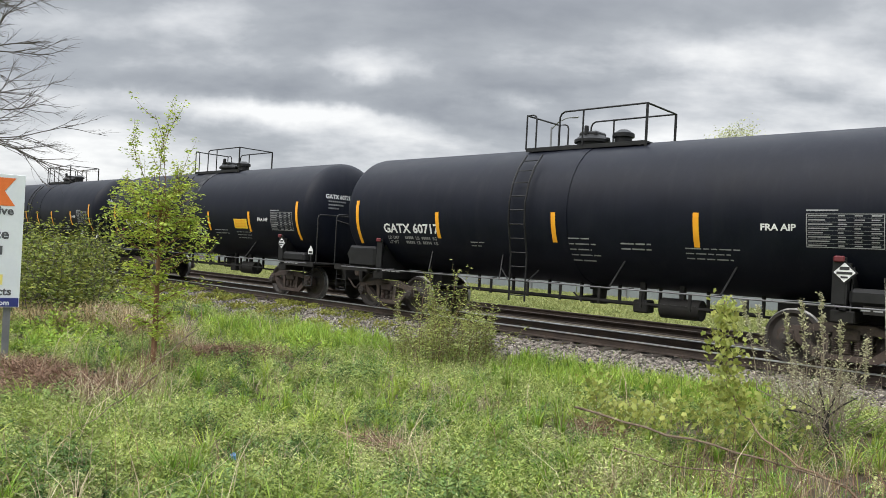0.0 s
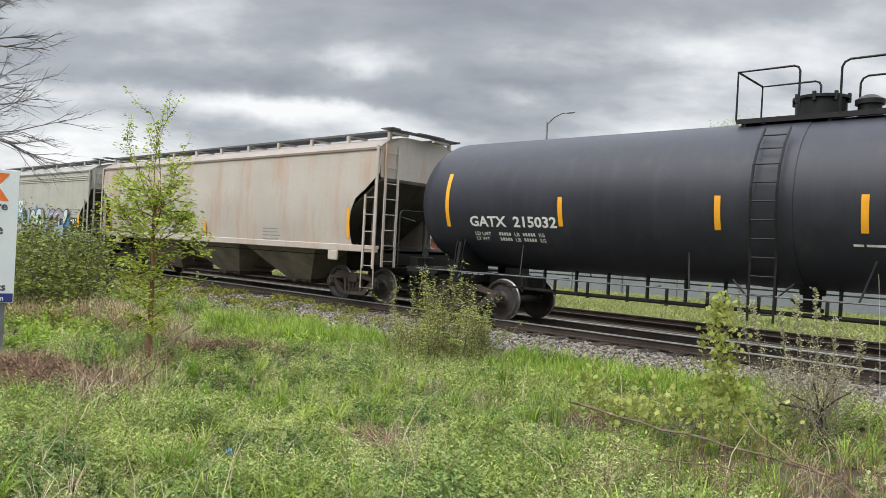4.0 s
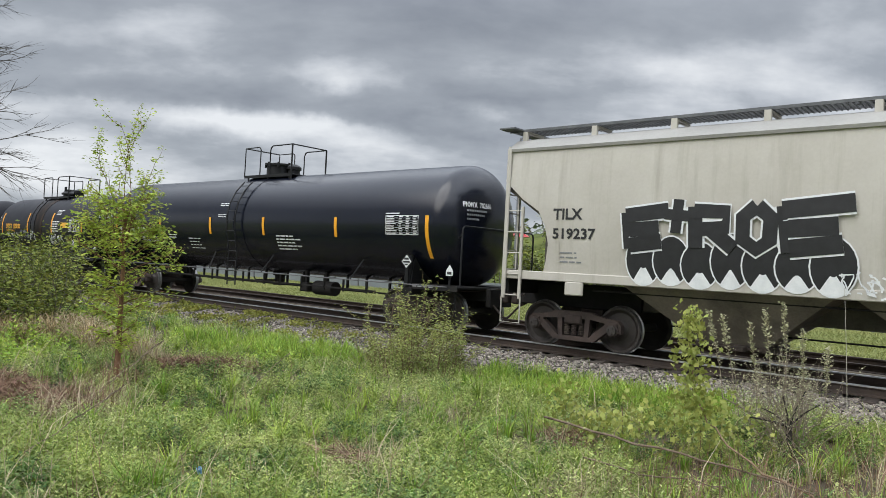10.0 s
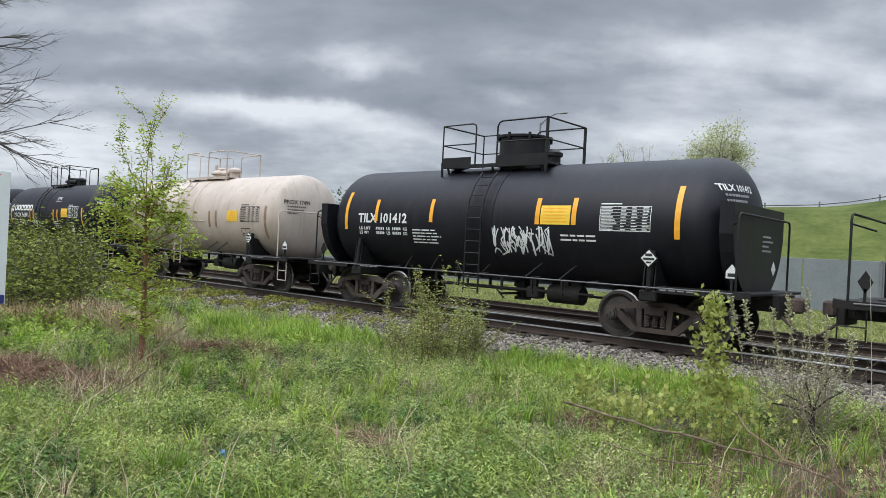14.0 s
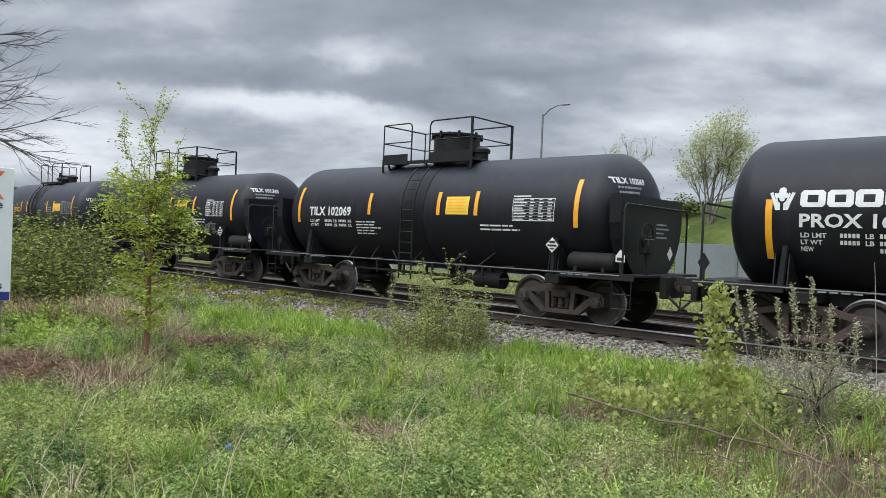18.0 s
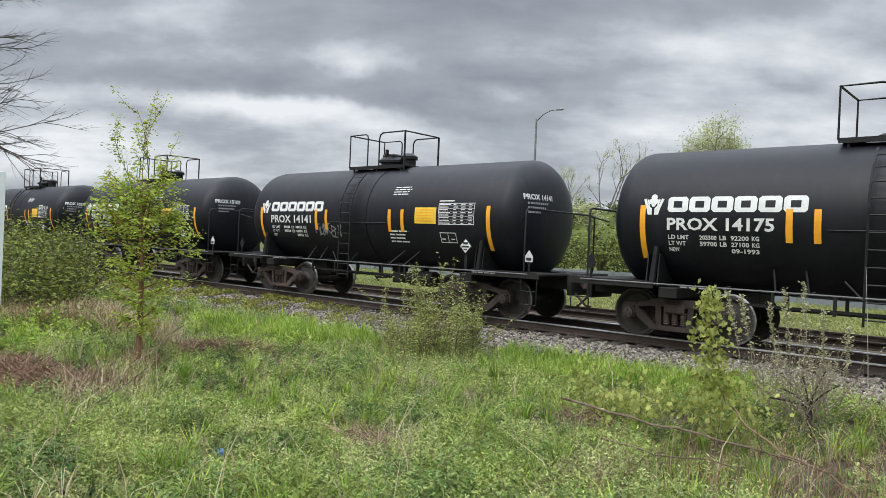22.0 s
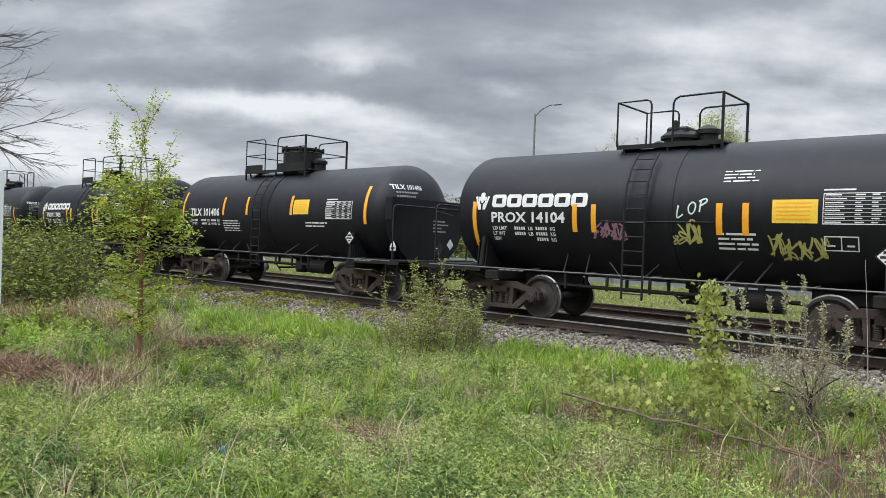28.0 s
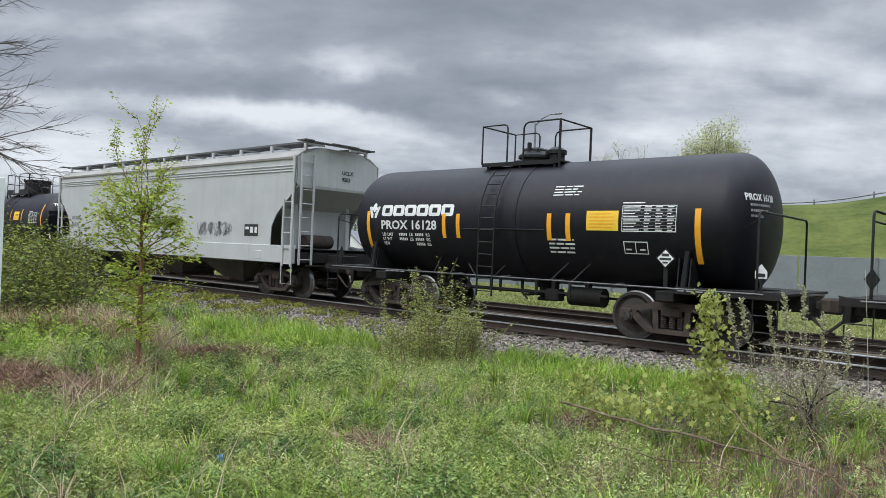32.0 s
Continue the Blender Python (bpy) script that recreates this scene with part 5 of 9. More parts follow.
def blob(cx, cz, w, h, rng, n=18, sharp=0.0, lean=0.0):
    """A rounded, uneven patch outline."""
    out = []
    ph = rng.uniform(0, 6.28)
    for i in range(n):
        a = 2 * math.pi * i / n
        k = 1 + 0.10 * math.sin(3 * a + ph) + 0.06 * math.sin(5 * a + 2 * ph)
        c, s = math.cos(a), math.sin(a)
        c = math.copysign(abs(c) ** (1 - sharp), c)
        s = math.copysign(abs(s) ** (1 - sharp), s)
        out.append((cx + w / 2 * c * k + lean * s * h / 2, cz + h / 2 * s * k))
    return out


def grown(outline, d):
    cx = sum(p[0] for p in outline) / len(outline)
    cz = sum(p[1] for p in outline) / len(outline)
    out = []
    for x, z in outline:
        r = math.hypot(x - cx, z - cz) or 1
        out.append((x + (x - cx) / r * d, z + (z - cz) / r * d))
    return out


def layer(car, outlines, surf, colour, lift, name="graffiti"):
    for i, o in enumerate(outlines):
        s = Shape()
        n = len(o)
        cx, cz = sum(p[0] for p in o) / n, sum(p[1] for p in o) / n
        d = lift + 0.0007 * i
        s.add([(cx, surf(cx, cz) - d, cz)] + [(x, surf(x, z) - d, z) for x, z in o], [(0, 1 + j, 1 + (j + 1) % n) for j in range(n)])
        part("graffiti_shape", s, SPRAY[colour], car)


# ---- the ground, the tracks and what lies beyond ----
SOIL = material("weedy_soil", (0.034, 0.027, 0.015), (0.092, 0.068, 0.038), 0.95, scale=0.9, fine=14, bump=0.5, local=False)
TURF = material("rough_green_turf", (0.052, 0.074, 0.017), (0.122, 0.140, 0.040), 0.95, scale=0.22, fine=2.5, bump=0.6, local=False, span=(0.5, 0.8), specular=0.1)
BALLAST = material("grey_ballast_bed", (0.020, 0.017, 0.015), (0.060, 0.053, 0.046), 0.95, scale=9, fine=40, bump=0.8, local=False)
STONE = material("crushed_ballast_stone", (0.046, 0.038, 0.031), (0.36, 0.32, 0.275), 0.9, scale=22, fine=60, bump=0.2, per_island=0.85, local=False)
TIE = material("weathered_creosote_tie", (0.030, 0.024, 0.020), (0.075, 0.060, 0.048), 0.9, scale=4, fine=30, bump=0.4, stretch=(1, 0.2, 1), per_object=0.3)
CONCRETE = material("blue_grey_fence_sheet", (0.155, 0.175, 0.182), (0.22, 0.242, 0.25), 0.75, scale=0.5, fine=8, bump=0.1, local=False)
GALV_POST = material("galvanised_lamp_post", (0.15, 0.155, 0.165), (0.24, 0.245, 0.255), 0.5, metal=0.4, scale=3, fine=30, bump=0.05)


def smooth_step(a, b, x):
    t = min(max((x - a) / (b - a), 0.0), 1.0)
    return t * t * (3 - 2 * t)


def crest(x):
    return 5.6 * smooth_step(-66, -34, x) + 3.6 * smooth_step(-34, 22, x)


def ground_z(x, y):
    z = -0.36 + 0.05 * math.sin(0.9 * x + 0.4 * y) * math.sin(0.7 * y - 0.2 * x) + 0.03 * math.sin(2.3 * x) * math.cos(1.9 * y)
    if y > 10.6:
        z += (-0.26 - z) * smooth_step(10.6, 12.2, y)
    if y > 15.4:
        z = -0.30 + 0.02 * math.sin(0.6 * x) * math.sin(0.5 * y)
    if y > 36:
        z += crest(x) * smooth_step(36.5, 60.0, y) + 0.18 * math.sin(0.5 * x + 0.3 * y) * smooth_step(36, 40, y)
    return z


def ground():
    xs = np.unique(np.concatenate([np.linspace(-46, 8, 136), np.linspace(-120, 60, 61), np.linspace(-2200, 2200, 45)]).round(3))
    ys = np.unique(np.concatenate([np.linspace(-2, 13, 61), np.linspace(13, 75, 63), np.linspace(-400, 2400, 57)]).round(3))
    verts = np.array([(x, y, ground_z(x, y)) for y in ys for x in xs])
    nx, ny = len(xs), len(ys)
    i = np.arange((ny - 1) * (nx - 1))
    a = (i // (nx - 1)) * nx + i % (nx - 1)
    me = np_mesh("ground", verts, np.stack([a, a + 1, a + nx + 1, a + nx], 1), SOIL)
    me.shade_smooth()
    me.materials.append(TURF)
    row, col = np.repeat(ys[:-1] + np.diff(ys) / 2, nx - 1), np.tile(xs[:-1] + np.diff(xs) / 2, ny - 1)
    weedy = (row > 0.5) & (row < 20.9) & (np.hypot(row, col) > 3.75) & ((col < -0.05 * row) | (row > 11.3))
    me.polygons.foreach_set("material_index", (~weedy).astype(np.int32))
    tagged(new("ground", me), "weedy uneven grassland with a grassed bank", "ground", kind="structure")


ground()


def rails(y, x0, x1, name, polished):
    """One track: two rails with foot, web and head, on ties."""
    s = tagged(new(name), "railway track with worn steel rails on ballast" if polished else "older siding track sunk in grass", "track", kind="structure")
    for sd in (-1, 1):
        c = y + sd * 0.7525
        r = Shape()
        r.prism([(c - 0.07, -0.172), (c + 0.07, -0.172), (c + 0.07, -0.160), (c + 0.010, -0.135), (c + 0.010, -0.045), (c + 0.036, -0.036),
                 (c + 0.036, -0.022), (c - 0.036, -0.022), (c - 0.036, -0.036), (c - 0.010, -0.045), (c - 0.010, -0.135), (c - 0.07, -0.160)], x0, x1, "x")
        ob = part("rail", r, RUSTY, s)
        h = Shape()
        h.prism([(c - 0.0385, -0.022), (c + 0.0385, -0.022), (c + 0.0385, -0.006), (c + 0.030, 0.0), (c - 0.030, 0.0), (c - 0.0385, -0.006)], x0, x1, "x")
        part("rail_head", h, RAILTOP if polished else RUSTY, ob, "bright worn running surface" if polished else "")
    return s


def ballast_bed():
    s = Shape()
    s.prism([(11.25, -0.42), (12.3, -0.235), (16.0, -0.235), (16.9, -0.36), (20.6, -0.30), (21.5, -0.5), (16, -0.7)], -400, 120, "x")
    tagged(part("ballast_bed", s, BALLAST), "grey crushed-stone ballast bed under the track", "ballast", kind="structure")


ballast_bed()
running = rails(TRACK_Y, -400, 120, "track", True)
siding = rails(18.2, -400, 120, "siding_track", False)
siding.location.z = -0.06


def tie_mesh():
    s = Shape()
    s.box(-0.115, 0.115, -1.30, 1.30, -0.18, 0.0, 0.012)
    return s


for i in range(150):
    x = -66 + i * 0.52
    t = part("tie", tie_mesh, TIE, running, key="tie", at=(x, TRACK_Y + 0.03 * math.sin(i * 7.1), -0.176))
    t.rotation_euler.z = 0.02 * math.sin(i * 3.7)
    if i % 2 == 0:
        q = Shape()
        for sd in (-1, 1):
            c = sd * 0.7525
            q.box(-0.09, 0.09, c - 0.17, c + 0.17, 0.0, 0.014, 0.004)
            for k in (-1, 1):
                q.box(-0.06, -0.03, c + k * 0.10 - 0.02, c + k * 0.10 + 0.02, 0.012, 0.035)
        part("tie_plate", q, RUSTY, t, key="tie_plate")


def stones():
    """Loose crushed stone on the ballast shoulder and between the ties."""
    rng = np.random.default_rng(5)
    n = 56000
    x = rng.uniform(-30, 4, n)
    far = np.clip((x + 30) / 34, 0, 1)
    keep = rng.random(n) < 0.45 + 0.55 * far
    x = x[keep]
    n = len(x)
    y = np.where(rng.random(n) < 0.84, rng.uniform(11.35 - 1.1 * np.clip((-7.6 - x) / 2.2, 0, 1), 13.1, n), rng.uniform(13.35, 14.65, n))
    base = np.where(y < 12.3, np.maximum(-0.42 + (y - 11.25) / 1.05 * 0.185, [ground_z(u, w) for u, w in zip(x, y)]), -0.235)
    size = rng.uniform(0.013, 0.033, n)
    cube = np.array([(i, j, k) for i in (-1, 1) for j in (-1, 1) for k in (-1, 1)], float)
    v = cube[None] * rng.uniform(0.45, 1.15, (n, 8, 3))
    a = rng.uniform(0, 6.28, n)
    b = rng.uniform(0, 6.28, n)
    ca, sa, cb, sb = np.cos(a)[:, None], np.sin(a)[:, None], np.cos(b)[:, None], np.sin(b)[:, None]
    vx, vy, vz = v[..., 0], v[..., 1], v[..., 2]
    vx, vy = vx * ca - vy * sa, vx * sa + vy * ca
    vy, vz = vy * cb - vz * sb, vy * sb + vz * cb
    v = np.stack([vx, vy, vz * 0.8], 2) * size[:, None, None]
    v += np.stack([x, y, base + size * rng.uniform(0.1, 0.9, n)], 1)[:, None]
    f = np.array([(0, 1, 3, 2), (4, 6, 7, 5), (0, 4, 5, 1), (2, 3, 7, 6), (0, 2, 6, 4), (1, 5, 7, 3)])
    faces = (np.arange(n) * 8)[:, None, None] + f[None]
    tagged(new("ballast_stones", np_mesh("ballast_stones", v.reshape(-1, 3), faces.reshape(-1, 4), STONE)),
           "loose grey crushed stones of the track ballast", "ballast", kind="stuff")


stones()


def fence_wall():
    """A long blue-grey sheet fence at the foot of the bank, with pale posts."""
    w = tagged(new("sheet_fence"), "long blue-grey sheet fence with pale posts below the bank", "fence", kind="structure")
    i = 0
    x = -96.0
    while x < 24:
        s = Shape()
        tall = x > -16.6
        s.box(0.03, 2.97, -0.03, 0.03, 0.0, 2.26 if tall else 0.90, 0.008)
        p = part("panel", s, CONCRETE, w, key=("fence_panel", tall), at=(x, 34, -0.30))
        if i % 2 == 0:
            q = Shape()
            q.box(-0.05, 0.05, -0.10, -0.035, 0.0, 2.30 if tall else 0.94, 0.01)
            part("post", q, GALV_POST, w, key=("fence_post", tall), at=(x, 34, -0.30))
        x += 3.0
        i += 1


fence_wall()


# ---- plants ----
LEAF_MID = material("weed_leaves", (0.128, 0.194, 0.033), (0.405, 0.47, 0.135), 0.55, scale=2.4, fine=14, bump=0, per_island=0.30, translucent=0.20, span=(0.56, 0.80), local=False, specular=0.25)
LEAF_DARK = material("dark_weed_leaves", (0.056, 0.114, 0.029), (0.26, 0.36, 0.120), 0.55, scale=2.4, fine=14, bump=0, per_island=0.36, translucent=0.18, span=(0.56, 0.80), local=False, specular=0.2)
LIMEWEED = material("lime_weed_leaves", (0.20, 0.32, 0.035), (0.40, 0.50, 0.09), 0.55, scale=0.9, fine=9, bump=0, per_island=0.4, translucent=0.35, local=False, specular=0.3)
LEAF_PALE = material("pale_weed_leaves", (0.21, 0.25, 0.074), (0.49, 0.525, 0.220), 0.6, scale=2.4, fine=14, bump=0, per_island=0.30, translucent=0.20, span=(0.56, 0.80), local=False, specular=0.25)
GRASS = material("bright_grass_blades", (0.145, 0.255, 0.028), (0.34, 0.44, 0.075), 0.55, scale=0.7, fine=9, bump=0, per_island=0.42, translucent=0.32, span=(0.59, 0.76), local=False, specular=0.35)
LUSH = material("lush_lime_grass", (0.165, 0.285, 0.030), (0.36, 0.47, 0.080), 0.55, scale=0.8, fine=9, bump=0, per_island=0.4, translucent=0.32, local=False, specular=0.35)
STRAW = material("dry_straw_stalks", (0.32, 0.26, 0.16), (0.58, 0.50, 0.34), 0.85, scale=1.0, fine=12, bump=0, per_island=0.35, translucent=0.15, local=False)
BRUSH = material("dead_brown_stems", (0.15, 0.085, 0.055), (0.31, 0.20, 0.13), 0.9, scale=1.5, fine=12, bump=0, per_island=0.4, local=False)
TANBRUSH = material("tan_dead_brush", (0.17, 0.125, 0.060), (0.42, 0.32, 0.165), 0.9, scale=1.2, fine=12, bump=0, per_island=0.5, local=False)
BROWNBARK = material("brown_bush_stems", (0.12, 0.075, 0.045), (0.23, 0.155, 0.095), 0.85, scale=8, fine=50, bump=0.2)
PALESTEM = material("pale_dry_reed", (0.36, 0.34, 0.28), (0.50, 0.47, 0.40), 0.8, bump=0)
MOSS = material("yellow_green_creepers", (0.13, 0.15, 0.024), (0.31, 0.31, 0.055), 0.7, scale=1.0, fine=9, bump=0, per_island=0.35, translucent=0.25, local=False)
BARK = material("reddish_sapling_bark", (0.125, 0.062, 0.034), (0.25, 0.135, 0.072), 0.85, scale=9, fine=60, bump=0.3, stretch=(1, 1, 0.3))
GREYBARK = material("grey_twig_bark", (0.060, 0.052, 0.047), (0.13, 0.115, 0.10), 0.85, scale=8, fine=50, bump=0.2)
SHRUBBARK = material("pale_shrub_bark", (0.15, 0.115, 0.085), (0.30, 0.25, 0.19), 0.85, scale=8, fine=50, bump=0.2)
BRANCHBARK = material("grey_brown_dead_bark", (0.062, 0.046, 0.032), (0.235, 0.18, 0.13), 0.95, scale=8, fine=50, bump=0.2, specular=0.1)
FARBARK = material("pale_far_tree_bark", (0.11, 0.10, 0.085), (0.21, 0.19, 0.165), 0.85, scale=2, fine=20, bump=0.1)
DARKBARK = material("dark_wet_bark", (0.018, 0.015, 0.013), (0.05, 0.042, 0.036), 0.8, scale=8, fine=50, bump=0.3)
SAPLEAF = material("young_yellow_green_leaves", (0.23, 0.32, 0.040), (0.50, 0.57, 0.105), 0.5, scale=3.0, fine=9, bump=0, per_island=0.35, translucent=0.40, local=False, specular=0.25)
LIMELEAF = material("lime_maple_leaves", (0.23, 0.27, 0.055), (0.42, 0.44, 0.13), 0.55, scale=2, fine=9, bump=0, per_island=0.28, translucent=0.35, local=False, specular=0.2)
SILVER = material("silvery_shrub_leaves", (0.30, 0.30, 0.165), (0.53, 0.51, 0.34), 0.7, scale=2, fine=9, bump=0, per_island=0.35, translucent=0.3, local=False, specular=0.1)
BUSHLEAF = material("olive_bush_leaves", (0.17, 0.205, 0.05), (0.37, 0.40, 0.12), 0.6, scale=1.5, fine=9, bump=0, per_island=0.4, translucent=0.3, local=False)
HEDGELEAF = material("dark_bramble_leaves", (0.060, 0.084, 0.016), (0.255, 0.285, 0.062), 0.65, scale=1.6, fine=9, bump=0, per_island=0.5, translucent=0.2, local=False, specular=0.12)
FARLEAF = material("pale_spring_tree_leaves", (0.36, 0.39, 0.19), (0.54, 0.55, 0.31), 0.7, scale=0.5, fine=3, bump=0, per_island=0.3, translucent=0.5, local=False)
WOODS = material("distant_grey_green_woods", (0.10, 0.13, 0.09), (0.20, 0.23, 0.17), 0.9, scale=0.05, fine=0.6, bump=0, per_island=0.3, local=False)

MEADOW = material("rough_meadow_grass", (0.18, 0.21, 0.058), (0.33, 0.34, 0.12), 0.75, scale=0.25, fine=3, bump=0, per_island=0.25, translucent=0.2, local=False)

GZ = np.vectorize(ground_z)


def leaf_quads(pos, direction, length, width, rng, fold=0.25, spin=0.6):
    """Diamond leaves at pos along direction."""
    n = len(pos)
    d = direction / np.linalg.norm(direction, axis=1, keepdims=True)
    up = rng.normal(0, spin, (n, 3)) + np.array((0.0, 0.0, 1.0))
    side = np.cross(d, up)
    side /= np.linalg.norm(side, axis=1, keepdims=True) + 1e-9
    nor = np.cross(side, d)
    L, W = length[:, None], width[:, None]
    v = np.stack([pos, pos + d * L * 0.45 + side * W * 0.5 + nor * W * fold, pos + d * L, pos + d * L * 0.45 - side * W * 0.5 + nor * W * fold], 1)
    return v.reshape(-1, 3), np.arange(4 * n).reshape(n, 4)


def stuff(name, v, f, mat, label, category):
    return tagged(new(name, np_mesh(name, v, f, mat)), label, category, kind="stuff")


def verge(x):
    """How far the weeds reach towards the track: the stones lie barer to the west."""
    return 11.25 - 0.9 * np.clip((-7.6 - x) / 2.2, 0, 1)


def spread(n, rng, near=3.6):
    """Points on the waste ground between the path and the ballast, thinning out with distance."""
    out = []
    while sum(len(o) for o in out) < n:
        a = np.radians(rng.uniform(-80, -2, n))
        r = near + (46 - near) * rng.random(n) ** 2.1
        x, y = r * np.sin(a), r * np.cos(a)
        ok = (y < verge(x)) & (x > -42)
        out.append(np.stack([x[ok], y[ok]], 1))
    p = np.concatenate(out)[:n]
    return p[:, 0], p[:, 1], r[0] * 0


def spots(x, y, list_):
    """How strongly places lie in soft round patches (x, y, rx, ry)."""
    w = np.zeros(len(x))
    for cx, cy, rx, ry in list_:
        w = np.maximum(w, np.exp(-(((x - cx) / rx) ** 2 + ((y - cy) / ry) ** 2)))
    return w


def wave(x, y, k, seed):
    r = np.random.default_rng(seed)
    s = np.zeros(len(x))
    for i in range(6):
        a, f, p = r.uniform(0, 6.28), k * r.uniform(0.6, 1.8), r.uniform(0, 6.28)
        s += np.sin((x * math.cos(a) + y * math.sin(a)) * f + p)
    return s / 3.0


def patchy(x, y, seed):
    """Soft-edged patches about half a metre wide in which one kind of plant crowds out the rest."""
    return 1 / (1 + np.exp(-5.0 * (wave(x, y, 3.4, seed) + 0.35 * wave(x, y, 1.1, seed + 9))))


BARE = [(-1.4, 6.4, 1.2, 1.4), (-2.2, 6.0, 1.0, 0.8), (-1.7, 7.3, 0.9, 0.9)]
LITTER = [(-9.7, 3.2, 1.0, 0.42), (-8.9, 3.45, 0.6, 0.32), (-10.75, 6.15, 0.40, 0.30), (-10.40, 6.45, 0.40, 0.30), (-10.10, 6.80, 0.36, 0.30), (-4.9, 4.6, 0.25, 0.2), (-3.9, 6.9, 0.3, 0.2)]
BRIGHT = [(-6.4, 9.9, 0.9, 0.9), (-12.6, 8.7, 1.7, 0.8), (-10.8, 9.0, 1.2, 0.6), (-4.4, 10.2, 1.4, 0.7)]
DRYSPOT = [(-8.3, 3.75, 0.5, 0.45), (-17.0, 6.7, 2.4, 0.9), (-14.6, 6.6, 1.0, 0.6), (-7.0, 2.9, 0.9, 0.4), (-2.9, 5.3, 0.5, 0.3), (-4.4, 4.4, 0.6, 0.4), (-5.7, 6.9, 0.6, 0.4), (-7.9, 8.4, 0.8, 0.7)]
LEAFY = [(-8.9, 6.0, 1.5, 1.2), (-12.7, 4.4, 1.2, 0.6), (-5.5, 5.4, 1.8, 1.5), (-6.2, 2.8, 1.3, 0.6), (-4.0, 5.6, 1.0, 0.8)]
BROAD = [(-12.6, 4.4, 1.1, 0.5), (-13.9, 5.0, 1.0, 0.5), (-10.6, 8.0, 0.7, 0.5)]


def weeds(name, clumps, mat, seed, leaves, size, height, label, prefer, against, ratio=0.27, floor=0.12, plants=8):
    """Weeds in rounded clumps: leafy stems, tallest in the middle of each clump."""
    rng = np.random.default_rng(seed)
    cx, cy, _ = spread(clumps, rng)
    w = floor + 0.95 * patchy(cx, cy, seed) * (floor > 0) + (0.8 if floor > 0 else 1.1) * spots(cx, cy, prefer) - 1.2 * spots(cx, cy, against) - 1.5 * spots(cx, cy, LITTER) - 0.95 * spots(cx, cy, BARE)
    keep = rng.random(clumps) < w
    cx, cy = cx[keep], cy[keep]
    m = len(cx)
    radius = rng.uniform(0.06, 0.18, m)
    tall = height * rng.uniform(0.55, 1.35, m) * (0.85 + 0.45 * np.clip(wave(cx, cy, 3.0, seed + 3), -0.8, 1.0) + 0.40 * np.clip(wave(cx, cy, 1.1, 77), -0.8, 1.0))
    r = np.sqrt(rng.random((m, plants)))
    az = rng.uniform(0, 6.28, (m, plants))
    x = (cx[:, None] + radius[:, None] * r * np.cos(az)).ravel()
    y = (cy[:, None] + radius[:, None] * r * np.sin(az)).ravel()
    h = (tall[:, None] * (1.05 - 0.55 * r ** 2) * rng.uniform(0.75, 1.15, (m, plants))).ravel()
    lean = np.stack([(np.cos(az) * r * 0.35).ravel(), (np.sin(az) * r * 0.35).ravel()], 1) + rng.normal(0, 0.12, (m * plants, 2))
    n = len(x)
    z = GZ(x, y)
    d = np.hypot(x, y)
    t = np.tile(np.linspace(0.2, 1.0, leaves), (n, 1)) + rng.uniform(-0.06, 0.06, (n, leaves))
    ang = rng.uniform(0, 6.28, (n, 1)) + np.arange(leaves) * 2.4 + rng.normal(0, 0.3, (n, leaves))
    px = x[:, None] + lean[:, :1] * h[:, None] * t
    py = y[:, None] + lean[:, 1:] * h[:, None] * t
    pz = z[:, None] + h[:, None] * t
    el = rng.uniform(-0.35, 0.45, (n, leaves)) + 0.45 * t
    dirs = np.stack([np.cos(ang) * np.cos(el), np.sin(ang) * np.cos(el), np.sin(el)], 2).reshape(-1, 3)
    far = (1 + np.clip((d - 10) / 25, 0, 1.2))[:, None]
    ln = (size * rng.uniform(0.6, 1.35, (n, leaves)) * (1.2 - 0.5 * t) * far).ravel()
    v, f = leaf_quads(np.stack([px, py, pz], 2).reshape(-1, 3), dirs, ln, ln * ratio, rng)
    stuff(name, v, f, mat, label, "weeds")


def blades(name, n, mat, seed, height, width, bend, label, weight, category="grass", near=3.6):
    rng = np.random.default_rng(seed)
    x, y, _ = spread(n, rng, near)
    keep = rng.random(n) < weight(x, y, seed)
    x, y = x[keep], y[keep]
    n = len(x)
    z = GZ(x, y) - 0.01
    d = np.hypot(x, y)
    h = height * rng.uniform(0.4, 1.35, n)
    wd = width * rng.uniform(0.6, 1.3, n) * (1 + np.clip((d - 9) / 14, 0, 1.6))
    a = rng.uniform(0, 6.28, n)
    b = rng.uniform(0, 6.28, n)
    k = bend * rng.uniform(0.2, 1.4, n)
    sx, sy = np.cos(a) * wd / 2, np.sin(a) * wd / 2
    lx, ly = np.cos(b) * k * h, np.sin(b) * k * h
    rows = []
    for t, ww in ((0, 1.0), (0.5, 0.8), (1.0, 0.12)):
        cx, cy, cz = x + lx * t * t, y + ly * t * t, z + h * (t - 0.25 * k * t * t)
        rows.append(np.stack([cx - sx * ww, cy - sy * ww, cz], 1))
        rows.append(np.stack([cx + sx * ww, cy + sy * ww, cz], 1))
    v = np.stack(rows, 1).reshape(-1, 3)
    o = (np.arange(n) * 6)[:, None]
    f = np.concatenate([o + np.array([0, 1, 3, 2]), o + np.array([2, 3, 5, 4])])
    stuff(name, v, f, mat, label, category)


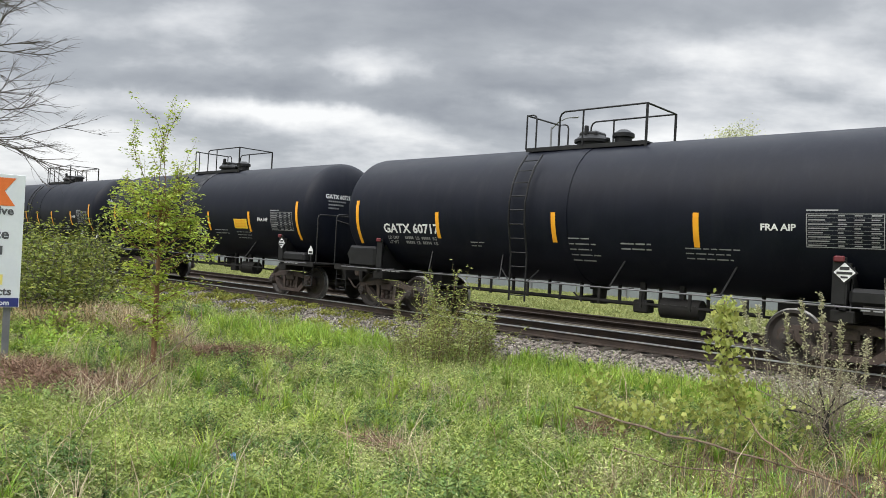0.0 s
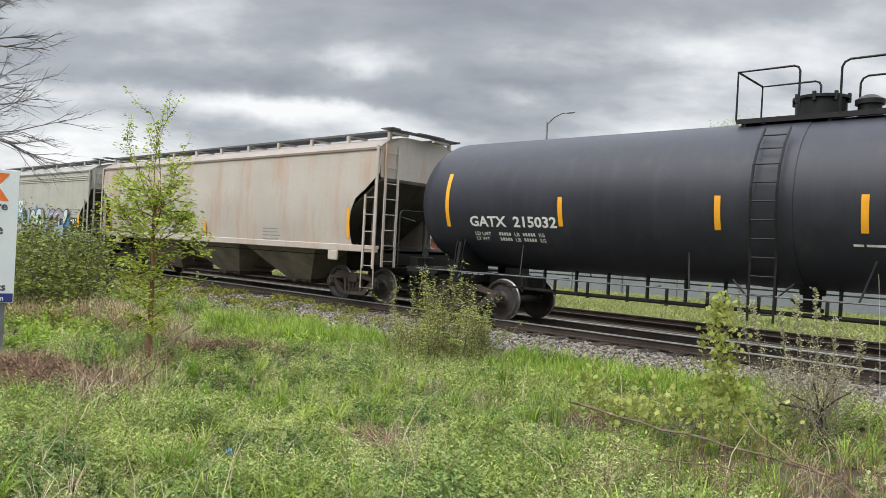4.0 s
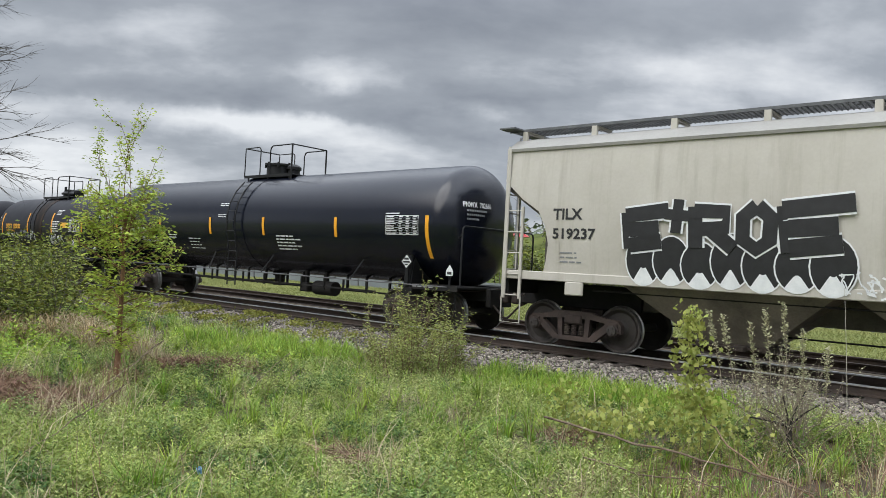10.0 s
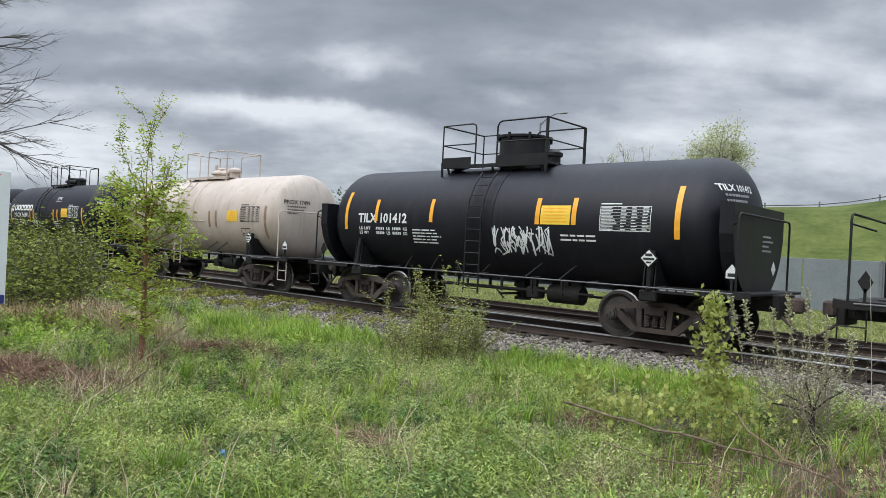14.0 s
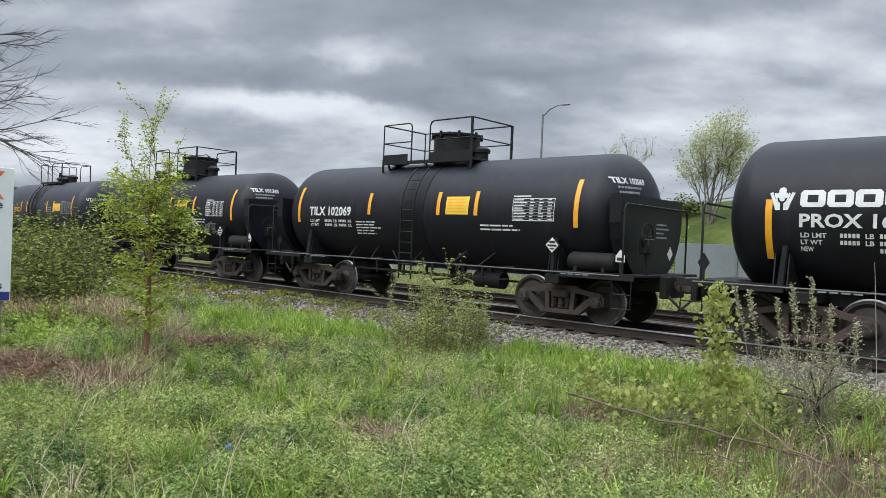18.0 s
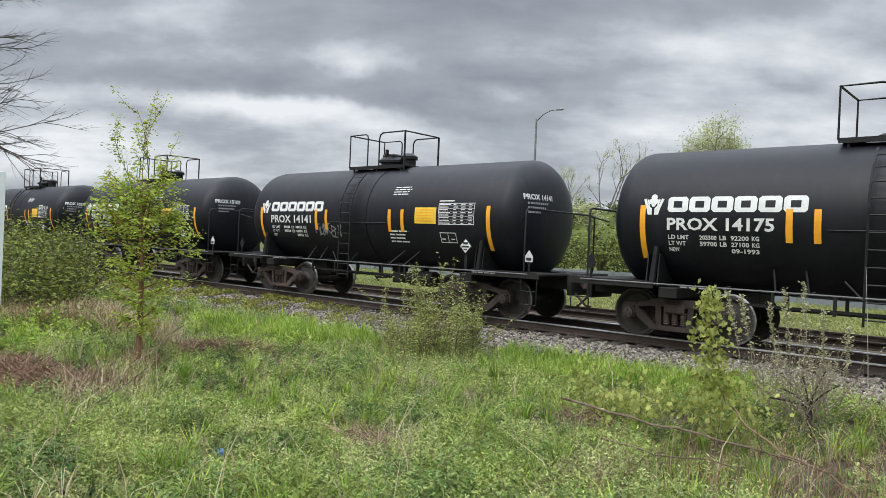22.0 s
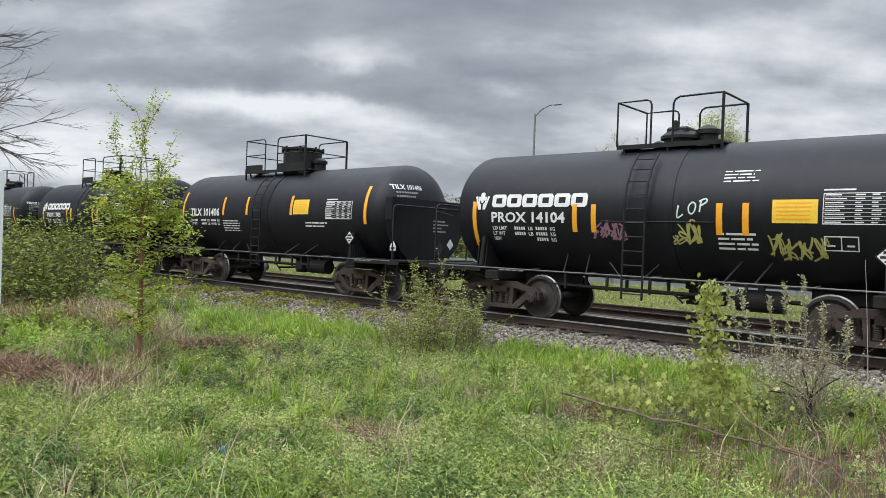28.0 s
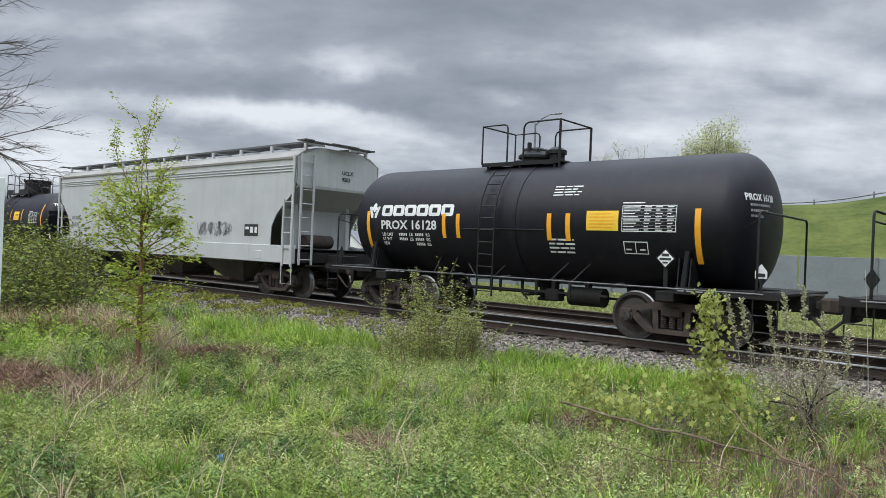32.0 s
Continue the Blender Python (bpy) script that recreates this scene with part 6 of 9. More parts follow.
def tufts(name, count, mat, seed, blades_each, height, width, label, weight, areas=None):
    """Grass in tufts whose blades arch outwards from one root."""
    rng = np.random.default_rng(seed)
    if areas:
        e = np.array(areas)[rng.integers(0, len(areas), count)]
        ang, rad = rng.uniform(0, 6.28, count), np.sqrt(rng.random(count)) * 1.2
        cx, cy = e[:, 0] + np.cos(ang) * rad * e[:, 2], e[:, 1] + np.sin(ang) * rad * e[:, 3]
    else:
        cx, cy, _ = spread(count, rng)
    keep = (rng.random(count) < weight(cx, cy, seed)) & (np.hypot(cx, cy) > 0.8)
    cx, cy = cx[keep], cy[keep]
    m = len(cx)
    k = blades_each
    n = m * k
    size = np.repeat(rng.uniform(0.6, 1.35, m), k)
    a = rng.uniform(0, 6.28, n)
    root = rng.uniform(0, 0.05, n) * size
    x, y = np.repeat(cx, k) + np.cos(a) * root, np.repeat(cy, k) + np.sin(a) * root
    z = GZ(x, y) - 0.01
    d = np.hypot(x, y)
    h = height * size * rng.uniform(0.5, 1.2, n)
    wd = width * rng.uniform(0.7, 1.3, n) * (1 + np.clip((d - 9) / 14, 0, 1.6))
    out = rng.uniform(0.15, 0.9, n) * h
    b = a + rng.normal(0, 0.4, n)
    sx, sy = -np.sin(b) * wd / 2, np.cos(b) * wd / 2
    rows = []
    for t, ww in ((0, 0.8), (0.45, 1.0), (0.8, 0.6), (1.0, 0.1)):
        px, py, pz = x + np.cos(b) * out * t * t, y + np.sin(b) * out * t * t, z + h * (t - 0.42 * t ** 3 * out / h)
        rows.append(np.stack([px - sx * ww, py - sy * ww, pz], 1))
        rows.append(np.stack([px + sx * ww, py + sy * ww, pz], 1))
    v = np.stack(rows, 1).reshape(-1, 3)
    o = (np.arange(n) * 8)[:, None]
    f = np.concatenate([o + np.array(q) for q in ((0, 1, 3, 2), (2, 3, 5, 4), (4, 5, 7, 6))])
    stuff(name, v, f, mat, label, "grass")


tufts("grass_tufts", 2300, GRASS, 41, 42, 0.30, 0.0095, "arching tufts of fresh green grass", lambda x, y, s: 0.10 + 0.40 * patchy(x, y, s) + 0.5 * spots(x, y, BRIGHT) - 1.0 * spots(x, y, LITTER) - 0.35 * spots(x, y, BARE))
tufts("dry_tufts", 700, STRAW, 42, 15, 0.36, 0.0052, "tufts of bleached dry grass", lambda x, y, s: 0.10 + 0.20 * patchy(x, y, s) + 0.6 * spots(x, y, DRYSPOT))
tufts("dry_brush", 560, TANBRUSH, 43, 20, 0.44, 0.0070, "tangled dead brown brush before the thicket", lambda x, y, s: x * 0 + 1.0, [(-16.6, 6.6, 2.2, 0.55), (-15.2, 6.3, 1.3, 0.4), (-12.9, 6.2, 1.0, 0.30), (-16.0, 5.0, 1.3, 0.6), (-15.2, 5.4, 1.0, 0.5)])
tufts("stem_brush", 30, BRUSH, 46, 12, 0.50, 0.0060, "dead stems round the foot of the young tree", lambda x, y, s: x * 0 + 1.0, [(-9.95, 4.8, 0.40, 0.40), (-8.6, 3.8, 0.5, 0.4)])
tufts("bleached_brush", 200, STRAW, 44, 14, 0.45, 0.0060, "tangled bleached brush before the thicket", lambda x, y, s: x * 0 + 1.0, [(-16.6, 6.6, 2.2, 0.55), (-15.2, 6.3, 1.3, 0.4), (-12.6, 6.2, 1.2, 0.35)])
tufts("bleached_stems", 24, STRAW, 47, 6, 0.50, 0.0055, "bleached upright stems beside the litter", lambda x, y, s: x * 0 + 1.0, [(-8.3, 3.75, 0.5, 0.4)])
tufts("path_grass", 5200, GRASS, 45, 16, 0.16, 0.0100, "short worn grass beside the path", lambda x, y, s: (((x < 0.6) & (y < 0.6)) | (x > 0.0) | (np.hypot(x, y) < 3.9)) * 0.9, [(0.0, 0.0, 9.0, 6.0)])
tufts("lush_grass", 520, LUSH, 48, 24, 0.30, 0.0100, "lush lime-green grass along the ballast", lambda x, y, s: x * 0 + 0.9, BRIGHT)
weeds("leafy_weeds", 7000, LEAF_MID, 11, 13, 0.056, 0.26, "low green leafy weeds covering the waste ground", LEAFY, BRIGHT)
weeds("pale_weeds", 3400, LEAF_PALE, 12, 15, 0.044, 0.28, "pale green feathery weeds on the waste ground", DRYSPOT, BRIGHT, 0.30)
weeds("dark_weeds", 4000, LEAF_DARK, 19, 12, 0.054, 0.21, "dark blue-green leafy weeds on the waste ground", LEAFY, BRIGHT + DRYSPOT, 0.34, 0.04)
weeds("broad_weeds", 9500, LIMEWEED, 20, 7, 0.085, 0.30, "broad-leaved bright lime-green weeds", BROAD, LITTER[:2], 0.55, 0.0, 5)
blades("green_grass", 150000, GRASS, 13, 0.21, 0.0090, 0.60, "tufts of bright green grass", lambda x, y, s: 0.01 + 0.12 * patchy(x, y, s) + 0.9 * spots(x, y, BRIGHT) - 1.5 * spots(x, y, LITTER) + 0.07 * spots(x, y, BARE))
blades("tall_grass", 60000, GRASS, 14, 0.40, 0.0085, 0.40, "taller bright green grass near the ballast", lambda x, y, s: 1.2 * spots(x, y, BRIGHT) + 0.015)
blades("dry_grass", 60000, STRAW, 15, 0.26, 0.0060, 0.60, "dry straw-coloured grass stalks", lambda x, y, s: 0.015 + 0.10 * patchy(x, y, s) + 0.8 * spots(x, y, DRYSPOT) + 0.25 * spots(x, y, LITTER))
blades("tall_straw", 3600, STRAW, 16, 0.62, 0.0085, 0.75, "tall thin dead stalks standing in the grass", lambda x, y, s: 0.14 + 0.75 * spots(x, y, DRYSPOT), near=3.9)
blades("brown_grass", 30000, BRUSH, 23, 0.42, 0.0065, 0.50, "thin brown dead grass", lambda x, y, s: 0.03 + 0.62 * spots(x, y, [(-1.6, 6.5, 1.3, 1.5), (-2.2, 6.1, 0.9, 0.7)]) + 1.0 * spots(x, y, [(-0.6, 8.5, 1.2, 1.0), (-17.0, 6.7, 2.2, 0.8), (-13.6, 5.4, 1.6, 0.5), (-9.95, 4.75, 0.35, 0.3), (-8.6, 3.9, 0.6, 0.4)]) + 0.04 * patchy(x, y, s))
blades("dead_brush", 60000, BRUSH, 17, 0.16, 0.0060, 1.4, "flattened dead brown stems and litter", lambda x, y, s: 1.1 * spots(x, y, LITTER) + 0.10 * patchy(x, y, s), "litter")


def litter_patches():
    """Heaped dead stems where nothing green grows."""
    rng = np.random.default_rng(18)
    n = 16000
    which = rng.choice(7, n, p=(0.44, 0.18, 0.10, 0.10, 0.10, 0.04, 0.04))
    c = np.array(LITTER)[which]
    x, y = c[:, 0] + rng.normal(0, 0.55, n) * c[:, 2], c[:, 1] + rng.normal(0, 0.55, n) * c[:, 3]
    z = GZ(x, y) + rng.uniform(0.0, 0.17, n)
    a, el = rng.uniform(0, 6.28, n), rng.normal(0.12, 0.35, n)
    ln = rng.uniform(0.08, 0.30, n)
    v, f = leaf_quads(np.stack([x, y, z], 1), np.stack([np.cos(a) * np.cos(el), np.sin(a) * np.cos(el), np.sin(el)], 1), ln, np.full(n, 0.008), rng)
    stuff("dead_stem_litter", v, f, BRUSH, "heaps of reddish brown dead stems", "litter")


litter_patches()


def creepers():
    rng = np.random.default_rng(21)
    n = 90000
    x = rng.uniform(-36, -8.0, n)
    y = rng.uniform(10.0, 12.95, n)
    clump = np.clip(1.2 * wave(x, y, 2.6, 91) + 1.3 * wave(x, y, 9.0, 92), 0, 1)
    west = np.clip((-9.5 - x) / 5.5, 0, 1)
    keep = rng.random(n) < clump * (0.04 + 0.76 * west) * np.clip((y - 9.8) / 1.2, 0, 1)
    x, y = x[keep], y[keep]
    n = len(x)
    a, el = rng.uniform(0, 6.28, n), rng.uniform(-0.1, 1.0, n)
    ln = rng.uniform(0.03, 0.075, n) * (1 + np.clip((-x - 12) / 20, 0, 1))
    base = np.where(y < 11.25, GZ(x, y), np.maximum(GZ(x, y), -0.42 + np.clip((y - 11.25) / 1.05, 0, 1) * 0.185))
    pos = np.stack([x, y, base + rng.uniform(0.01, 0.13, n)], 1)
    v, f = leaf_quads(pos, np.stack([np.cos(a) * np.cos(el), np.sin(a) * np.cos(el), np.sin(el)], 1), ln, ln * 0.6, rng)
    stuff("ballast_creepers", v, f, MOSS, "yellow-green creeping weeds at the edge of the ballast", "weeds")


creepers()


def far_grass():
    """Rougher grass beyond the tracks and on the bank."""
    rng = np.random.default_rng(22)
    n = 150000
    x = rng.uniform(-75, 12, n)
    y = rng.uniform(21.0, 33.7, n)
    z = GZ(x, y)
    h = rng.uniform(0.04, 0.13, n)
    a = rng.uniform(0, 6.28, n)
    w = rng.uniform(0.008, 0.022, n)
    sx, sy = np.cos(a) * w, np.sin(a) * w
    b = rng.normal(0, 0.10, (n, 2))
    v = np.stack([np.stack([x - sx, y - sy, z], 1), np.stack([x + sx, y + sy, z], 1), np.stack([x + b[:, 0] + sx * 0.3, y + b[:, 1], z + h], 1), np.stack([x + b[:, 0] - sx * 0.3, y + b[:, 1], z + h], 1)], 1)
    stuff("meadow_grass", v.reshape(-1, 3), np.arange(4 * n).reshape(n, 4), MEADOW, "rough green grass beyond the track and on the bank", "grass")


far_grass()


def grow(wood, p, d, length, r, level, rng, tips, spread_=0.6, kids=(3, 4), up=0.15, wob=0.10, keep=0.62):
    """A branch that wanders, tapers and forks; its outer stretches are noted in tips."""
    n = max(4, int(length / 0.12)) if level else 6
    n = min(n, 8)
    pts = [p.copy()]
    q, e = p.copy(), d.normalized()
    for i in range(n):
        e = (e + Vector((rng.gauss(0, wob), rng.gauss(0, wob), rng.gauss(0, wob) + up * 0.25))).normalized()
        q = q + e * (length / n)
        pts.append(q.copy())
    wood.tube([tuple(v) for v in pts], r, 6 if r > 0.012 else 4, r1=r * (0.35 if level else 0.2))
    if level == 0:
        tips.append(pts)
        return
    for i in range(rng.randint(*kids)):
        k = rng.uniform(0.30, 0.98)
        j = min(int(k * n), n - 1)
        base = pts[j].lerp(pts[j + 1], k * n - j if k * n - j <= 1 else 1)
        axis = (pts[j + 1] - pts[j]).normalized()
        off = axis.orthogonal().normalized()
        off.rotate(Matrix.Rotation(rng.uniform(0, 6.28), 3, axis))
        nd = (axis + off * spread_ * rng.uniform(0.7, 1.4) + Vector((0, 0, up))).normalized()
        grow(wood, base, nd, length * keep * rng.uniform(0.75, 1.15), r * 0.5, level - 1, rng, tips, spread_, kids, up, wob, keep)
    tips.append(pts[-5:])


def leaves_on(tips, per, size, rng, droop=-0.2, ratio=0.5, scatter=0.05):
    pos, dirs, ln = [], [], []
    for pts in tips:
        for _ in range(per):
            k = rng.uniform(0.1, 1.0) * (len(pts) - 1)
            j = min(int(k), len(pts) - 2)
            b = pts[j].lerp(pts[j + 1], k - j)
            pos.append((b.x + rng.gauss(0, scatter), b.y + rng.gauss(0, scatter), b.z + rng.gauss(0, scatter * 0.6)))
            a = rng.uniform(0, 6.28)
            dirs.append((math.cos(a), math.sin(a), droop + rng.uniform(-0.35, 0.35)))
            ln.append(size * rng.uniform(0.6, 1.35))
    r2 = np.random.default_rng(rng.randint(0, 10 ** 6))
    ln = np.array(ln)
    return leaf_quads(np.array(pos), np.array(dirs), ln, ln * ratio, r2)


def plant(name, label, category, wood, wood_mat, leaf=None, leaf_mat=None, group=""):
    root = tagged(new(name), label, category, group)
    wood_part = part("trunk" if category == "tree" else "branchwork", wood, wood_mat, root)
    if category in ("hedge", "bush"):
        tagged(wood_part, kind="stuff")
    if leaf is not None:
        me = np_mesh("crown", leaf[0], leaf[1], leaf_mat)
        ob = new("crown" if category == "tree" else "foliage", me)
        ob.parent = root
    return root


def sapling():
    rng = random.Random(3)
    w = Shape()
    bx, by, bz = -9.93, 4.83, -0.40
    trunk = [(bx + 0.06, by - 0.03, bz), (bx + 0.02, by, bz + 0.5), (bx, by + 0.01, bz + 1.1), (bx + 0.01, by, bz + 1.75), (bx - 0.01, by - 0.02, bz + 2.15), (bx - 0.02, by, bz + 2.45), (bx + 0.01, by + 0.03, bz + 2.75)]
    w.tube(trunk, 0.046, 10, r1=0.007)
    low, high = [], []
    across = Vector((0.751, 0.660, 0.0))
    for i in range(46):
        z = 0.52 + 1.73 * (i / 45) ** 0.95
        a = i * 2.4 + rng.uniform(-0.4, 0.4)
        reach = (0.42 if z < 0.8 else 0.55 if z < 1.15 else 0.72 if z < 1.9 else 0.66) * rng.uniform(0.72, 1.12)
        k = z / 2.75 * 6
        j = min(int(k), 5)
        base = Vector(trunk[j]).lerp(Vector(trunk[j + 1]), k - j)
        d = Vector((math.cos(a), math.sin(a), rng.uniform(0.35, 0.95)))
        grow(w, base, d, reach, 0.010, 1, rng, low, 0.60, (3, 4), -0.05, 0.10, 0.45)
    # slim leaders above the crown, spreading like a fan, and a long shoot to one side
    for side, deep, z0, z1 in ((-0.80, 0.1, 1.85, 2.95), (-0.20, 0.0, 2.25, 3.78), (-0.42, -0.2, 2.25, 3.30), (0.28, 0.1, 2.25, 3.72), (0.44, -0.1, 2.15, 3.25),
                               (0.26, -0.3, 2.0, 2.85), (0.50, 0.1, 1.75, 2.35), (-0.66, -0.2, 1.65, 2.35)):
        base = Vector((bx, by, bz + z0))
        tip = across * side + Vector((-0.66, 0.751, 0)) * deep + Vector((0, 0, z1 - z0))
        grow(w, base, tip, tip.length, 0.0075, 1, rng, high, 0.55, (8, 10), 0.06, 0.09, 0.30)
    v1, f1 = leaves_on(low, 21, 0.070, rng, -0.30, 0.42, 0.055)
    v2, f2 = leaves_on(high, 24, 0.054, rng, -0.15, 0.46, 0.032)
    plant("sapling_tree", "slender young tree with yellow-green spring leaves and reddish trunk", "tree", w, BARK, (np.concatenate([v1, v2]), np.concatenate([f1, f2 + len(v1)])), SAPLEAF)


sapling()


def middle_bush():
    rng = random.Random(5)
    w = Shape()
    tips = []
    for i in range(80):
        a = rng.uniform(0, 6.28)
        r = 0.85 * math.sqrt(rng.random())
        p = Vector((-8.15 + r * math.cos(a), 9.0 + r * math.sin(a), -0.40))
        h = 1.5 * (1 - 0.62 * r) * rng.uniform(0.55, 1.15)
        d = Vector((0.35 * math.cos(a) * r, 0.35 * math.sin(a) * r, 1.0))
        grow(w, p, d, h, 0.008, 1, rng, tips, 0.5, (2, 4), 0.2, 0.10, 0.5)
    for dx, dy, h in ((-0.25, -0.1, 1.6), (0.2, 0.1, 1.72), (0.05, -0.2, 1.5), (-0.1, 0.2, 1.45), (-0.35, 0.0, 1.4), (0.35, 0.2, 1.5)):
        pts = [Vector((-8.15 + dx * k, 9.0 + dy * k, -0.4 + h * k)) for k in np.linspace(0, 1, 7)]
        w.tube([tuple(q) for q in pts], 0.007, 5, r1=0.003)
        tips += [pts[3:], pts[4:]]
    plant("bramble_bush", "straggly olive-green bush with upright shoots beside the ballast", "bush", w, BROWNBARK, leaves_on(tips, 34, 0.045, rng, 0.0, 0.50, 0.028), BUSHLEAF)


middle_bush()


def silver_shrub():
    rng = random.Random(8)
    w = Shape()
    base = Vector((-2.11, 8.73, -0.42))
    fork = Vector((-2.14, 8.72, -0.02))
    stem = Shape()
    stem.tube([tuple(base), (-2.09, 8.73, -0.28), (-2.14, 8.73, -0.16), tuple(fork)], 0.046, 8, r1=0.030)
    for ex, ey, ez in ((-2.42, 8.6, 0.16), (-1.85, 8.76, 0.26), (-2.2, 8.62, 0.34), (-1.98, 8.70, 0.40)):
        e = Vector((ex, ey, ez))
        stem.tube([tuple(fork), tuple(fork.lerp(e, 0.5) + Vector((0, 0, 0.03))), tuple(e)], 0.013, 6, r1=0.006)
    stem.tube([tuple(fork), (-2.35, 8.66, 0.02), (-2.55, 8.6, 0.03)], 0.018, 6, r1=0.008)
    tips, shoots = [], []
    for i in range(78):
        a = rng.uniform(0, 6.28)
        r = rng.uniform(0.1, 1.0)
        d = Vector((r * math.cos(a) * 1.5 - 0.10, r * math.sin(a), rng.uniform(0.55, 1.1)))
        root = fork + Vector((rng.gauss(0, 0.22), rng.gauss(0, 0.16), rng.uniform(-0.25, 0.05)))
        grow(w, root, d, rng.uniform(0.5, 0.9), 0.0045, 1, rng, tips, 0.45, (2, 4), 0.18, 0.10, 0.5)
    for x, y, z in ((-2.99, 8.47, 1.22), (-2.84, 8.52, 1.17), (-2.22, 8.70, 1.35), (-1.77, 8.80, 0.89), (-2.55, 8.6, 1.10), (-2.02, 8.75, 1.05), (-2.40, 8.65, 1.25)):
        e = Vector((x, y, z))
        s = Vector((e.x * 0.8 + fork.x * 0.2, e.y * 0.8 + fork.y * 0.2, max(0.05, e.z - 1.0)))
        w.tube([tuple(fork), tuple(fork.lerp(s, 0.5) + Vector((0, 0, -0.04))), tuple(s)], 0.008, 5, r1=0.006)
        pts = [s.lerp(e, k) + Vector((0.02 * math.sin(k * 5), 0, 0)) for k in np.linspace(0, 1, 9)]
        w.tube([tuple(q) for q in pts], 0.006, 5, r1=0.003)
        shoots += [pts[2:], pts[3:], pts[4:], pts[5:]]
    v1, f1 = leaves_on(tips, 10, 0.027, rng, 0.2, 0.5, 0.028)
    v2, f2 = leaves_on(shoots, 52, 0.036, rng, 0.5, 0.5, 0.016)
    shrub = plant("silvery_shrub", "twiggy dark-stemmed shrub with silvery buds and upright catkin shoots", "bush", w, SHRUBBARK,
          (np.concatenate([v1, v2]), np.concatenate([f1, f2 + len(v1)])), SILVER)
    part("trunk", stem, DARKBARK, shrub, "dark gnarled trunk")


silver_shrub()


def star_leaves(places, size, rng, n=5):
    """Broad maple leaves: flat stars, hanging."""
    vs, fs = [], []
    for p in places:
        s = size * rng.uniform(0.65, 1.25)
        yaw = rng.uniform(0, 6.28)
        tip = Vector((math.cos(yaw), math.sin(yaw), rng.uniform(-2.2, -0.6))).normalized()
        side = tip.cross(Vector((rng.gauss(0, 0.3), rng.gauss(0, 0.3), 1))).normalized()
        face = side.cross(tip)
        o = len(vs)
        for k in range(10):
            a = math.pi * 2 * k / 10
            r = s * (1.0 if k % 2 == 0 else 0.68) * (1.15 if k == 0 else 0.62 if k == 5 else 0.9)
            q = tip * (r * math.cos(a)) + side * (r * math.sin(a) * 0.85) - face * (0.35 * r * abs(math.sin(a)))
            vs.append((p[0] + q.x, p[1] + q.y, p[2] + q.z))
        fs.append([o + k for k in range(10)])
    return np.array(vs), np.array(fs)


def maple():
    rng = random.Random(9)
    w = Shape()
    main = [(-1.25, 6.85, -0.38), (-1.50, 6.90, -0.24), (-1.87, 6.90, -0.14), (-2.26, 7.10, -0.01), (-2.56, 7.32, 0.14), (-2.74, 7.40, 0.40), (-2.82, 7.48, 0.85), (-2.85, 7.51, 1.24)]
    bent = []
    for p, q in zip(main, main[1:]):
        for k in (0.0, 0.34, 0.68):
            bent.append(tuple(p[i] + (q[i] - p[i]) * k + rng.gauss(0, 0.010) for i in range(3)))
    w.tube(bent + [main[-1]], 0.013, 7, r1=0.004)
    places = []
    for i in range(620):
        k = rng.uniform(0.60, 1.0)
        j = min(int(k * 7), 6)
        b = Vector(main[j]).lerp(Vector(main[j + 1]), k * 7 - j)
        wd = 0.20 * (1.25 - 1.0 * k)
        b.z = round(b.z / 0.13) * 0.13
        places.append((b.x + rng.gauss(0, wd), b.y + rng.gauss(0, wd), b.z + rng.gauss(0, 0.06)))
    side = []
    for cx, cy, cz, n, rx, rz in ((-3.99, 6.97, 0.15, 90, 0.12, 0.14), (-3.45, 7.25, 0.0, 150, 0.22, 0.13), (-3.72, 7.12, -0.03, 100, 0.2, 0.10), (-2.95, 7.45, 0.0, 130, 0.25, 0.16), (-2.35, 7.6, 0.0, 60, 0.22, 0.15), (-2.7, 7.5, 0.15, 110, 0.2, 0.16)):
        for _ in range(int(n * 1.4)):
            side.append((cx + rng.gauss(0, rx), cy + rng.gauss(0, rx), cz + rng.gauss(0, rz)))
        w.tube([(cx, cy, -0.40), (cx + 0.02, cy, (cz - 0.4) / 2), (cx, cy, cz + 0.15)], 0.005, 5, r1=0.003)
    plant("maple_seedling", "leaning maple seedling with drooping lime-green lobed leaves", "bush", w, BROWNBARK, star_leaves([(p[0] + rng.gauss(0, 0.03), p[1] + rng.gauss(0, 0.03), p[2] + rng.gauss(0, 0.03)) for p in places + side], 0.036, rng), LIMELEAF)


maple()


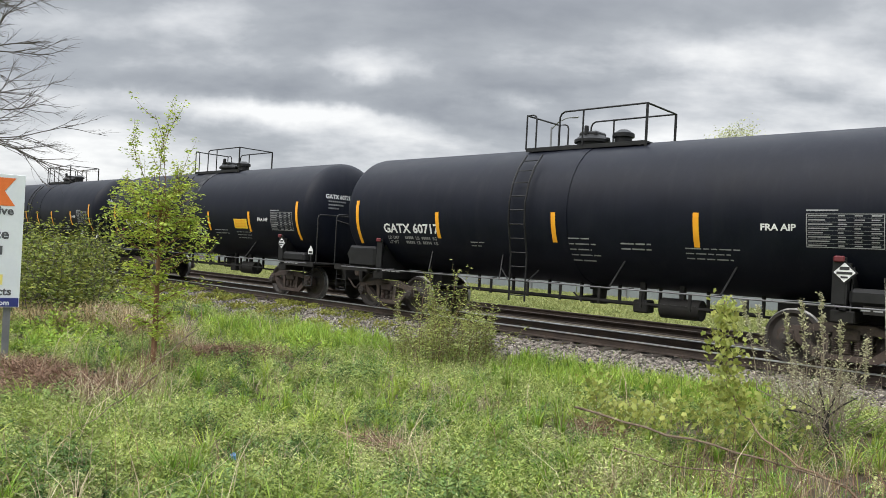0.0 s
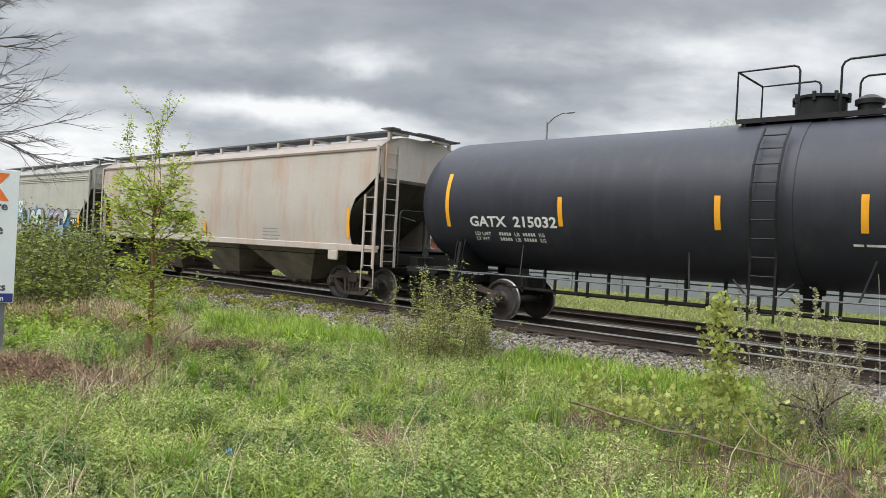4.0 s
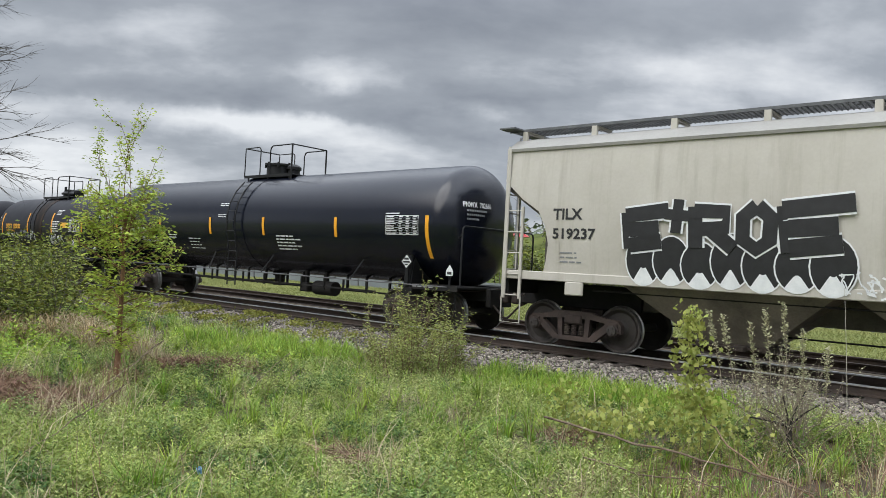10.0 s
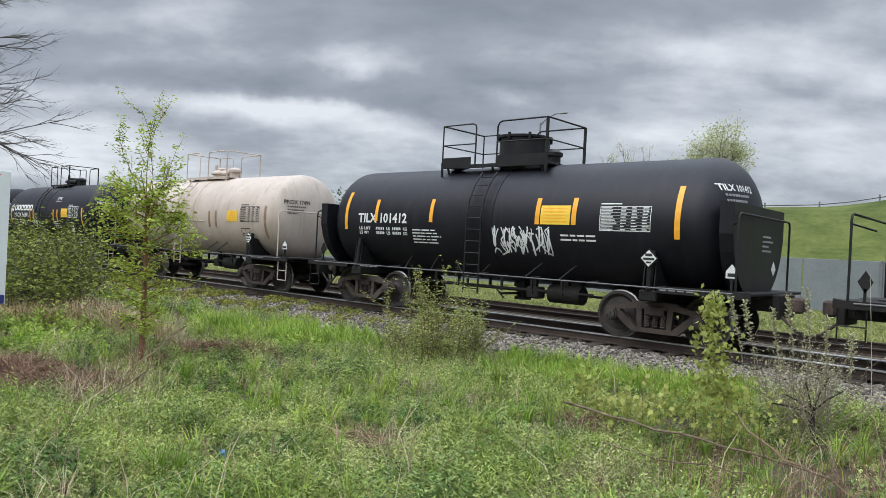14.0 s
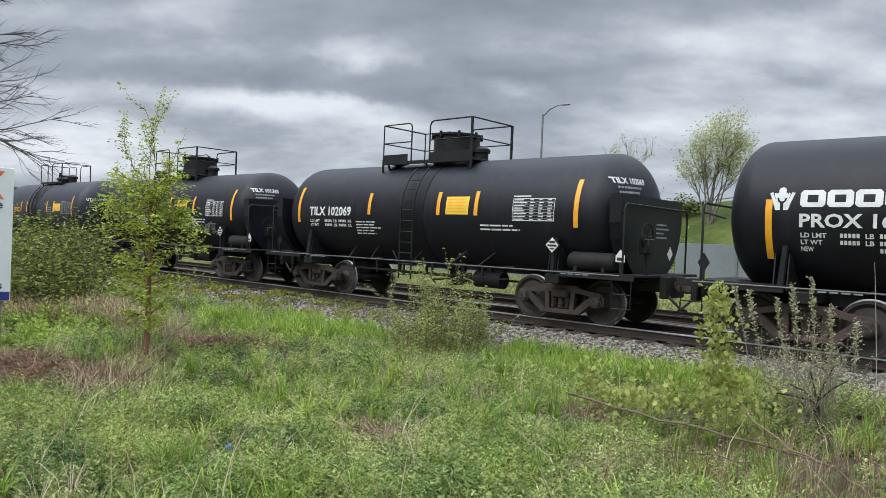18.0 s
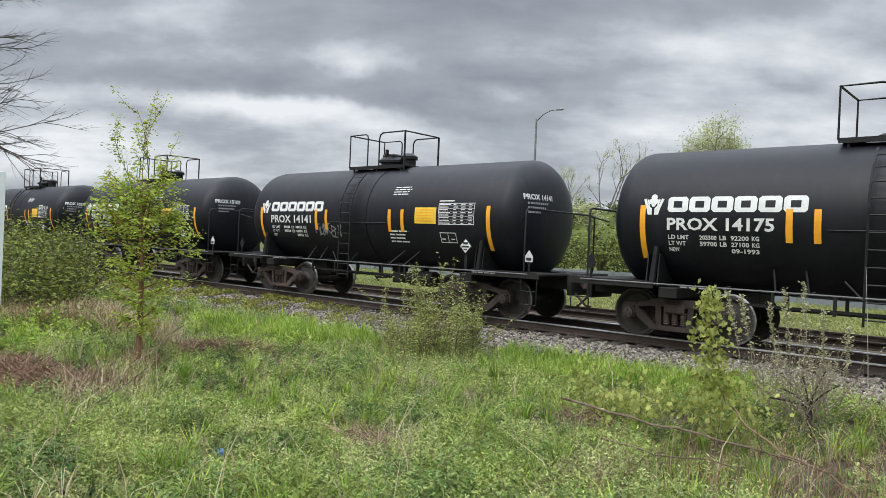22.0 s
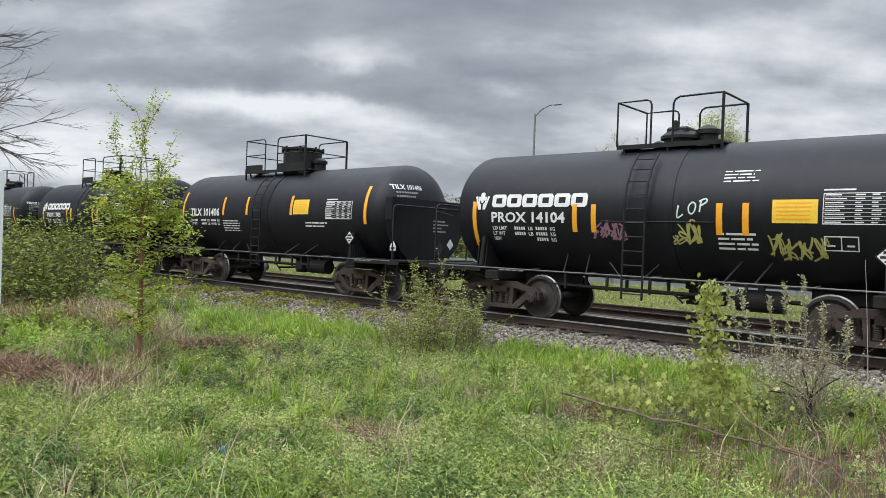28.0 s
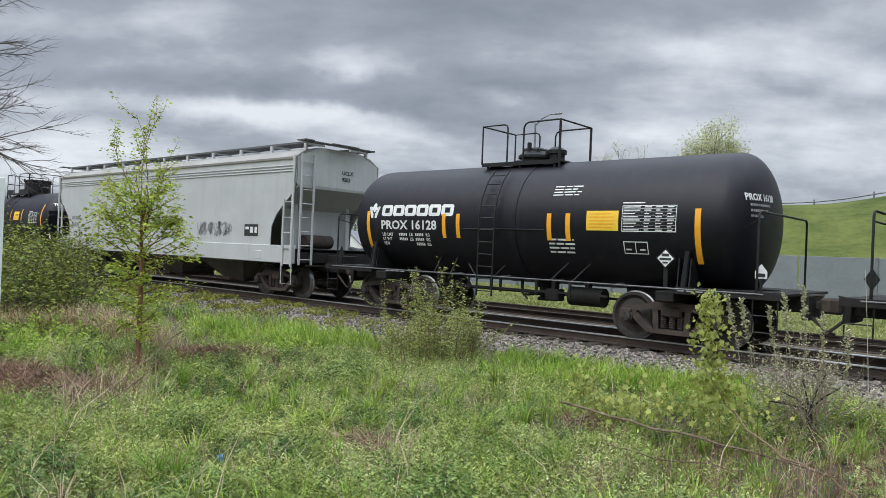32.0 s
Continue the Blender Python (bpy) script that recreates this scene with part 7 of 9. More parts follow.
def fallen_branch(pts, r, name_label, lift=0.17):
    rng = random.Random(len(pts) * 7 + int(r * 1000))
    w = Shape()
    pts = [(x, y, z + lift * (1 + 0.3 * math.sin(math.pi * i / (len(pts) - 1)))) for i, (x, y, z) in enumerate(pts)]
    pts = [(x + rng.gauss(0, 0.015), y + rng.gauss(0, 0.015), z + rng.gauss(0, 0.008)) for x, y, z in pts]
    fine = []
    for (xa, ya, za), (xb, yb, zb) in zip(pts, pts[1:]):
        for k in (0.0, 0.35, 0.7):
            fine.append((xa + (xb - xa) * k + rng.gauss(0, 0.009), ya + (yb - ya) * k + rng.gauss(0, 0.009), za + (zb - za) * k + rng.gauss(0, 0.009)))
    w.tube(fine + [pts[-1]], r, 7, r1=r * 0.6)
    for i in range(1, len(pts) - 1):
        a = Vector(pts[i])
        d = Vector((rng.uniform(-1, 1), rng.uniform(-0.6, 0.6), rng.uniform(0.2, 0.8)))
        w.tube([tuple(a), tuple(a + d * 0.18), tuple(a + d * 0.36 + Vector((0.03, 0, 0)))], r * 0.4, 5, r1=r * 0.15)
    root = tagged(new("fallen_branch"), name_label, "branch")
    part("limb", w, BRANCHBARK, root)


fallen_branch([(-4.05, 6.67, 0.0), (-3.19, 6.56, -0.03), (-2.51, 6.51, -0.06), (-1.98, 6.62, -0.12), (-1.46, 6.81, -0.22)], 0.013, "long bare grey branch lying over the weeds", 0.01)
fallen_branch([(-3.07, 5.74, -0.10), (-2.66, 5.93, -0.13), (-2.29, 6.2, -0.18), (-1.97, 6.45, -0.26)], 0.008, "thin reddish dead branch lying in the grass", 0.01)
fallen_branch([(-9.3, 5.15, 0.12), (-9.0, 4.7, -0.02), (-8.75, 4.3, -0.2), (-8.6, 4.0, -0.33)], 0.008, "pale dead stick leaning in the grass")
fallen_branch([(-8.2, 6.5, 0.02), (-8.0, 6.1, -0.12), (-7.7, 5.6, -0.25), (-7.5, 5.3, -0.33)], 0.006, "pale bent dead stalk lying in the weeds")
fallen_branch([(-7.2, 3.6, -0.02), (-6.9, 3.3, -0.12), (-6.7, 2.9, -0.22), (-6.4, 2.4, -0.33)], 0.007, "pale broken reed stalk bent over in the weeds")


def tall_stalk():
    w = Shape()
    w.tube([(-1.87, 10.44, -0.42), (-1.90, 10.45, 0.3), (-1.93, 10.44, 0.9), (-1.97, 10.44, 1.55)], 0.005, 5, r1=0.0026)
    root = tagged(new("reed_stalk"), "single tall dry reed stalk", "reed")
    part("stem", w, PALESTEM, root)


tall_stalk()


HEDGE_LIGHT = material("fresh_thicket_leaves", (0.075, 0.125, 0.022), (0.23, 0.30, 0.06), 0.6, scale=1.0, fine=9, bump=0, per_island=0.5, translucent=0.2, local=False)


def hedge(name, x0, x1, y0, y1, h, n, seed, size, leaf=None):
    """A bank of brambles: many arching stems with dark leaves."""
    rng = random.Random(seed)
    w = Shape()
    tips = []
    for i in range(n):
        u = rng.random()
        x, y = x0 + (x1 - x0) * u, y0 + (y1 - y0) * u + rng.uniform(-0.9, 0.9)
        top = h * (0.75 + 0.35 * math.sin(x * 1.3) * math.sin(x * 0.7 + 1)) * rng.uniform(0.6, 1.1)
        a = rng.uniform(0, 6.28)
        d = Vector((0.5 * math.cos(a), 0.5 * math.sin(a), 1.0))
        grow(w, Vector((x, y, -0.42)), d, top, 0.012, 1, rng, tips, 0.7, (3, 5), 0.0, 0.14, 0.55)
    plant(name, "dense dark green bramble thicket beside the track", "hedge", w, GREYBARK, leaves_on(tips, 17, size, rng, -0.1, 0.6, 0.12), leaf or HEDGELEAF)


hedge("bramble_thicket", -17.5, -14.4, 6.6, 6.3, 0.75, 20, 34, 0.065, HEDGE_LIGHT)
hedge("bramble_thicket", -26.5, -16.0, 9.6, 5.7, 2.1, 120, 31, 0.10)
hedge("bramble_thicket", -18.6, -17.2, 5.0, 5.8, 1.0, 22, 32, 0.075)
hedge("bramble_thicket", -40.0, -26.0, 11.2, 10.4, 2.3, 110, 33, 0.14)


def bare_tree():
    rng = random.Random(12)
    w = Shape()
    base = Vector((-15.2, 1.55, -0.42))
    w.tube([tuple(base), (-15.15, 1.60, 1.6), (-15.1, 1.65, 3.4), (-15.05, 1.75, 6.2)], 0.11, 10, r1=0.05)
    tips = []
    for z, dx, dy, dz, ln in ((1.9, 0.5, 0.9, 0.22, 1.9), (2.4, 0.7, 0.9, 0.12, 2.2), (3.0, 0.5, 1.0, 0.25, 2.4), (3.4, 0.8, 0.8, 0.30, 2.2), (3.9, 0.6, 1.0, 0.3, 2.2), (4.3, 0.7, 0.9, 0.4, 2.0),
                              (4.7, 0.6, 0.8, 0.6, 1.8), (5.0, 0.5, 0.9, 0.35, 1.9), (5.4, 0.6, 0.9, 0.25, 1.9), (5.8, 0.5, 0.9, 0.1, 1.8), (4.1, 0.5, 1.0, 0.15, 2.0), (3.2, 0.6, 1.0, 0.05, 1.9), (2.8, -0.6, -0.8, 0.4, 2.0), (3.7, -0.8, 0.4, 0.5, 2.0), (4.5, 0.2, -0.9, 0.5, 1.8), (5.2, 0.3, 0.7, 0.8, 1.6), (2.1, 0.9, 0.6, 0.05, 1.8)):
        grow(w, Vector((-15.1, 1.67, z)), Vector((dx, dy, dz)), ln * 1.12, 0.028, 3, rng, tips, 0.45, (4, 6), 0.02, 0.09, 0.50)
    plant("bare_tree", "leafless grey tree with fine drooping twigs", "tree", w, GREYBARK)


bare_tree()


def far_tree(x, y, z, h, wide, seed, leafy, label, leaf_size=0.30, stems=3, lean=0.0):
    rng = random.Random(seed)
    w = Shape()
    tips = []
    p = Vector((x, y, z))
    for k in range(stems):
        d = Vector((rng.uniform(-0.25, 0.25) * wide / h * 2, rng.uniform(-0.2, 0.2), 1.0))
        if lean:
            turn = 6.283 * k / stems + 0.4
            d = Vector((lean * math.cos(turn) * (0.3 + 0.7 * (k % 2)), lean * math.sin(turn) * (0.3 + 0.7 * (k % 2)), 1.0))
        grow(w, p + Vector((rng.uniform(-0.5, 0.5), rng.uniform(-0.5, 0.5), 0)), d, h * 0.68, 0.07, 3, rng, tips, 0.42 * wide / h * 2.2, (3, 4), 0.22, 0.05, 0.52)
    plant("far_tree", label, "tree", w, FARBARK, leaves_on(tips, leafy, leaf_size, rng, 0.1, 0.7, 0.30) if leafy else None, FARLEAF)


far_tree(-20.0, 50.8, 3.4, 7.6, 6.0, 51, 18, "rounded budding tree on the bank with pale spring foliage", 0.15, 8, 0.42)
far_tree(-30.2, 55, 4.4, 6.6, 6.0, 52, 6, "half-bare spreading tree on the bank", 0.12)
far_tree(-34.2, 55, 3.2, 5.4, 3.6, 53, 6, "small half-bare tree on the bank", 0.12)
far_tree(-27.0, 47, 2.6, 2.6, 3.0, 54, 4, "low leafy shrub tree on the bank", 0.22)


def bank_bushes():
    rng = random.Random(61)
    for x, y, h in ((-17.6, 35.6, 2.6), (-19.6, 36.0, 3.1), (-21.8, 35.7, 2.8), (-24.0, 36.2, 2.9), (-26.6, 35.8, 2.4), (-28.6, 36.2, 2.6), (-30.4, 36.4, 2.9), (-32.0, 37.4, 2.7), (-25.5, 52, 1.6), (-23.0, 53, 1.3), (-31.5, 52, 1.8), (-35.5, 50, 2.2)):
        w = Shape()
        tips = []
        for i in range(26):
            a = rng.uniform(0, 6.28)
            grow(w, Vector((x + rng.gauss(0, 0.8), y + rng.gauss(0, 0.6), ground_z(x, y) - 0.1)), Vector((0.4 * math.cos(a), 0.4 * math.sin(a), 1)), h * rng.uniform(0.6, 1.1), 0.02, 1, rng, tips, 0.7, (3, 4), 0.1, 0.1, 0.55)
        plant("bank_bush", "rounded dull green bush on the grassed bank", "bush", w, GREYBARK, leaves_on(tips, 9, 0.20, rng, 0, 0.7, 0.15), HEDGELEAF)


bank_bushes()


def far_woods():
    """Woods along the horizon."""
    rng = np.random.default_rng(71)
    n = 60000
    x = rng.uniform(-900, 700, n)
    y = 160 + 60 * rng.random(n) + 0.10 * np.abs(x)
    top = np.where(x > -60, 11 + 2 * np.sin(x * 0.03), 17 + 4 * np.sin(x * 0.021) + 3 * np.sin(x * 0.055 + 1))
    z = -1 + top * rng.random(n) ** 0.7
    a, el = rng.uniform(0, 6.28, n), rng.uniform(-0.5, 0.9, n)
    ln = rng.uniform(0.8, 2.2, n)
    v, f = leaf_quads(np.stack([x, y, z], 1), np.stack([np.cos(a) * np.cos(el), np.sin(a) * np.cos(el), np.sin(el)], 1), ln, ln * 0.8, rng)
    stuff("far_woods", v, f, WOODS, "hazy grey-green woods along the horizon", "woods")


far_woods()

# ---- lamps, sign and small things ----
def street_lamp(x, y, z0, h, arm):
    dirn = math.copysign(1.0, arm)
    lamp = tagged(new("street_lamp"), "tall galvanised street lamp with a curved arm", "street lamp", "lamps along the road")
    s = Shape()
    s.tube([(x, y, z0), (x, y, z0 + h)], 0.11, 10, r1=0.07)
    part("post", s, GALV_POST, lamp)
    s = Shape()
    s.tube([(x, y, z0 + h - 0.15), (x + arm * 0.35, y, z0 + h + 0.32), (x + arm * 0.75, y, z0 + h + 0.56), (x + arm, y, z0 + h + 0.58)], 0.045, 8)
    part("arm", s, GALV_POST, lamp)
    s = Shape()
    s.lathe([(x + arm - dirn * 0.1, 0.04), (x + arm + dirn * 0.1, 0.07), (x + arm + dirn * 0.50, 0.085), (x + arm + dirn * 0.66, 0.03)], "x", (0, y, z0 + h + 0.56), n=12)
    part("lamp_head", s, GALV_POST, lamp, smooth=40)


street_lamp(-30.7, 45, 1.2, 10.2, 1.7)
street_lamp(-54.6, 80, 0.0, 10.6, -1.7)


def white_shed():
    """A white gabled shed far behind the track."""
    w = tagged(new("white_shed"), "far white gabled shed with grey roof", "shed")
    s = Shape()
    s.prism([(-83.5, -0.7), (-76.5, -0.7), (-76.5, 1.4), (-80, 3.6), (-83.5, 1.4)], 70, 78)
    part("wall", s, LETTER, w)
    s = Shape()
    s.prism([(-83.9, 1.25), (-80, 3.72), (-76.1, 1.25), (-76.1, 1.40), (-80, 3.90), (-83.9, 1.40)], 69.7, 78.3)
    part("roof", s, GALV_POST, w)
    s = Shape()
    s.box(-81.4, -78.6, 69.93, 69.985, -0.7, 1.5, 0.02)
    part("door", s, GALV, w)


white_shed()


def red_canopy():
    c = tagged(new("red_canopy"), "small red canopy roof on a post on the bank", "canopy")
    zg = ground_z(-33.9, 50)
    s = Shape()
    s.lathe([(4.15, 1.05), (4.45, 0.55), (4.72, 0.06)], "z", (-33.9, 50, 0), n=10)
    part("roof", s, RED, c)
    s = Shape()
    s.tube([(-33.9, 50, zg - 0.1), (-33.9, 50, 4.3)], 0.06, 8)
    part("post", s, GALV_POST, c)


red_canopy()


RED_BOARD = material("faded_red_board_siding", (0.36, 0.05, 0.05), (0.50, 0.09, 0.085), 0.7, scale=1.2, fine=15, bump=0.05, per_object=0.12)


def red_shed():
    """A low red boarded shed with a white door and a shallow pitched roof behind the fence."""
    c = tagged(new("red_shed"), "low red board-sided shed with a white door behind the fence", "shed")
    c.matrix_world = Matrix.Translation((-34.25, 36.0, -0.32)) @ Matrix.Rotation(radians(41), 4, "Z")
    half, deep, eave = 2.2, 2.6, 2.42
    s = Shape()
    s.box(-half, half, 0.03, deep, 0.0, eave, 0.01)
    part("wall", s, RED_BOARD, c)
    for i in range(22):
        x = -half + 0.1 + 0.2 * i
        if not -1.58 < x < -0.52:
            part("board", Shape().box(-0.092, 0.092, 0.0, 0.028, 0.05, eave, 0.006), RED_BOARD, c, key="shed_board", at=(x, 0, 0))
    d = part("door", Shape().box(-1.43, -0.67, -0.015, 0.028, 0.12, 2.12, 0.01), LETTER, c, "white panelled door")
    part("door_handle", Shape().box(-0.80, -0.74, -0.06, -0.016, 1.02, 1.14, 0.01), STEEL, d)
    for x in (-1.53, -0.67):
        part("door_trim", Shape().box(x, x + 0.10, -0.02, 0.026, 0.05, 2.24, 0.006), LETTER, c, key=("shed_trim", x))
    r = Shape()
    r.prism([(-0.25, eave + 0.005), (deep / 2, eave + 0.32), (deep + 0.25, eave + 0.005), (deep + 0.25, eave + 0.07), (deep / 2, eave + 0.39), (-0.25, eave + 0.07)], -half - 0.2, half + 0.2, "x")
    part("roof", r, GALV_POST, c)


red_shed()


def bank_guard_rail():
    g = tagged(new("guard_rail"), "low grey guard rail along the crest of the bank", "guard rail")
    xs = [(-27 + 2.0 * i) for i in range(22)]
    s = Shape()
    s.tube([(x, 60.2, ground_z(x, 60.2) + 0.30) for x in xs], 0.06, 6)
    part("rail", s, GALV_POST, g)
    for x in xs[::2]:
        part("post", Shape().box(-0.05, 0.05, -0.05, 0.05, -0.2, 0.5, 0.01), GALV_POST, g, key="guard_post", at=(x, 60.2, ground_z(x, 60.2)))


bank_guard_rail()

SIGN_WHITE = material("white_sign_board", (0.66, 0.70, 0.72), (0.76, 0.79, 0.80), 0.45, scale=1.5, fine=20, bump=0.02)
SIGN_ORANGE = material("orange_sign_print", (0.72, 0.14, 0.025), (0.82, 0.20, 0.04), 0.45, bump=0.0)
SIGN_GREY = material("grey_sign_print", (0.06, 0.065, 0.07), (0.10, 0.10, 0.11), 0.5, bump=0.0)
SIGN_BLUE = material("navy_sign_strip", (0.015, 0.025, 0.14), (0.03, 0.04, 0.20), 0.45, bump=0.0)
SIGN_YELLOW = material("pale_yellow_sign_patch", (0.78, 0.66, 0.14), (0.84, 0.74, 0.24), 0.45, bump=0.0)


def yard_sign():
    """A tall white board on two posts; its printed face looks towards the camera."""
    m = Matrix.Translation((-10.95, 3.38, 0.0)) @ Matrix.Rotation(radians(74), 4, "Z")
    # local x runs along the board (0 at its far edge, negative towards the hidden side), y away from the viewer
    root = tagged(new("yard_sign"), "tall white advertising board with orange arrow and navy foot strip", "sign")
    root.matrix_world = m
    w, z0, z1 = 1.25, 0.52, 2.34
    part("board", Shape().box(-w, 0, 0.0, 0.035, z0, z1, 0.004), SIGN_WHITE, root)
    for x in (-w + 0.1, -0.14):
        part("post", Shape().box(x - 0.045, x + 0.045, 0.038, 0.128, -0.42, z1 - 0.1, 0.006), GALV_POST, root)
    part("foot_strip", Shape().box(-w + 0.01, -0.01, -0.004, -0.0005, z0 + 0.01, z0 + 0.13), SIGN_BLUE, root)
    s = Shape()
    s.add([(x, -0.004, z) for x, z in ((-0.11, 2.29), (-0.30, 2.29), (-0.42, 2.11), (-0.30, 1.91), (-0.11, 1.91), (-0.24, 2.11))], [(0, 1, 2, 5), (5, 2, 3, 4)])
    part("arrow", s, SIGN_ORANGE, root, "orange arrow print")
    s = Shape()
    s.box(-0.62, -0.21, -0.004, -0.0005, 0.83, 0.97)
    part("yellow_patch", s, SIGN_YELLOW, root)

    def sign_words(body, right, z, size, mat):
        vs, fs = text_outline(body, size)
        width = max(v[0] for v in vs)
        q = Shape()
        q.add([(right - width + a, -0.005, z + b) for a, b in vs], fs)
        part("sign_words", q, mat, root)
    sign_words("Drive", -0.12, 1.79, 0.16, SIGN_GREY)
    sign_words("ice", -0.16, 1.46, 0.20, SIGN_GREY)
    sign_words("ucts", -0.10, 0.69, 0.15, SIGN_GREY)
    sign_words(".com", -0.12, 0.555, 0.095, SIGN_WHITE)
    part("number_bar", Shape().box(-0.60, -0.23, -0.0045, -0.0005, 1.24, 1.36), SIGN_GREY, root)


yard_sign()


def blue_cup():
    c = tagged(new("blue_cup"), "small crushed blue plastic cup in the weeds", "cup")
    s = Shape()
    s.lathe([(0.0, 0.028), (0.004, 0.03), (0.09, 0.038), (0.092, 0.034), (0.01, 0.026)], "z", n=16, close=False)
    part("cup_wall", s, material("blue_plastic", (0.16, 0.36, 0.62), (0.24, 0.46, 0.72), 0.35, bump=0.02), c, smooth=35)
    c.matrix_world = pose(-5.2, 3.27, -0.21, 20, 12, 0)
    c.scale = (0.6, 0.6, 0.6)


blue_cup()


# ---- the freight train: every car, its place in the train and its markings ----
def advance(t):
    """How far the train has gone after t seconds; it slows a little."""
    return 12.83 * t - 0.0185 * t * t


def ends(a, z, h):
    return [(-a, z - h, z + h), (a, z - h, z + h)]


def mids(xs, z=2.2, h=0.28):
    return [(x, z - h, z + h) for x in xs]


def owner_car(number, seed, bands=(-1.73, -1.30, 1.18, 1.63), tags=(), **more):
    return dict(dict(kind="small", plat=(-1.22, 0.92), seed=seed, label="black tank car with white block stencilling and amber strips", bands=ends(4.32, 2.02, 0.50) + mids(bands, 2.16),
                     name=(-3.85, 2.39, 2.41, 0.28), mark=("PROX " + number, -3.84, 2.07, 0.30, 1.88), yellow=(2.06, 2.76, 2.10, 2.49), chart=(2.83, 3.92, 2.09, 2.59),
                     framed=(2.85, 3.35, 1.66, 1.90), weights=(("LD LMT", "-", "-"), ("LT WT", "-", "-"), ("NEW", "", "-")), weights_at=(-3.82, 1.90, 1.62), lines=((1.15, 1.92, 0.75, 4, 0.085, 0.05), (1.2, 3.02, 0.7, 4, 0.06, 0.03)),
                     tags=tags), **more)


def plain_car(mark, seed, xs, tags=(), **more):
    return dict(dict(kind="tilx", seed=seed, label="black tank car with railed top platform and end shrouds", bands=ends(4.60, 2.47, 0.50) + mids(xs, 2.48),
                     mark=(mark, -4.12, 2.17, 0.33, 1.78), yellow=(1.05, 1.75, 2.22, 2.64), chart=(3.0, 4.08, 2.1, 2.58),
                     weights=(("LD LMT", "-", "-"), ("LT WT", "-", "-")), weights_at=(-4.08, 1.98, 1.75), lines=((-2.15, 2.02, 0.95, 5, 0.075, 0.04), (2.1, 2.0, 1.1, 2, 0.09, 0.05)), tags=tags), **more)


def long_car(number, seed, xs, **more):
    return dict(dict(kind="big", paint=NAVY, seed=seed, label="long matt black tank car with amber strips", bands=ends(6.19, 2.27, 0.56) + mids(xs, 2.22, 0.31), dim=True,
                     mark=("GATX " + number, -5.20, 2.02, 0.31, 1.93), chart=(4.86, 5.97, 1.98, 2.52), endmark=True,
                     weights=(("LD LMT", "-", "-"), ("LT WT", "-", "-")), weights_at=(-5.1, 1.86, 1.7), lines=((1.5, 1.95, 0.9, 2, 0.1, 0.04), (2.8, 1.9, 1.0, 3, 0.09, 0.03), (0.30, 2.02, 0.72, 5, 0.11, 0.035), (-2.35, 1.86, 0.42, 2, 0.08, 0.03)), extra=(("FRA AIP", 4.15, 2.24, 0.155, 0.56),)), **more)


STROKES = {
    "H": [[(0.10, 0.80), (0.22, 1.0), (0.30, 0.75), (0.24, 0.0)], [(0.82, 1.0), (0.78, 0.5), (0.84, 0.0)], [(0.24, 0.48), (0.78, 0.48)]],
    "A": [[(0.02, 0.72), (0.40, 0.95), (0.86, 0.30)], [(0.16, 0.0), (0.20, 0.40), (0.50, 0.48), (0.86, 0.05)]],
    "R": [[(0.22, 0.0), (0.20, 0.55), (0.25, 0.95), (0.65, 0.95), (0.82, 0.70), (0.60, 0.48), (0.30, 0.42)], [(0.45, 0.45), (0.90, 0.0)]],
    "V": [[(0.12, 1.0), (0.28, 0.5), (0.48, 0.02)], [(0.88, 1.0), (0.74, 0.5), (0.50, 0.02)]],
    "S": [[(0.90, 0.90), (0.50, 0.98), (0.15, 0.72), (0.30, 0.50), (0.70, 0.42), (0.86, 0.22), (0.60, 0.02)]],
    "T": [[(0.0, 0.85), (0.35, 1.0), (0.65, 0.85), (1.0, 0.98)], [(0.42, 0.90), (0.36, 0.45), (0.30, 0.0)]],
    "L": [[(0.20, 1.0), (0.10, 0.0), (0.75, 0.12)]],
    "P": [[(0.25, 1.0), (0.12, 0.0)], [(0.05, 0.92), (0.70, 1.0), (0.85, 0.72), (0.20, 0.50)]],
    "O": [[(0.50, 1.0), (0.85, 0.72), (0.82, 0.25), (0.50, 0.0), (0.18, 0.25), (0.15, 0.72), (0.50, 1.0)]],
    "E": [[(0.14, 0.0), (0.12, 0.45), (0.06, 0.92)], [(0.10, 0.86), (0.50, 0.93), (0.92, 0.97)], [(0.16, 0.46), (0.50, 0.50), (0.80, 0.58)], [(0.42, 0.02), (0.50, 0.26), (0.76, 0.26), (0.92, 0.0)]],
}


def curve(path, steps=5):
    """Points along a smooth line through the given ones."""
    out = []
    for i in range(len(path) - 1):
        p0, p1, p2, p3 = path[max(i - 1, 0)], path[i], path[i + 1], path[min(i + 2, len(path) - 1)]
        for j in range(steps):
            t = j / steps
            out.append(tuple(0.5 * (2 * p1[k] + (p2[k] - p0[k]) * t + (2 * p0[k] - 5 * p1[k] + 4 * p2[k] - p3[k]) * t * t + (3 * p1[k] - p0[k] - 3 * p2[k] + p3[k]) * t ** 3) for k in (0, 1)))
    return out + [path[-1]]


def brush(path, w):
    """A fat round-ended stroke."""
    pts = curve(path)
    caps = []
    for (x, z), (ax, az) in ((pts[0], pts[1]), (pts[-1], pts[-2])):
        a = math.atan2(z - az, x - ax)
        caps.append([(x + w / 2 * math.cos(a + q), z + w / 2 * math.sin(a + q)) for q in [math.radians(g) for g in range(-90, 91, 20)]])
    return ribbon(pts, w) + caps


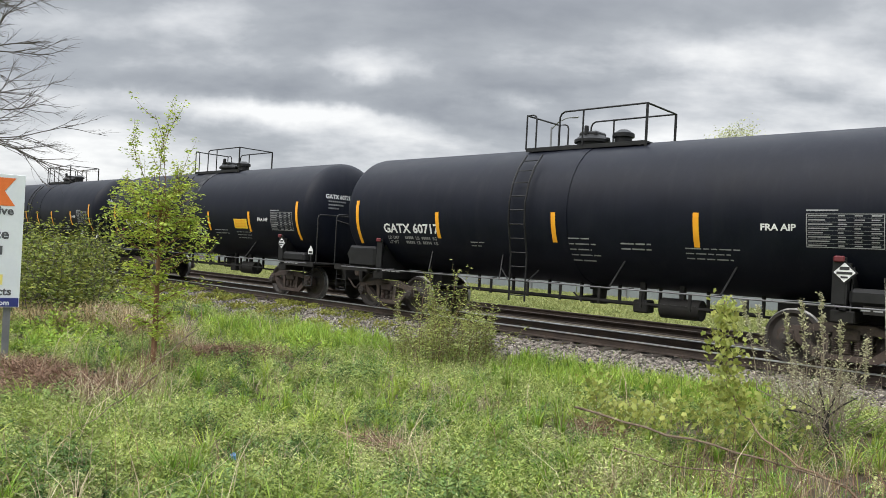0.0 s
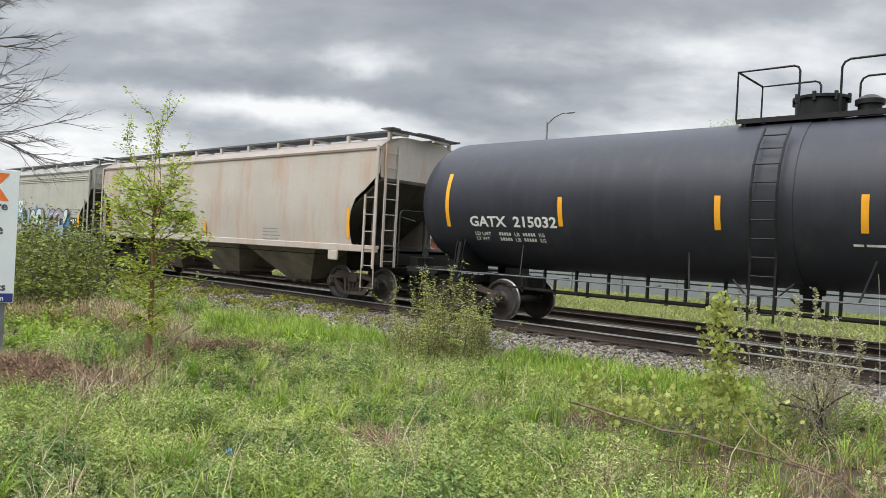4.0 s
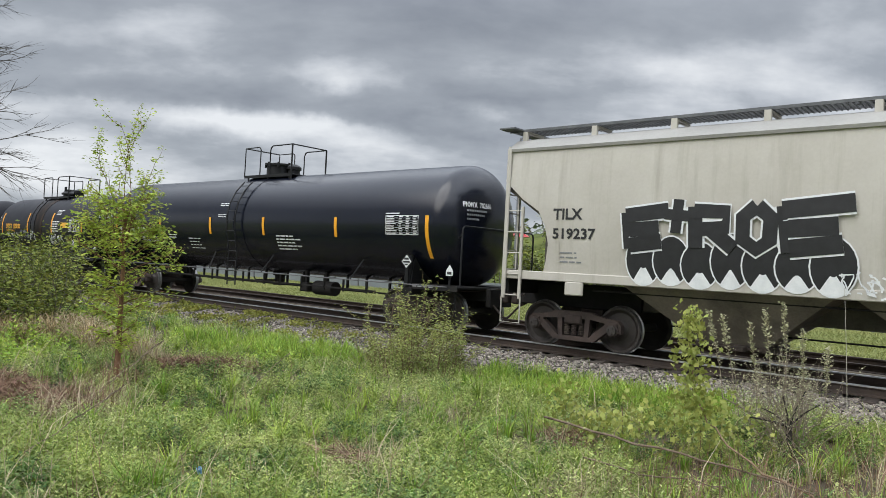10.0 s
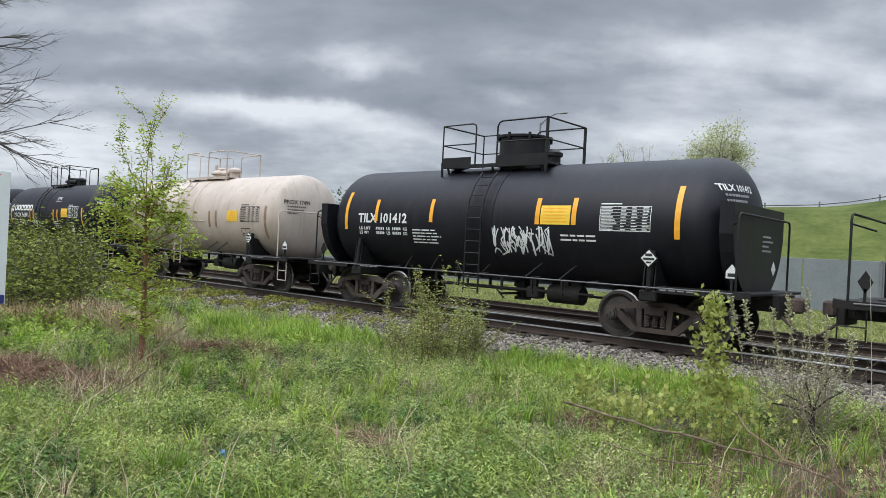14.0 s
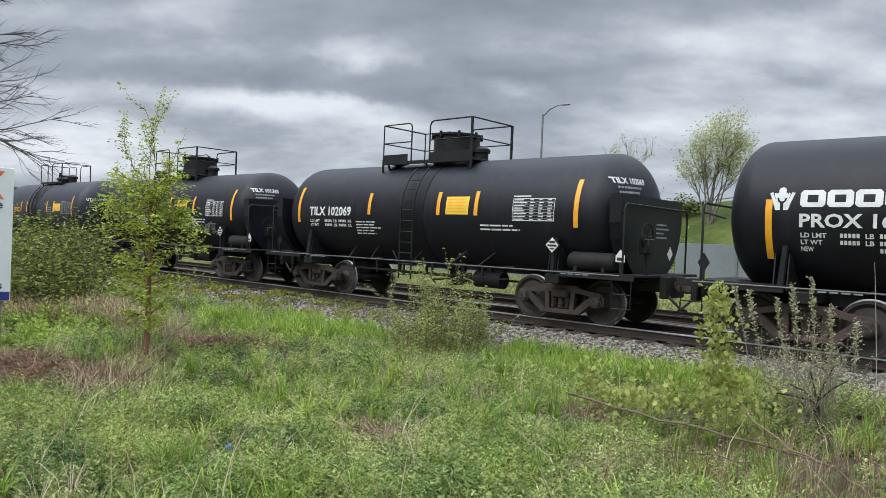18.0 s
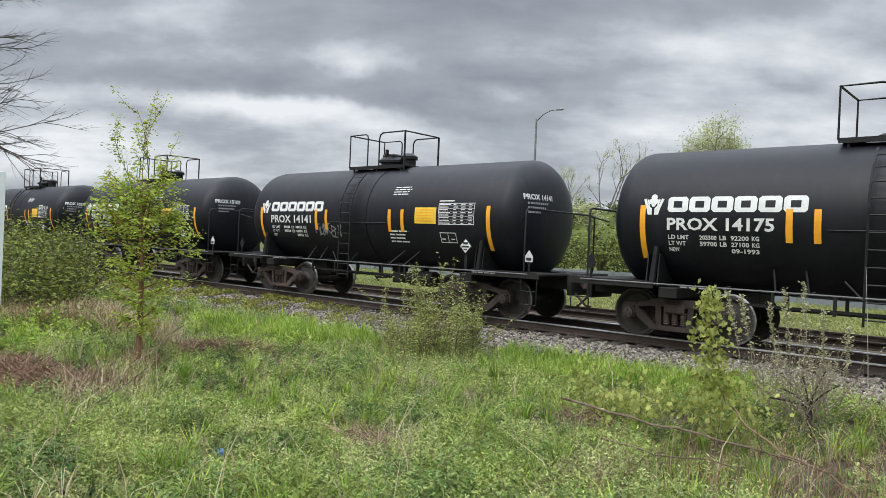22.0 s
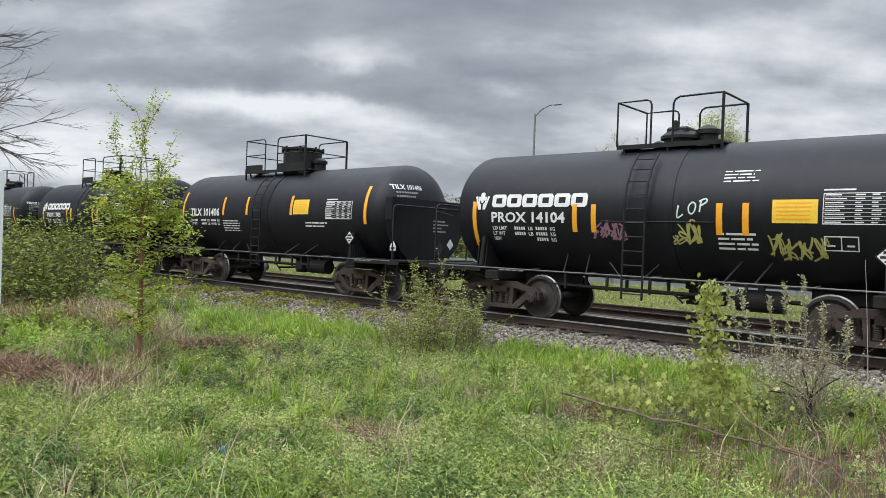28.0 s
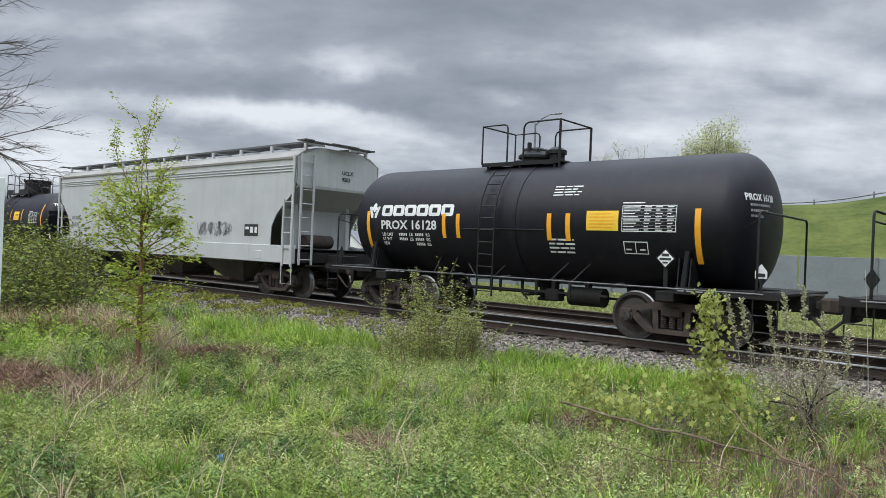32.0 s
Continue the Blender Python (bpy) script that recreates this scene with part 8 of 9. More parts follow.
def fat_letter(car, surf, letter, x, z, w, h, weight, fill, edge, lift, rim=0.05, slant=0.0):
    """One sprayed letter shape: a rim in one colour and the fill over it."""
    for i, path in enumerate(STROKES[letter]):
        place = [(x + w * px + slant * (pz - 0.5) * h, z + h * pz) for px, pz in path]
        part("graffiti_rim", sheet(brush(place, weight + 2 * rim), surf, lift + 0.0005 * i), SPRAY[edge], car)
    for i, path in enumerate(STROKES[letter]):
        place = [(x + w * px + slant * (pz - 0.5) * h, z + h * pz) for px, pz in path]
        part("graffiti_letter", sheet(brush(place, weight), surf, lift + 0.0025 + 0.0005 * i), SPRAY[fill if isinstance(fill, str) else fill[i % len(fill)]], car)


def pen_word(car, surf, body, x, z, size, slope, colour):
    """A word written by hand with a thin paint pen, climbing as it goes."""
    for i, letter in enumerate(body):
        for path in STROKES[letter]:
            place = [(x + size * (0.95 * i + 0.8 * px), z + size * (pz + slope * (i + px))) for px, pz in path]
            part("pen_stroke", sheet(ribbon(curve(place), 0.028), surf, 0.009), SPRAY[colour], car)


def petal(cx, z0, w, h, point):
    """An upright rounded shape, more or less pointed at the top."""
    out = []
    for i in range(22):
        t = i / 22 * 2 * math.pi
        k = math.cos(t) if math.sin(t) < 0 else math.copysign(abs(math.cos(t)) ** (1 + point), math.cos(t))
        out.append((cx + w / 2 * k, z0 + h / 2 + h / 2 * math.sin(t)))
    return out


def rimmed(car, shapes, surf, fill, edge, lift, rim=0.03):
    """Shapes painted one over another, each with its own rim."""
    for i, o in enumerate(shapes):
        layer(car, [grown(o, rim)], surf, edge, lift + 0.0012 * i)
        layer(car, [o], surf, fill, lift + 0.0012 * i + 0.0006)


def comma(cx, cz, r):
    """A round drop whose tail curls up to one side."""
    pts = [(cx + r * math.cos(a), cz + 1.08 * r * math.sin(a)) for a in [math.radians(d) for d in range(85, 316, 23)]]
    return pts + [(cx + 0.55 * r, cz - 0.25 * r), (cx + 0.85 * r, cz + 0.22 * r), (cx + 1.75 * r, cz + 0.34 * r), (cx + 1.35 * r, cz + 0.70 * r), (cx + 0.80 * r, cz + 0.98 * r)]


def stencil_triangle(car, surf):
    """A framed letter over a triangle of black stencilled dots."""
    for x0, x1, z0, z1 in ((-4.40, -4.08, 2.30, 2.315), (-4.40, -4.08, 2.02, 2.035), (-4.40, -4.385, 2.035, 2.30), (-4.095, -4.08, 2.035, 2.30), (-4.33, -4.15, 2.255, 2.272)):
        part("stencil_frame", sheet(bar(x0, x1, z0, z1), surf, 0.012), INK, car)
    words(car, "C", -4.285, 2.10, 0.11, 0.085, INK, surf, 0.012)
    for i, (n, z) in enumerate(((8, 1.93), (6, 1.845), (5, 1.76), (4, 1.675), (3, 1.60), (2, 1.54))):
        for j in range(n):
            x = -4.22 + 0.088 * (j - (n - 1) / 2)
            part("stencil_dot", sheet([[(x - 0.017, z), (x, z - 0.022), (x + 0.017, z), (x, z + 0.022)]], surf, 0.012), INK, car)


def art_harvest(car, surf):
    """A wide mural of fat letters in lilac, mint and blues with a black edge."""
    rng = random.Random(41)
    layer(car, [blob(0.25, 1.75, 0.45, 0.6, rng), blob(2.1, 2.2, 0.4, 0.7, rng), blob(5.3, 1.70, 1.3, 0.75, rng), blob(5.9, 1.95, 0.55, 0.7, rng), blob(6.35, 1.36, 0.7, 0.34, rng), comma(-0.95, 1.58, 0.145), comma(-0.30, 1.75, 0.13), blob(2.02, 2.55, 0.12, 0.14, rng), blob(3.30, 2.62, 0.14, 0.16, rng)], surf, "blue", 0.040)
    low = [blob(0.45 + 0.62 * i, 1.16 + 0.03 * math.sin(i * 1.7), 0.6, 0.26, rng, 16, 0.3) for i in range(10)]
    layer(car, low[::3], surf, "blue", 0.048)
    for i, (c, x, w, fill) in enumerate((("H", 0.18, 1.12, ("green", "blue_grey", "mint")), ("A", 1.38, 0.92, ("mint", "purple")), ("R", 2.05, 1.08, ("mint", "green")),
                                         ("V", 2.80, 1.02, ("purple", "blue_grey")), ("S", 3.62, 1.06, ("purple",)), ("T", 4.48, 1.50, ("purple", "purple")))):
        fat_letter(car, surf, c, x, 1.17, w, 1.10, 0.28, fill, "black", 0.052 + 0.0045 * i, 0.045)
    foot = [blob(0.55 + 0.56 * i, 1.20, 0.62, 0.24, rng, 16, 0.3) for i in range(10)]
    for i, tint in enumerate(("ice", "purple", "mint", "blue_grey", "ice")):
        layer(car, foot[i::5], surf, tint, 0.080 + 0.0006 * i)
    cap = [blob(5.15, 1.42, 1.15, 0.50, rng, 20, 0.3), blob(5.78, 2.08, 0.36, 0.62, rng, 20, 0.2, 0.4)]
    layer(car, [grown(o, 0.04) for o in cap], surf, "black", 0.084)
    layer(car, cap[:1], surf, "blue_grey", 0.087)
    layer(car, cap[1:] + [blob(4.35, 1.32, 0.62, 0.34, rng, 16, 0.2, 0.3), blob(0.48, 1.26, 0.26, 0.22, rng)], surf, "mint", 0.089)
    # quick white and pale blue highlights over the letters
    for i, (tint, path) in enumerate((("white", [(0.34, 2.10), (0.42, 1.80)]), ("ice", [(0.52, 1.55), (0.50, 1.28)]), ("white", [(1.45, 2.02), (1.75, 2.16)]), ("ice", [(1.62, 1.45), (1.60, 1.25)]),
                                      ("white", [(2.30, 2.15), (2.60, 2.18)]), ("ice", [(2.28, 1.60), (2.30, 1.30)]), ("ice", [(2.98, 2.10), (3.12, 1.70)]), ("white", [(3.62, 2.12), (3.54, 1.75)]),
                                      ("ice", [(3.95, 2.14), (4.30, 2.20)]), ("white", [(4.30, 1.60), (4.44, 1.46)]), ("ice", [(4.70, 2.16), (5.05, 2.22)]), ("white", [(5.12, 1.95), (5.05, 1.65)]), ("white", [(5.72, 2.26), (5.84, 2.0)]))):
        part("graffiti_highlight", sheet(brush(path, 0.07), surf, 0.094 + 0.0003 * i), SPRAY[tint], car)
    part("sign_panel", sheet(bar(-0.45, 0.10, 2.02, 2.80, 3), surf, 0.036), SPRAY["white"], car, "white painted panel with a blue diamond")
    part("sign_diamond", sheet([[(-0.40, 2.52), (-0.175, 2.28), (0.05, 2.52), (-0.175, 2.76)]], surf, 0.042), SPRAY["sky"], car, "blue diamond emblem")
    part("sign_foot", sheet(bar(-0.45, 0.10, 2.02, 2.22, 1), surf, 0.042), SPRAY["sky"], car)
    for z in (2.16, 2.11, 2.06):
        part("sign_print", sheet(bar(-0.36, 0.02, z, z + 0.025), surf, 0.046), SPRAY["white"], car)
    part("sign_print", sheet(bar(-0.28, -0.07, 2.48, 2.56), surf, 0.046), SPRAY["white"], car)
    stencil_triangle(car, surf)


def art_yellow(car, surf):
    """An angular pale-yellow mural of interlocking letters with dark red edges and patches of red behind."""
    rng = random.Random(43)
    x0, w, z0, h = 0.45, 4.75, 1.40, 1.22

    def put(path):
        return [(x0 + w * x, z0 + h * z) for x, z in path]
    layer(car, [blob(*put([c])[0], bw, bh, rng, 18, 0.1) for c, bw, bh in (((0.06, 0.48), 0.6, 0.75), ((0.34, 0.80), 0.6, 0.5), ((0.62, 0.78), 0.6, 0.55), ((0.94, 0.36), 0.7, 0.6),
                ((0.44, 0.45), 0.9, 0.8), ((0.72, 0.30), 1.0, 0.7), ((0.24, 0.50), 0.9, 0.8), ((0.01, 0.10), 0.35, 0.3), ((0.99, 0.08), 0.35, 0.32))], surf, "red", 0.040)
    strokes = [
        [(0.145, 0.98), (0.14, 0.66), (0.07, 0.55), (0.17, 0.40), (0.23, 0.12)], [(0.28, 0.86), (0.215, 0.72), (0.20, 0.42)], [(0.02, 0.36), (0.11, 0.34), (0.16, 0.20)],
        [(0.39, 0.90), (0.30, 0.66), (0.29, 0.12)], [(0.38, 0.90), (0.40, 0.50), (0.45, 0.12)], [(0.30, 0.36), (0.42, 0.34)],
        [(0.42, 0.92), (0.48, 0.50), (0.48, 0.14)], [(0.43, 0.90), (0.58, 0.78), (0.60, 0.60), (0.51, 0.46)], [(0.52, 0.46), (0.62, 0.38), (0.60, 0.14)],
        [(0.64, 0.74), (0.79, 0.84), (0.94, 0.54)], [(0.65, 0.64), (0.69, 0.46), (0.84, 0.46)], [(0.64, 0.26), (0.78, 0.30), (0.85, 0.44)],
        [(0.02, 0.12), (0.36, 0.08)], [(0.46, 0.08), (0.68, 0.06)], [(0.78, 0.18), (0.97, 0.14)],
    ]
    for i, path in enumerate(strokes):
        part("graffiti_rim", sheet(ribbon(put(path), 0.30), surf, 0.046 + 0.0006 * i), SPRAY["maroon"], car)
    for i, path in enumerate(strokes):
        part("graffiti_letter", sheet(ribbon(put(path), 0.215), surf, 0.056 + 0.0006 * i), SPRAY["sand"], car)


def art_black(car, surf):
    """Two groups of big black rounded shapes with white edges."""
    bulbs = [petal(-5.22 + 0.52 * i, 1.40 + 0.03 * (i % 2), 0.66, 0.92 - 0.06 * (i % 3), 0.1) for i in range(7)]
    rimmed(car, bulbs, surf, "black", "white", 0.042, 0.026)
    arms = {
        "E": [[(0.18, 0.0), (0.10, 0.95)], [(0.05, 0.86), (1.0, 1.0)], [(0.14, 0.48), (0.80, 0.55)], [(0.16, 0.08), (0.86, 0.20)]],
        "+": [[(0.45, 0.05), (0.55, 1.05)], [(0.05, 0.62), (0.95, 0.55)]],
        "R": [[(0.15, 0.0), (0.12, 1.0)], [(0.10, 0.90), (0.80, 0.86), (0.78, 0.50), (0.18, 0.44)], [(0.45, 0.46), (0.95, 0.0)]],
        "O": [[(0.5, 1.0), (0.88, 0.72), (0.85, 0.2), (0.5, 0.0), (0.12, 0.22), (0.12, 0.74), (0.5, 1.0)]],
    }
    for i, (c, x, wl, z, hl, weight) in enumerate((("E", -5.62, 0.86, 2.06, 0.70, 0.27), ("+", -4.86, 0.52, 2.32, 0.60, 0.19), ("R", -4.38, 0.80, 2.10, 0.72, 0.25), ("O", -3.54, 0.58, 2.10, 0.72, 0.25), ("E", -2.92, 1.10, 2.06, 0.80, 0.29))):
        for grow_, colour, up in ((0.070, "white", 0.053), (0.0, "black", 0.060)):
            for j, path in enumerate(arms[c]):
                part("graffiti_letter" if colour == "black" else "graffiti_rim", sheet(ribbon([(x + wl * a, z + hl * b_) for a, b_ in path], weight + grow_), surf, up + 0.0012 * j + 0.0002 * i), SPRAY[colour], car)
    shapes = [petal(-0.38, 2.12, 0.38, 0.55, 0.2), petal(-0.08, 2.0, 0.3, 0.7, 0.2), petal(0.26, 1.75, 0.78, 1.17, 0.15), petal(0.78, 1.9, 0.4, 0.6, 0.4), petal(1.35, 1.7, 0.98, 1.23, 0.7), petal(1.95, 1.9, 0.4, 0.7, 0.5),
              petal(2.42, 1.7, 0.98, 1.36, 0.7), petal(3.0, 1.9, 0.35, 0.6, 0.5), petal(3.60, 1.5, 0.85, 1.62, 0.5), petal(4.06, 1.6, 0.42, 1.24, 0.0), petal(4.42, 1.55, 0.75, 1.05, 0.1),
              petal(0.10, 1.10, 0.92, 1.20, 0.0), petal(0.72, 1.10, 0.42, 1.28, 0.1), petal(1.36, 1.05, 1.30, 1.32, 0.0), petal(2.66, 1.05, 1.26, 1.42, 0.0), petal(3.66, 1.15, 0.90, 0.80, 0.0), petal(4.45, 1.15, 0.86, 0.84, 0.0),
              petal(4.96, 1.55, 0.48, 0.66, 0.0), petal(4.64, 2.80, 0.26, 0.40, 0.4), petal(5.0, 2.55, 0.48, 0.42, 0.1)]
    clipped = [[(x, max(z, 1.37)) for x, z in o] for o in shapes]
    rimmed(car, clipped, surf, "black", "white", 0.042)
    lines = []
    for pts in ([(0.45, 2.30), (0.62, 2.20), (0.66, 1.9)], [(2.66, 1.45), (2.70, 1.95), (2.62, 2.3)], [(3.05, 1.70), (3.5, 1.88), (3.95, 2.02)], [(3.92, 2.1), (3.90, 2.7)], [(2.4, 2.45), (2.75, 2.30), (3.05, 2.5)],
                [(1.32, 2.45), (1.36, 2.62)], [(1.30, 2.62), (1.33, 2.45)]):
        lines += ribbon(curve(pts), 0.055)
    tagged(part("graffiti", sheet(lines, surf, 0.072), SPRAY["white"], car, "sprayed white graffiti lines"), kind="stuff")
    for i, x in enumerate((-2.0, 0.0, 1.45, 4.25)):
        scribble(car, x, x + 0.75, 1.42, 1.78, "white", 60 + i, surf, 0.03, 4, 0.076)


CONSIST = [
    (-8.36, long_car("60717", 1, (-3.30, 0.0, 3.03))),
    (-23.45, long_car("60721", 2, (-3.19, -1.57, 1.22, 3.67), framed=(-3.06, -2.75, 1.98, 2.25), yellow=(2.78, 3.54, 2.0, 2.30), belt=-0.2, belt_paint=SPILLED)),
    (-38.49, long_car("60718", 3, (-3.16, -1.62, 0.0, 1.84, 4.16), framed=(-3.03, -2.72, 1.98, 2.25))),
    (-54.98, dict(kind="slate", seed=4, paint=SLATE, label="long slate-grey tank car with rounded ends", bands=ends(7.25, 2.71, 0.62) + mids((-4.15, -0.91, 1.37, 4.03), 2.45, 0.3),
                  mark=("GATX  215032", -6.59, 2.12, 0.31, 2.34), yellow=(4.18, 4.90, 2.18, 2.50), chart=(5.9, 7.1, 2.16, 2.60), framed=(5.0, 5.45, 1.66, 1.95),
                  weights=(("LD LMT", "-", "-"), ("LT WT", "-", "-")), weights_at=(-6.5, 1.92, 1.9), lines=((1.2, 1.98, 0.7, 1, 0.1, 0.05), (3.3, 1.95, 0.9, 2, 0.09, 0.04), (5.9, 1.95, 0.5, 5, 0.07, 0.03)))),
    (-72.90, dict(hopper=True, style="gacx", seed=5, over=8.95, paint=RUST_PAINT, label="rust-streaked pinkish grey covered hopper car", half=8.36,
                  bands=((-7.32, 1.68, 2.48, 0.07), (-3.67, 1.58, 1.98, 0.07), (-0.03, 1.56, 2.05, 0.07), (7.25, 1.7, 2.5, 0.06)),
                  marks=(("GACX", -6.73, 2.40, 0.30, 0.95), ("5685", -6.73, 2.0, 0.30, 0.80)), lines=((-6.65, 1.85, 0.9, 2, 0.12, 0.05), (3.3, 1.9, 0.9, 4, 0.1, 0.04)))),
    (-90.72, dict(hopper=True, style="djtx", ribbed=True, sill=1.03, bulkhead=True, seed=6, over=8.90, paint=GREY_PAINT, label="light grey ribbed covered hopper car with lilac and blue mural", half=8.2,
                  bay_gap=True, bands=((-7.0, 1.40, 1.78, 0.06), (7.05, 1.62, 2.15, 0.09), (-4.22, 1.38, 1.46, 0.2), (-1.8, 1.38, 1.46, 0.2)),
                  marks=(("DJTX", -6.86, 2.30, 0.27, 0.72), ("515277", -6.90, 1.95, 0.27, 0.98), ("LD LMT 224100", -6.82, 1.62, 0.10, 0.92), ("LT WT    61900", -6.82, 1.46, 0.10, 0.92)), lines=((-6.7, 3.12, 0.4, 4, 0.05, 0.02), (6.1, 2.4, 0.9, 3, 0.1, 0.04)),
                  board=(6.15, 1.68), art=art_harvest)),
    (-108.65, dict(hopper=True, style="tilx", seed=7, over=9.03, paint=TAN_PAINT, label="tan covered hopper car with yellow and red mural",
                   bands=((-7.4, 1.62, 2.3, 0.05), (-4.34, 1.68, 2.08, 0.05), (-1.49, 1.66, 2.06, 0.05), (7.2, 1.62, 2.6, 0.055)),
                   marks=(("TILX", -7.22, 2.60, 0.30, 0.66), ("519268", -7.22, 2.22, 0.28, 0.95)), lines=((-7.0, 1.9, 0.5, 2, 0.09, 0.04), (5.9, 2.3, 0.8, 3, 0.1, 0.04)),
                   board=(5.2, 1.78), art=art_yellow)),
    (-126.85, dict(hopper=True, style="tilx", seed=8, over=9.10, paint=TAN_PAINT, label="tan covered hopper car with big black and white graffiti",
                   bands=((7.23, 1.62, 2.6, 0.055),), marks=(("TILX", -7.17, 2.60, 0.30, 0.66), ("519237", -7.17, 2.22, 0.28, 0.95)),
                   lines=((5.9, 2.3, 0.8, 3, 0.1, 0.04), (-7.0, 1.95, 0.5, 3, 0.09, 0.04)), board=(5.45, 1.78), art=art_black)),
    (-145.17, dict(kind="gloss", seed=9, paint=GLOSS, label="long glossy black tank car with white stencilling", bands=ends(7.67, 2.20, 0.50) + mids((-4.51, -1.43, 1.34, 4.48), 2.40, 0.26),
                   mark=("PNWX  702666", -7.43, 2.08, 0.33, 2.49), chart=(6.31, 7.40, 2.24, 2.70), weights=(("LD LMT", "205900", "93400"), ("LT WT", "80100", "36300")), weights_at=(-6.5, 1.93, 1.7), lines=((-4.0, 2.1, 0.6, 2, 0.08, 0.04),
                   (-2.8, 2.0, 0.8, 4, 0.1, 0.04), (1.9, 2.15, 1.1, 5, 0.09, 0.05), (-1.0, 3.1, 1.2, 2, 0.06, 0.03), (-1.0, 2.75, 0.6, 2, 0.06, 0.03)))),
    (-160.38, dict(kind="small", seed=10, label="dusty black tank car with amber lettering and scrawls", belt_paint=RUSTED, bands=ends(4.30, 2.42, 0.48) + mids((-1.25, 1.36), 2.42, 0.45), letter=LETTER, endmark=True,
                   mark_amber=("UTLX 125030", -3.81, 2.18, 0.30, 1.71), yellow=(2.29, 3.0, 2.24, 2.46), chart=(3.07, 4.12, 2.1, 2.56), weights=(("LD LMT", "-", "-"), ("LT WT", "-", "-")), weights_at=(-3.78, 1.90, 1.5), lines=((1.40, 2.52, 0.75, 5, 0.1, 0.06), (1.6, 3.0, 0.6, 4, 0.06, 0.03)),
                   tags=(("grey", -2.1, -1.2, 1.75, 2.1), ("white", -1.2, -0.3, 1.7, 2.15), ("white", 1.0, 2.3, 1.5, 1.95), ("lime", 2.7, 3.9, 1.45, 1.95)))),
    (-173.00, dict(kind="small", seed=11, label="dusty black tank car with many amber strips", bands=ends(4.68, 2.36, 0.48) + mids((-3.11, -1.44, 0.96, 2.55), 2.40, 0.24), over=6.3, cyl=4.9, apex=5.5,
                   mark=("GATX 6341", -3.98, 2.15, 0.32, 1.66), yellow=(2.64, 3.40, 2.18, 2.55), chart=(3.49, 4.58, 2.1, 2.66), framed=(3.05, 3.55, 1.70, 1.98),
                   weights=(("LD LMT", "-", "-"), ("LT WT", "-", "-")), weights_at=(-3.95, 1.96, 1.8), lines=((1.0, 2.5, 0.8, 5, 0.1, 0.05), (2.2, 2.0, 0.6, 2, 0.09, 0.05)))),
    (-186.10, plain_car("TILX 101412", 12, (-3.44, -1.53, 1.52, 2.41), (("white", 0.12, 1.84, 1.5, 2.15),), yellow=(1.6, 2.32, 2.2, 2.6))),
    (-199.03, dict(kind="small", seed=13, paint=CREAM, label="rust-streaked cream tank car with dark stencilling", letter=INK, bands=ends(4.56, 2.10, 0.50) + mids((-1.63, -1.22, 1.38, 1.78), 2.17, 0.27),
                   tape=FADED_TAPE, name=(-3.75, 2.36, 2.2, 0.28), mark=("PROX 17499", -3.95, 2.05, 0.28, 1.8), yellow=(2.45, 3.05, 2.1, 2.45), chart=(3.2, 4.25, 2.1, 2.58), framed=(3.2, 3.7, 1.65, 1.9),
                   over=6.4, truck=3.85)),
    (-212.27, owner_car("16841", 14, tags=(("white", -1.5, -0.1, 1.6, 2.1),))),
    (-224.60, owner_car("16107", 15, tags=(("white", -1.9, -0.7, 1.65, 2.0), ("white", 0.1, 1.1, 1.65, 2.0)))),
    (-237.26, plain_car("TILX 102069", 16, (-1.62, 0.81, 1.97))),
    (-250.06, plain_car("TILX 101368", 17, (-1.84, 0.54, 2.20), belt_paint=SPILLED, belt=-0.55, weights=(("LD LMT", "-", "91900"), ("LT WT", "60400", "27400")), tags=(("grey", -2.1, -0.6, 1.6, 2.1), ("grey", 1.2, 2.3, 1.6, 2.1), ("grey", 2.7, 3.6, 1.5, 1.9)))),
    (-262.70, dict(kind="small", seed=18, label="faded black tank car with amber lettering", paint=SLATE, belt_paint=SPILLED, bands=ends(4.30, 2.42, 0.48) + mids((-2.0, -1.24, 1.40, 2.20), 2.42, 0.26),
                   mark_amber=("UTLX 125105", -3.90, 2.18, 0.32, 1.75), yellow=(2.25, 3.0, 2.22, 2.56), chart=(3.07, 4.12, 2.1, 2.6), weights=(("LD LMT", "-", "-"), ("LT WT", "-", "-")), weights_at=(-3.78, 1.88, 1.5), dim=True, lines=((1.40, 2.4, 0.75, 5, 0.1, 0.05),))),
    (-275.10, owner_car("14175", 19, weights=(("LD LMT", "203300", "92200"), ("LT WT", "59700", "27100"), ("NEW", "", "09-1993")))),
    (-287.43, owner_car("14141", 20, tags=(("grey", -1.75, -0.7, 1.7, 2.05),))),
    (-299.98, owner_car("15100", 21)),
    (-312.55, owner_car("16230", 22)),
    (-325.17, owner_car("16308", 23)),
    (-337.90, plain_car("TILX 102339", 24, (-1.6, 0.8, 1.95))),
    (-350.58, owner_car("14104", 25, tags=(("rose", -1.35, -0.55, 1.75, 2.1), ("lime", 0.0, 0.85, 1.7, 2.15), ("lime", 2.0, 2.9, 1.5, 1.9)), pen=("LOP", 0.40, 2.18, 0.215, 0.22, "mint"))),
    (-363.15, plain_car("TILX 101406", 26, (-2.1, -0.79, 1.45), yellow=(1.55, 2.25, 2.22, 2.64))),
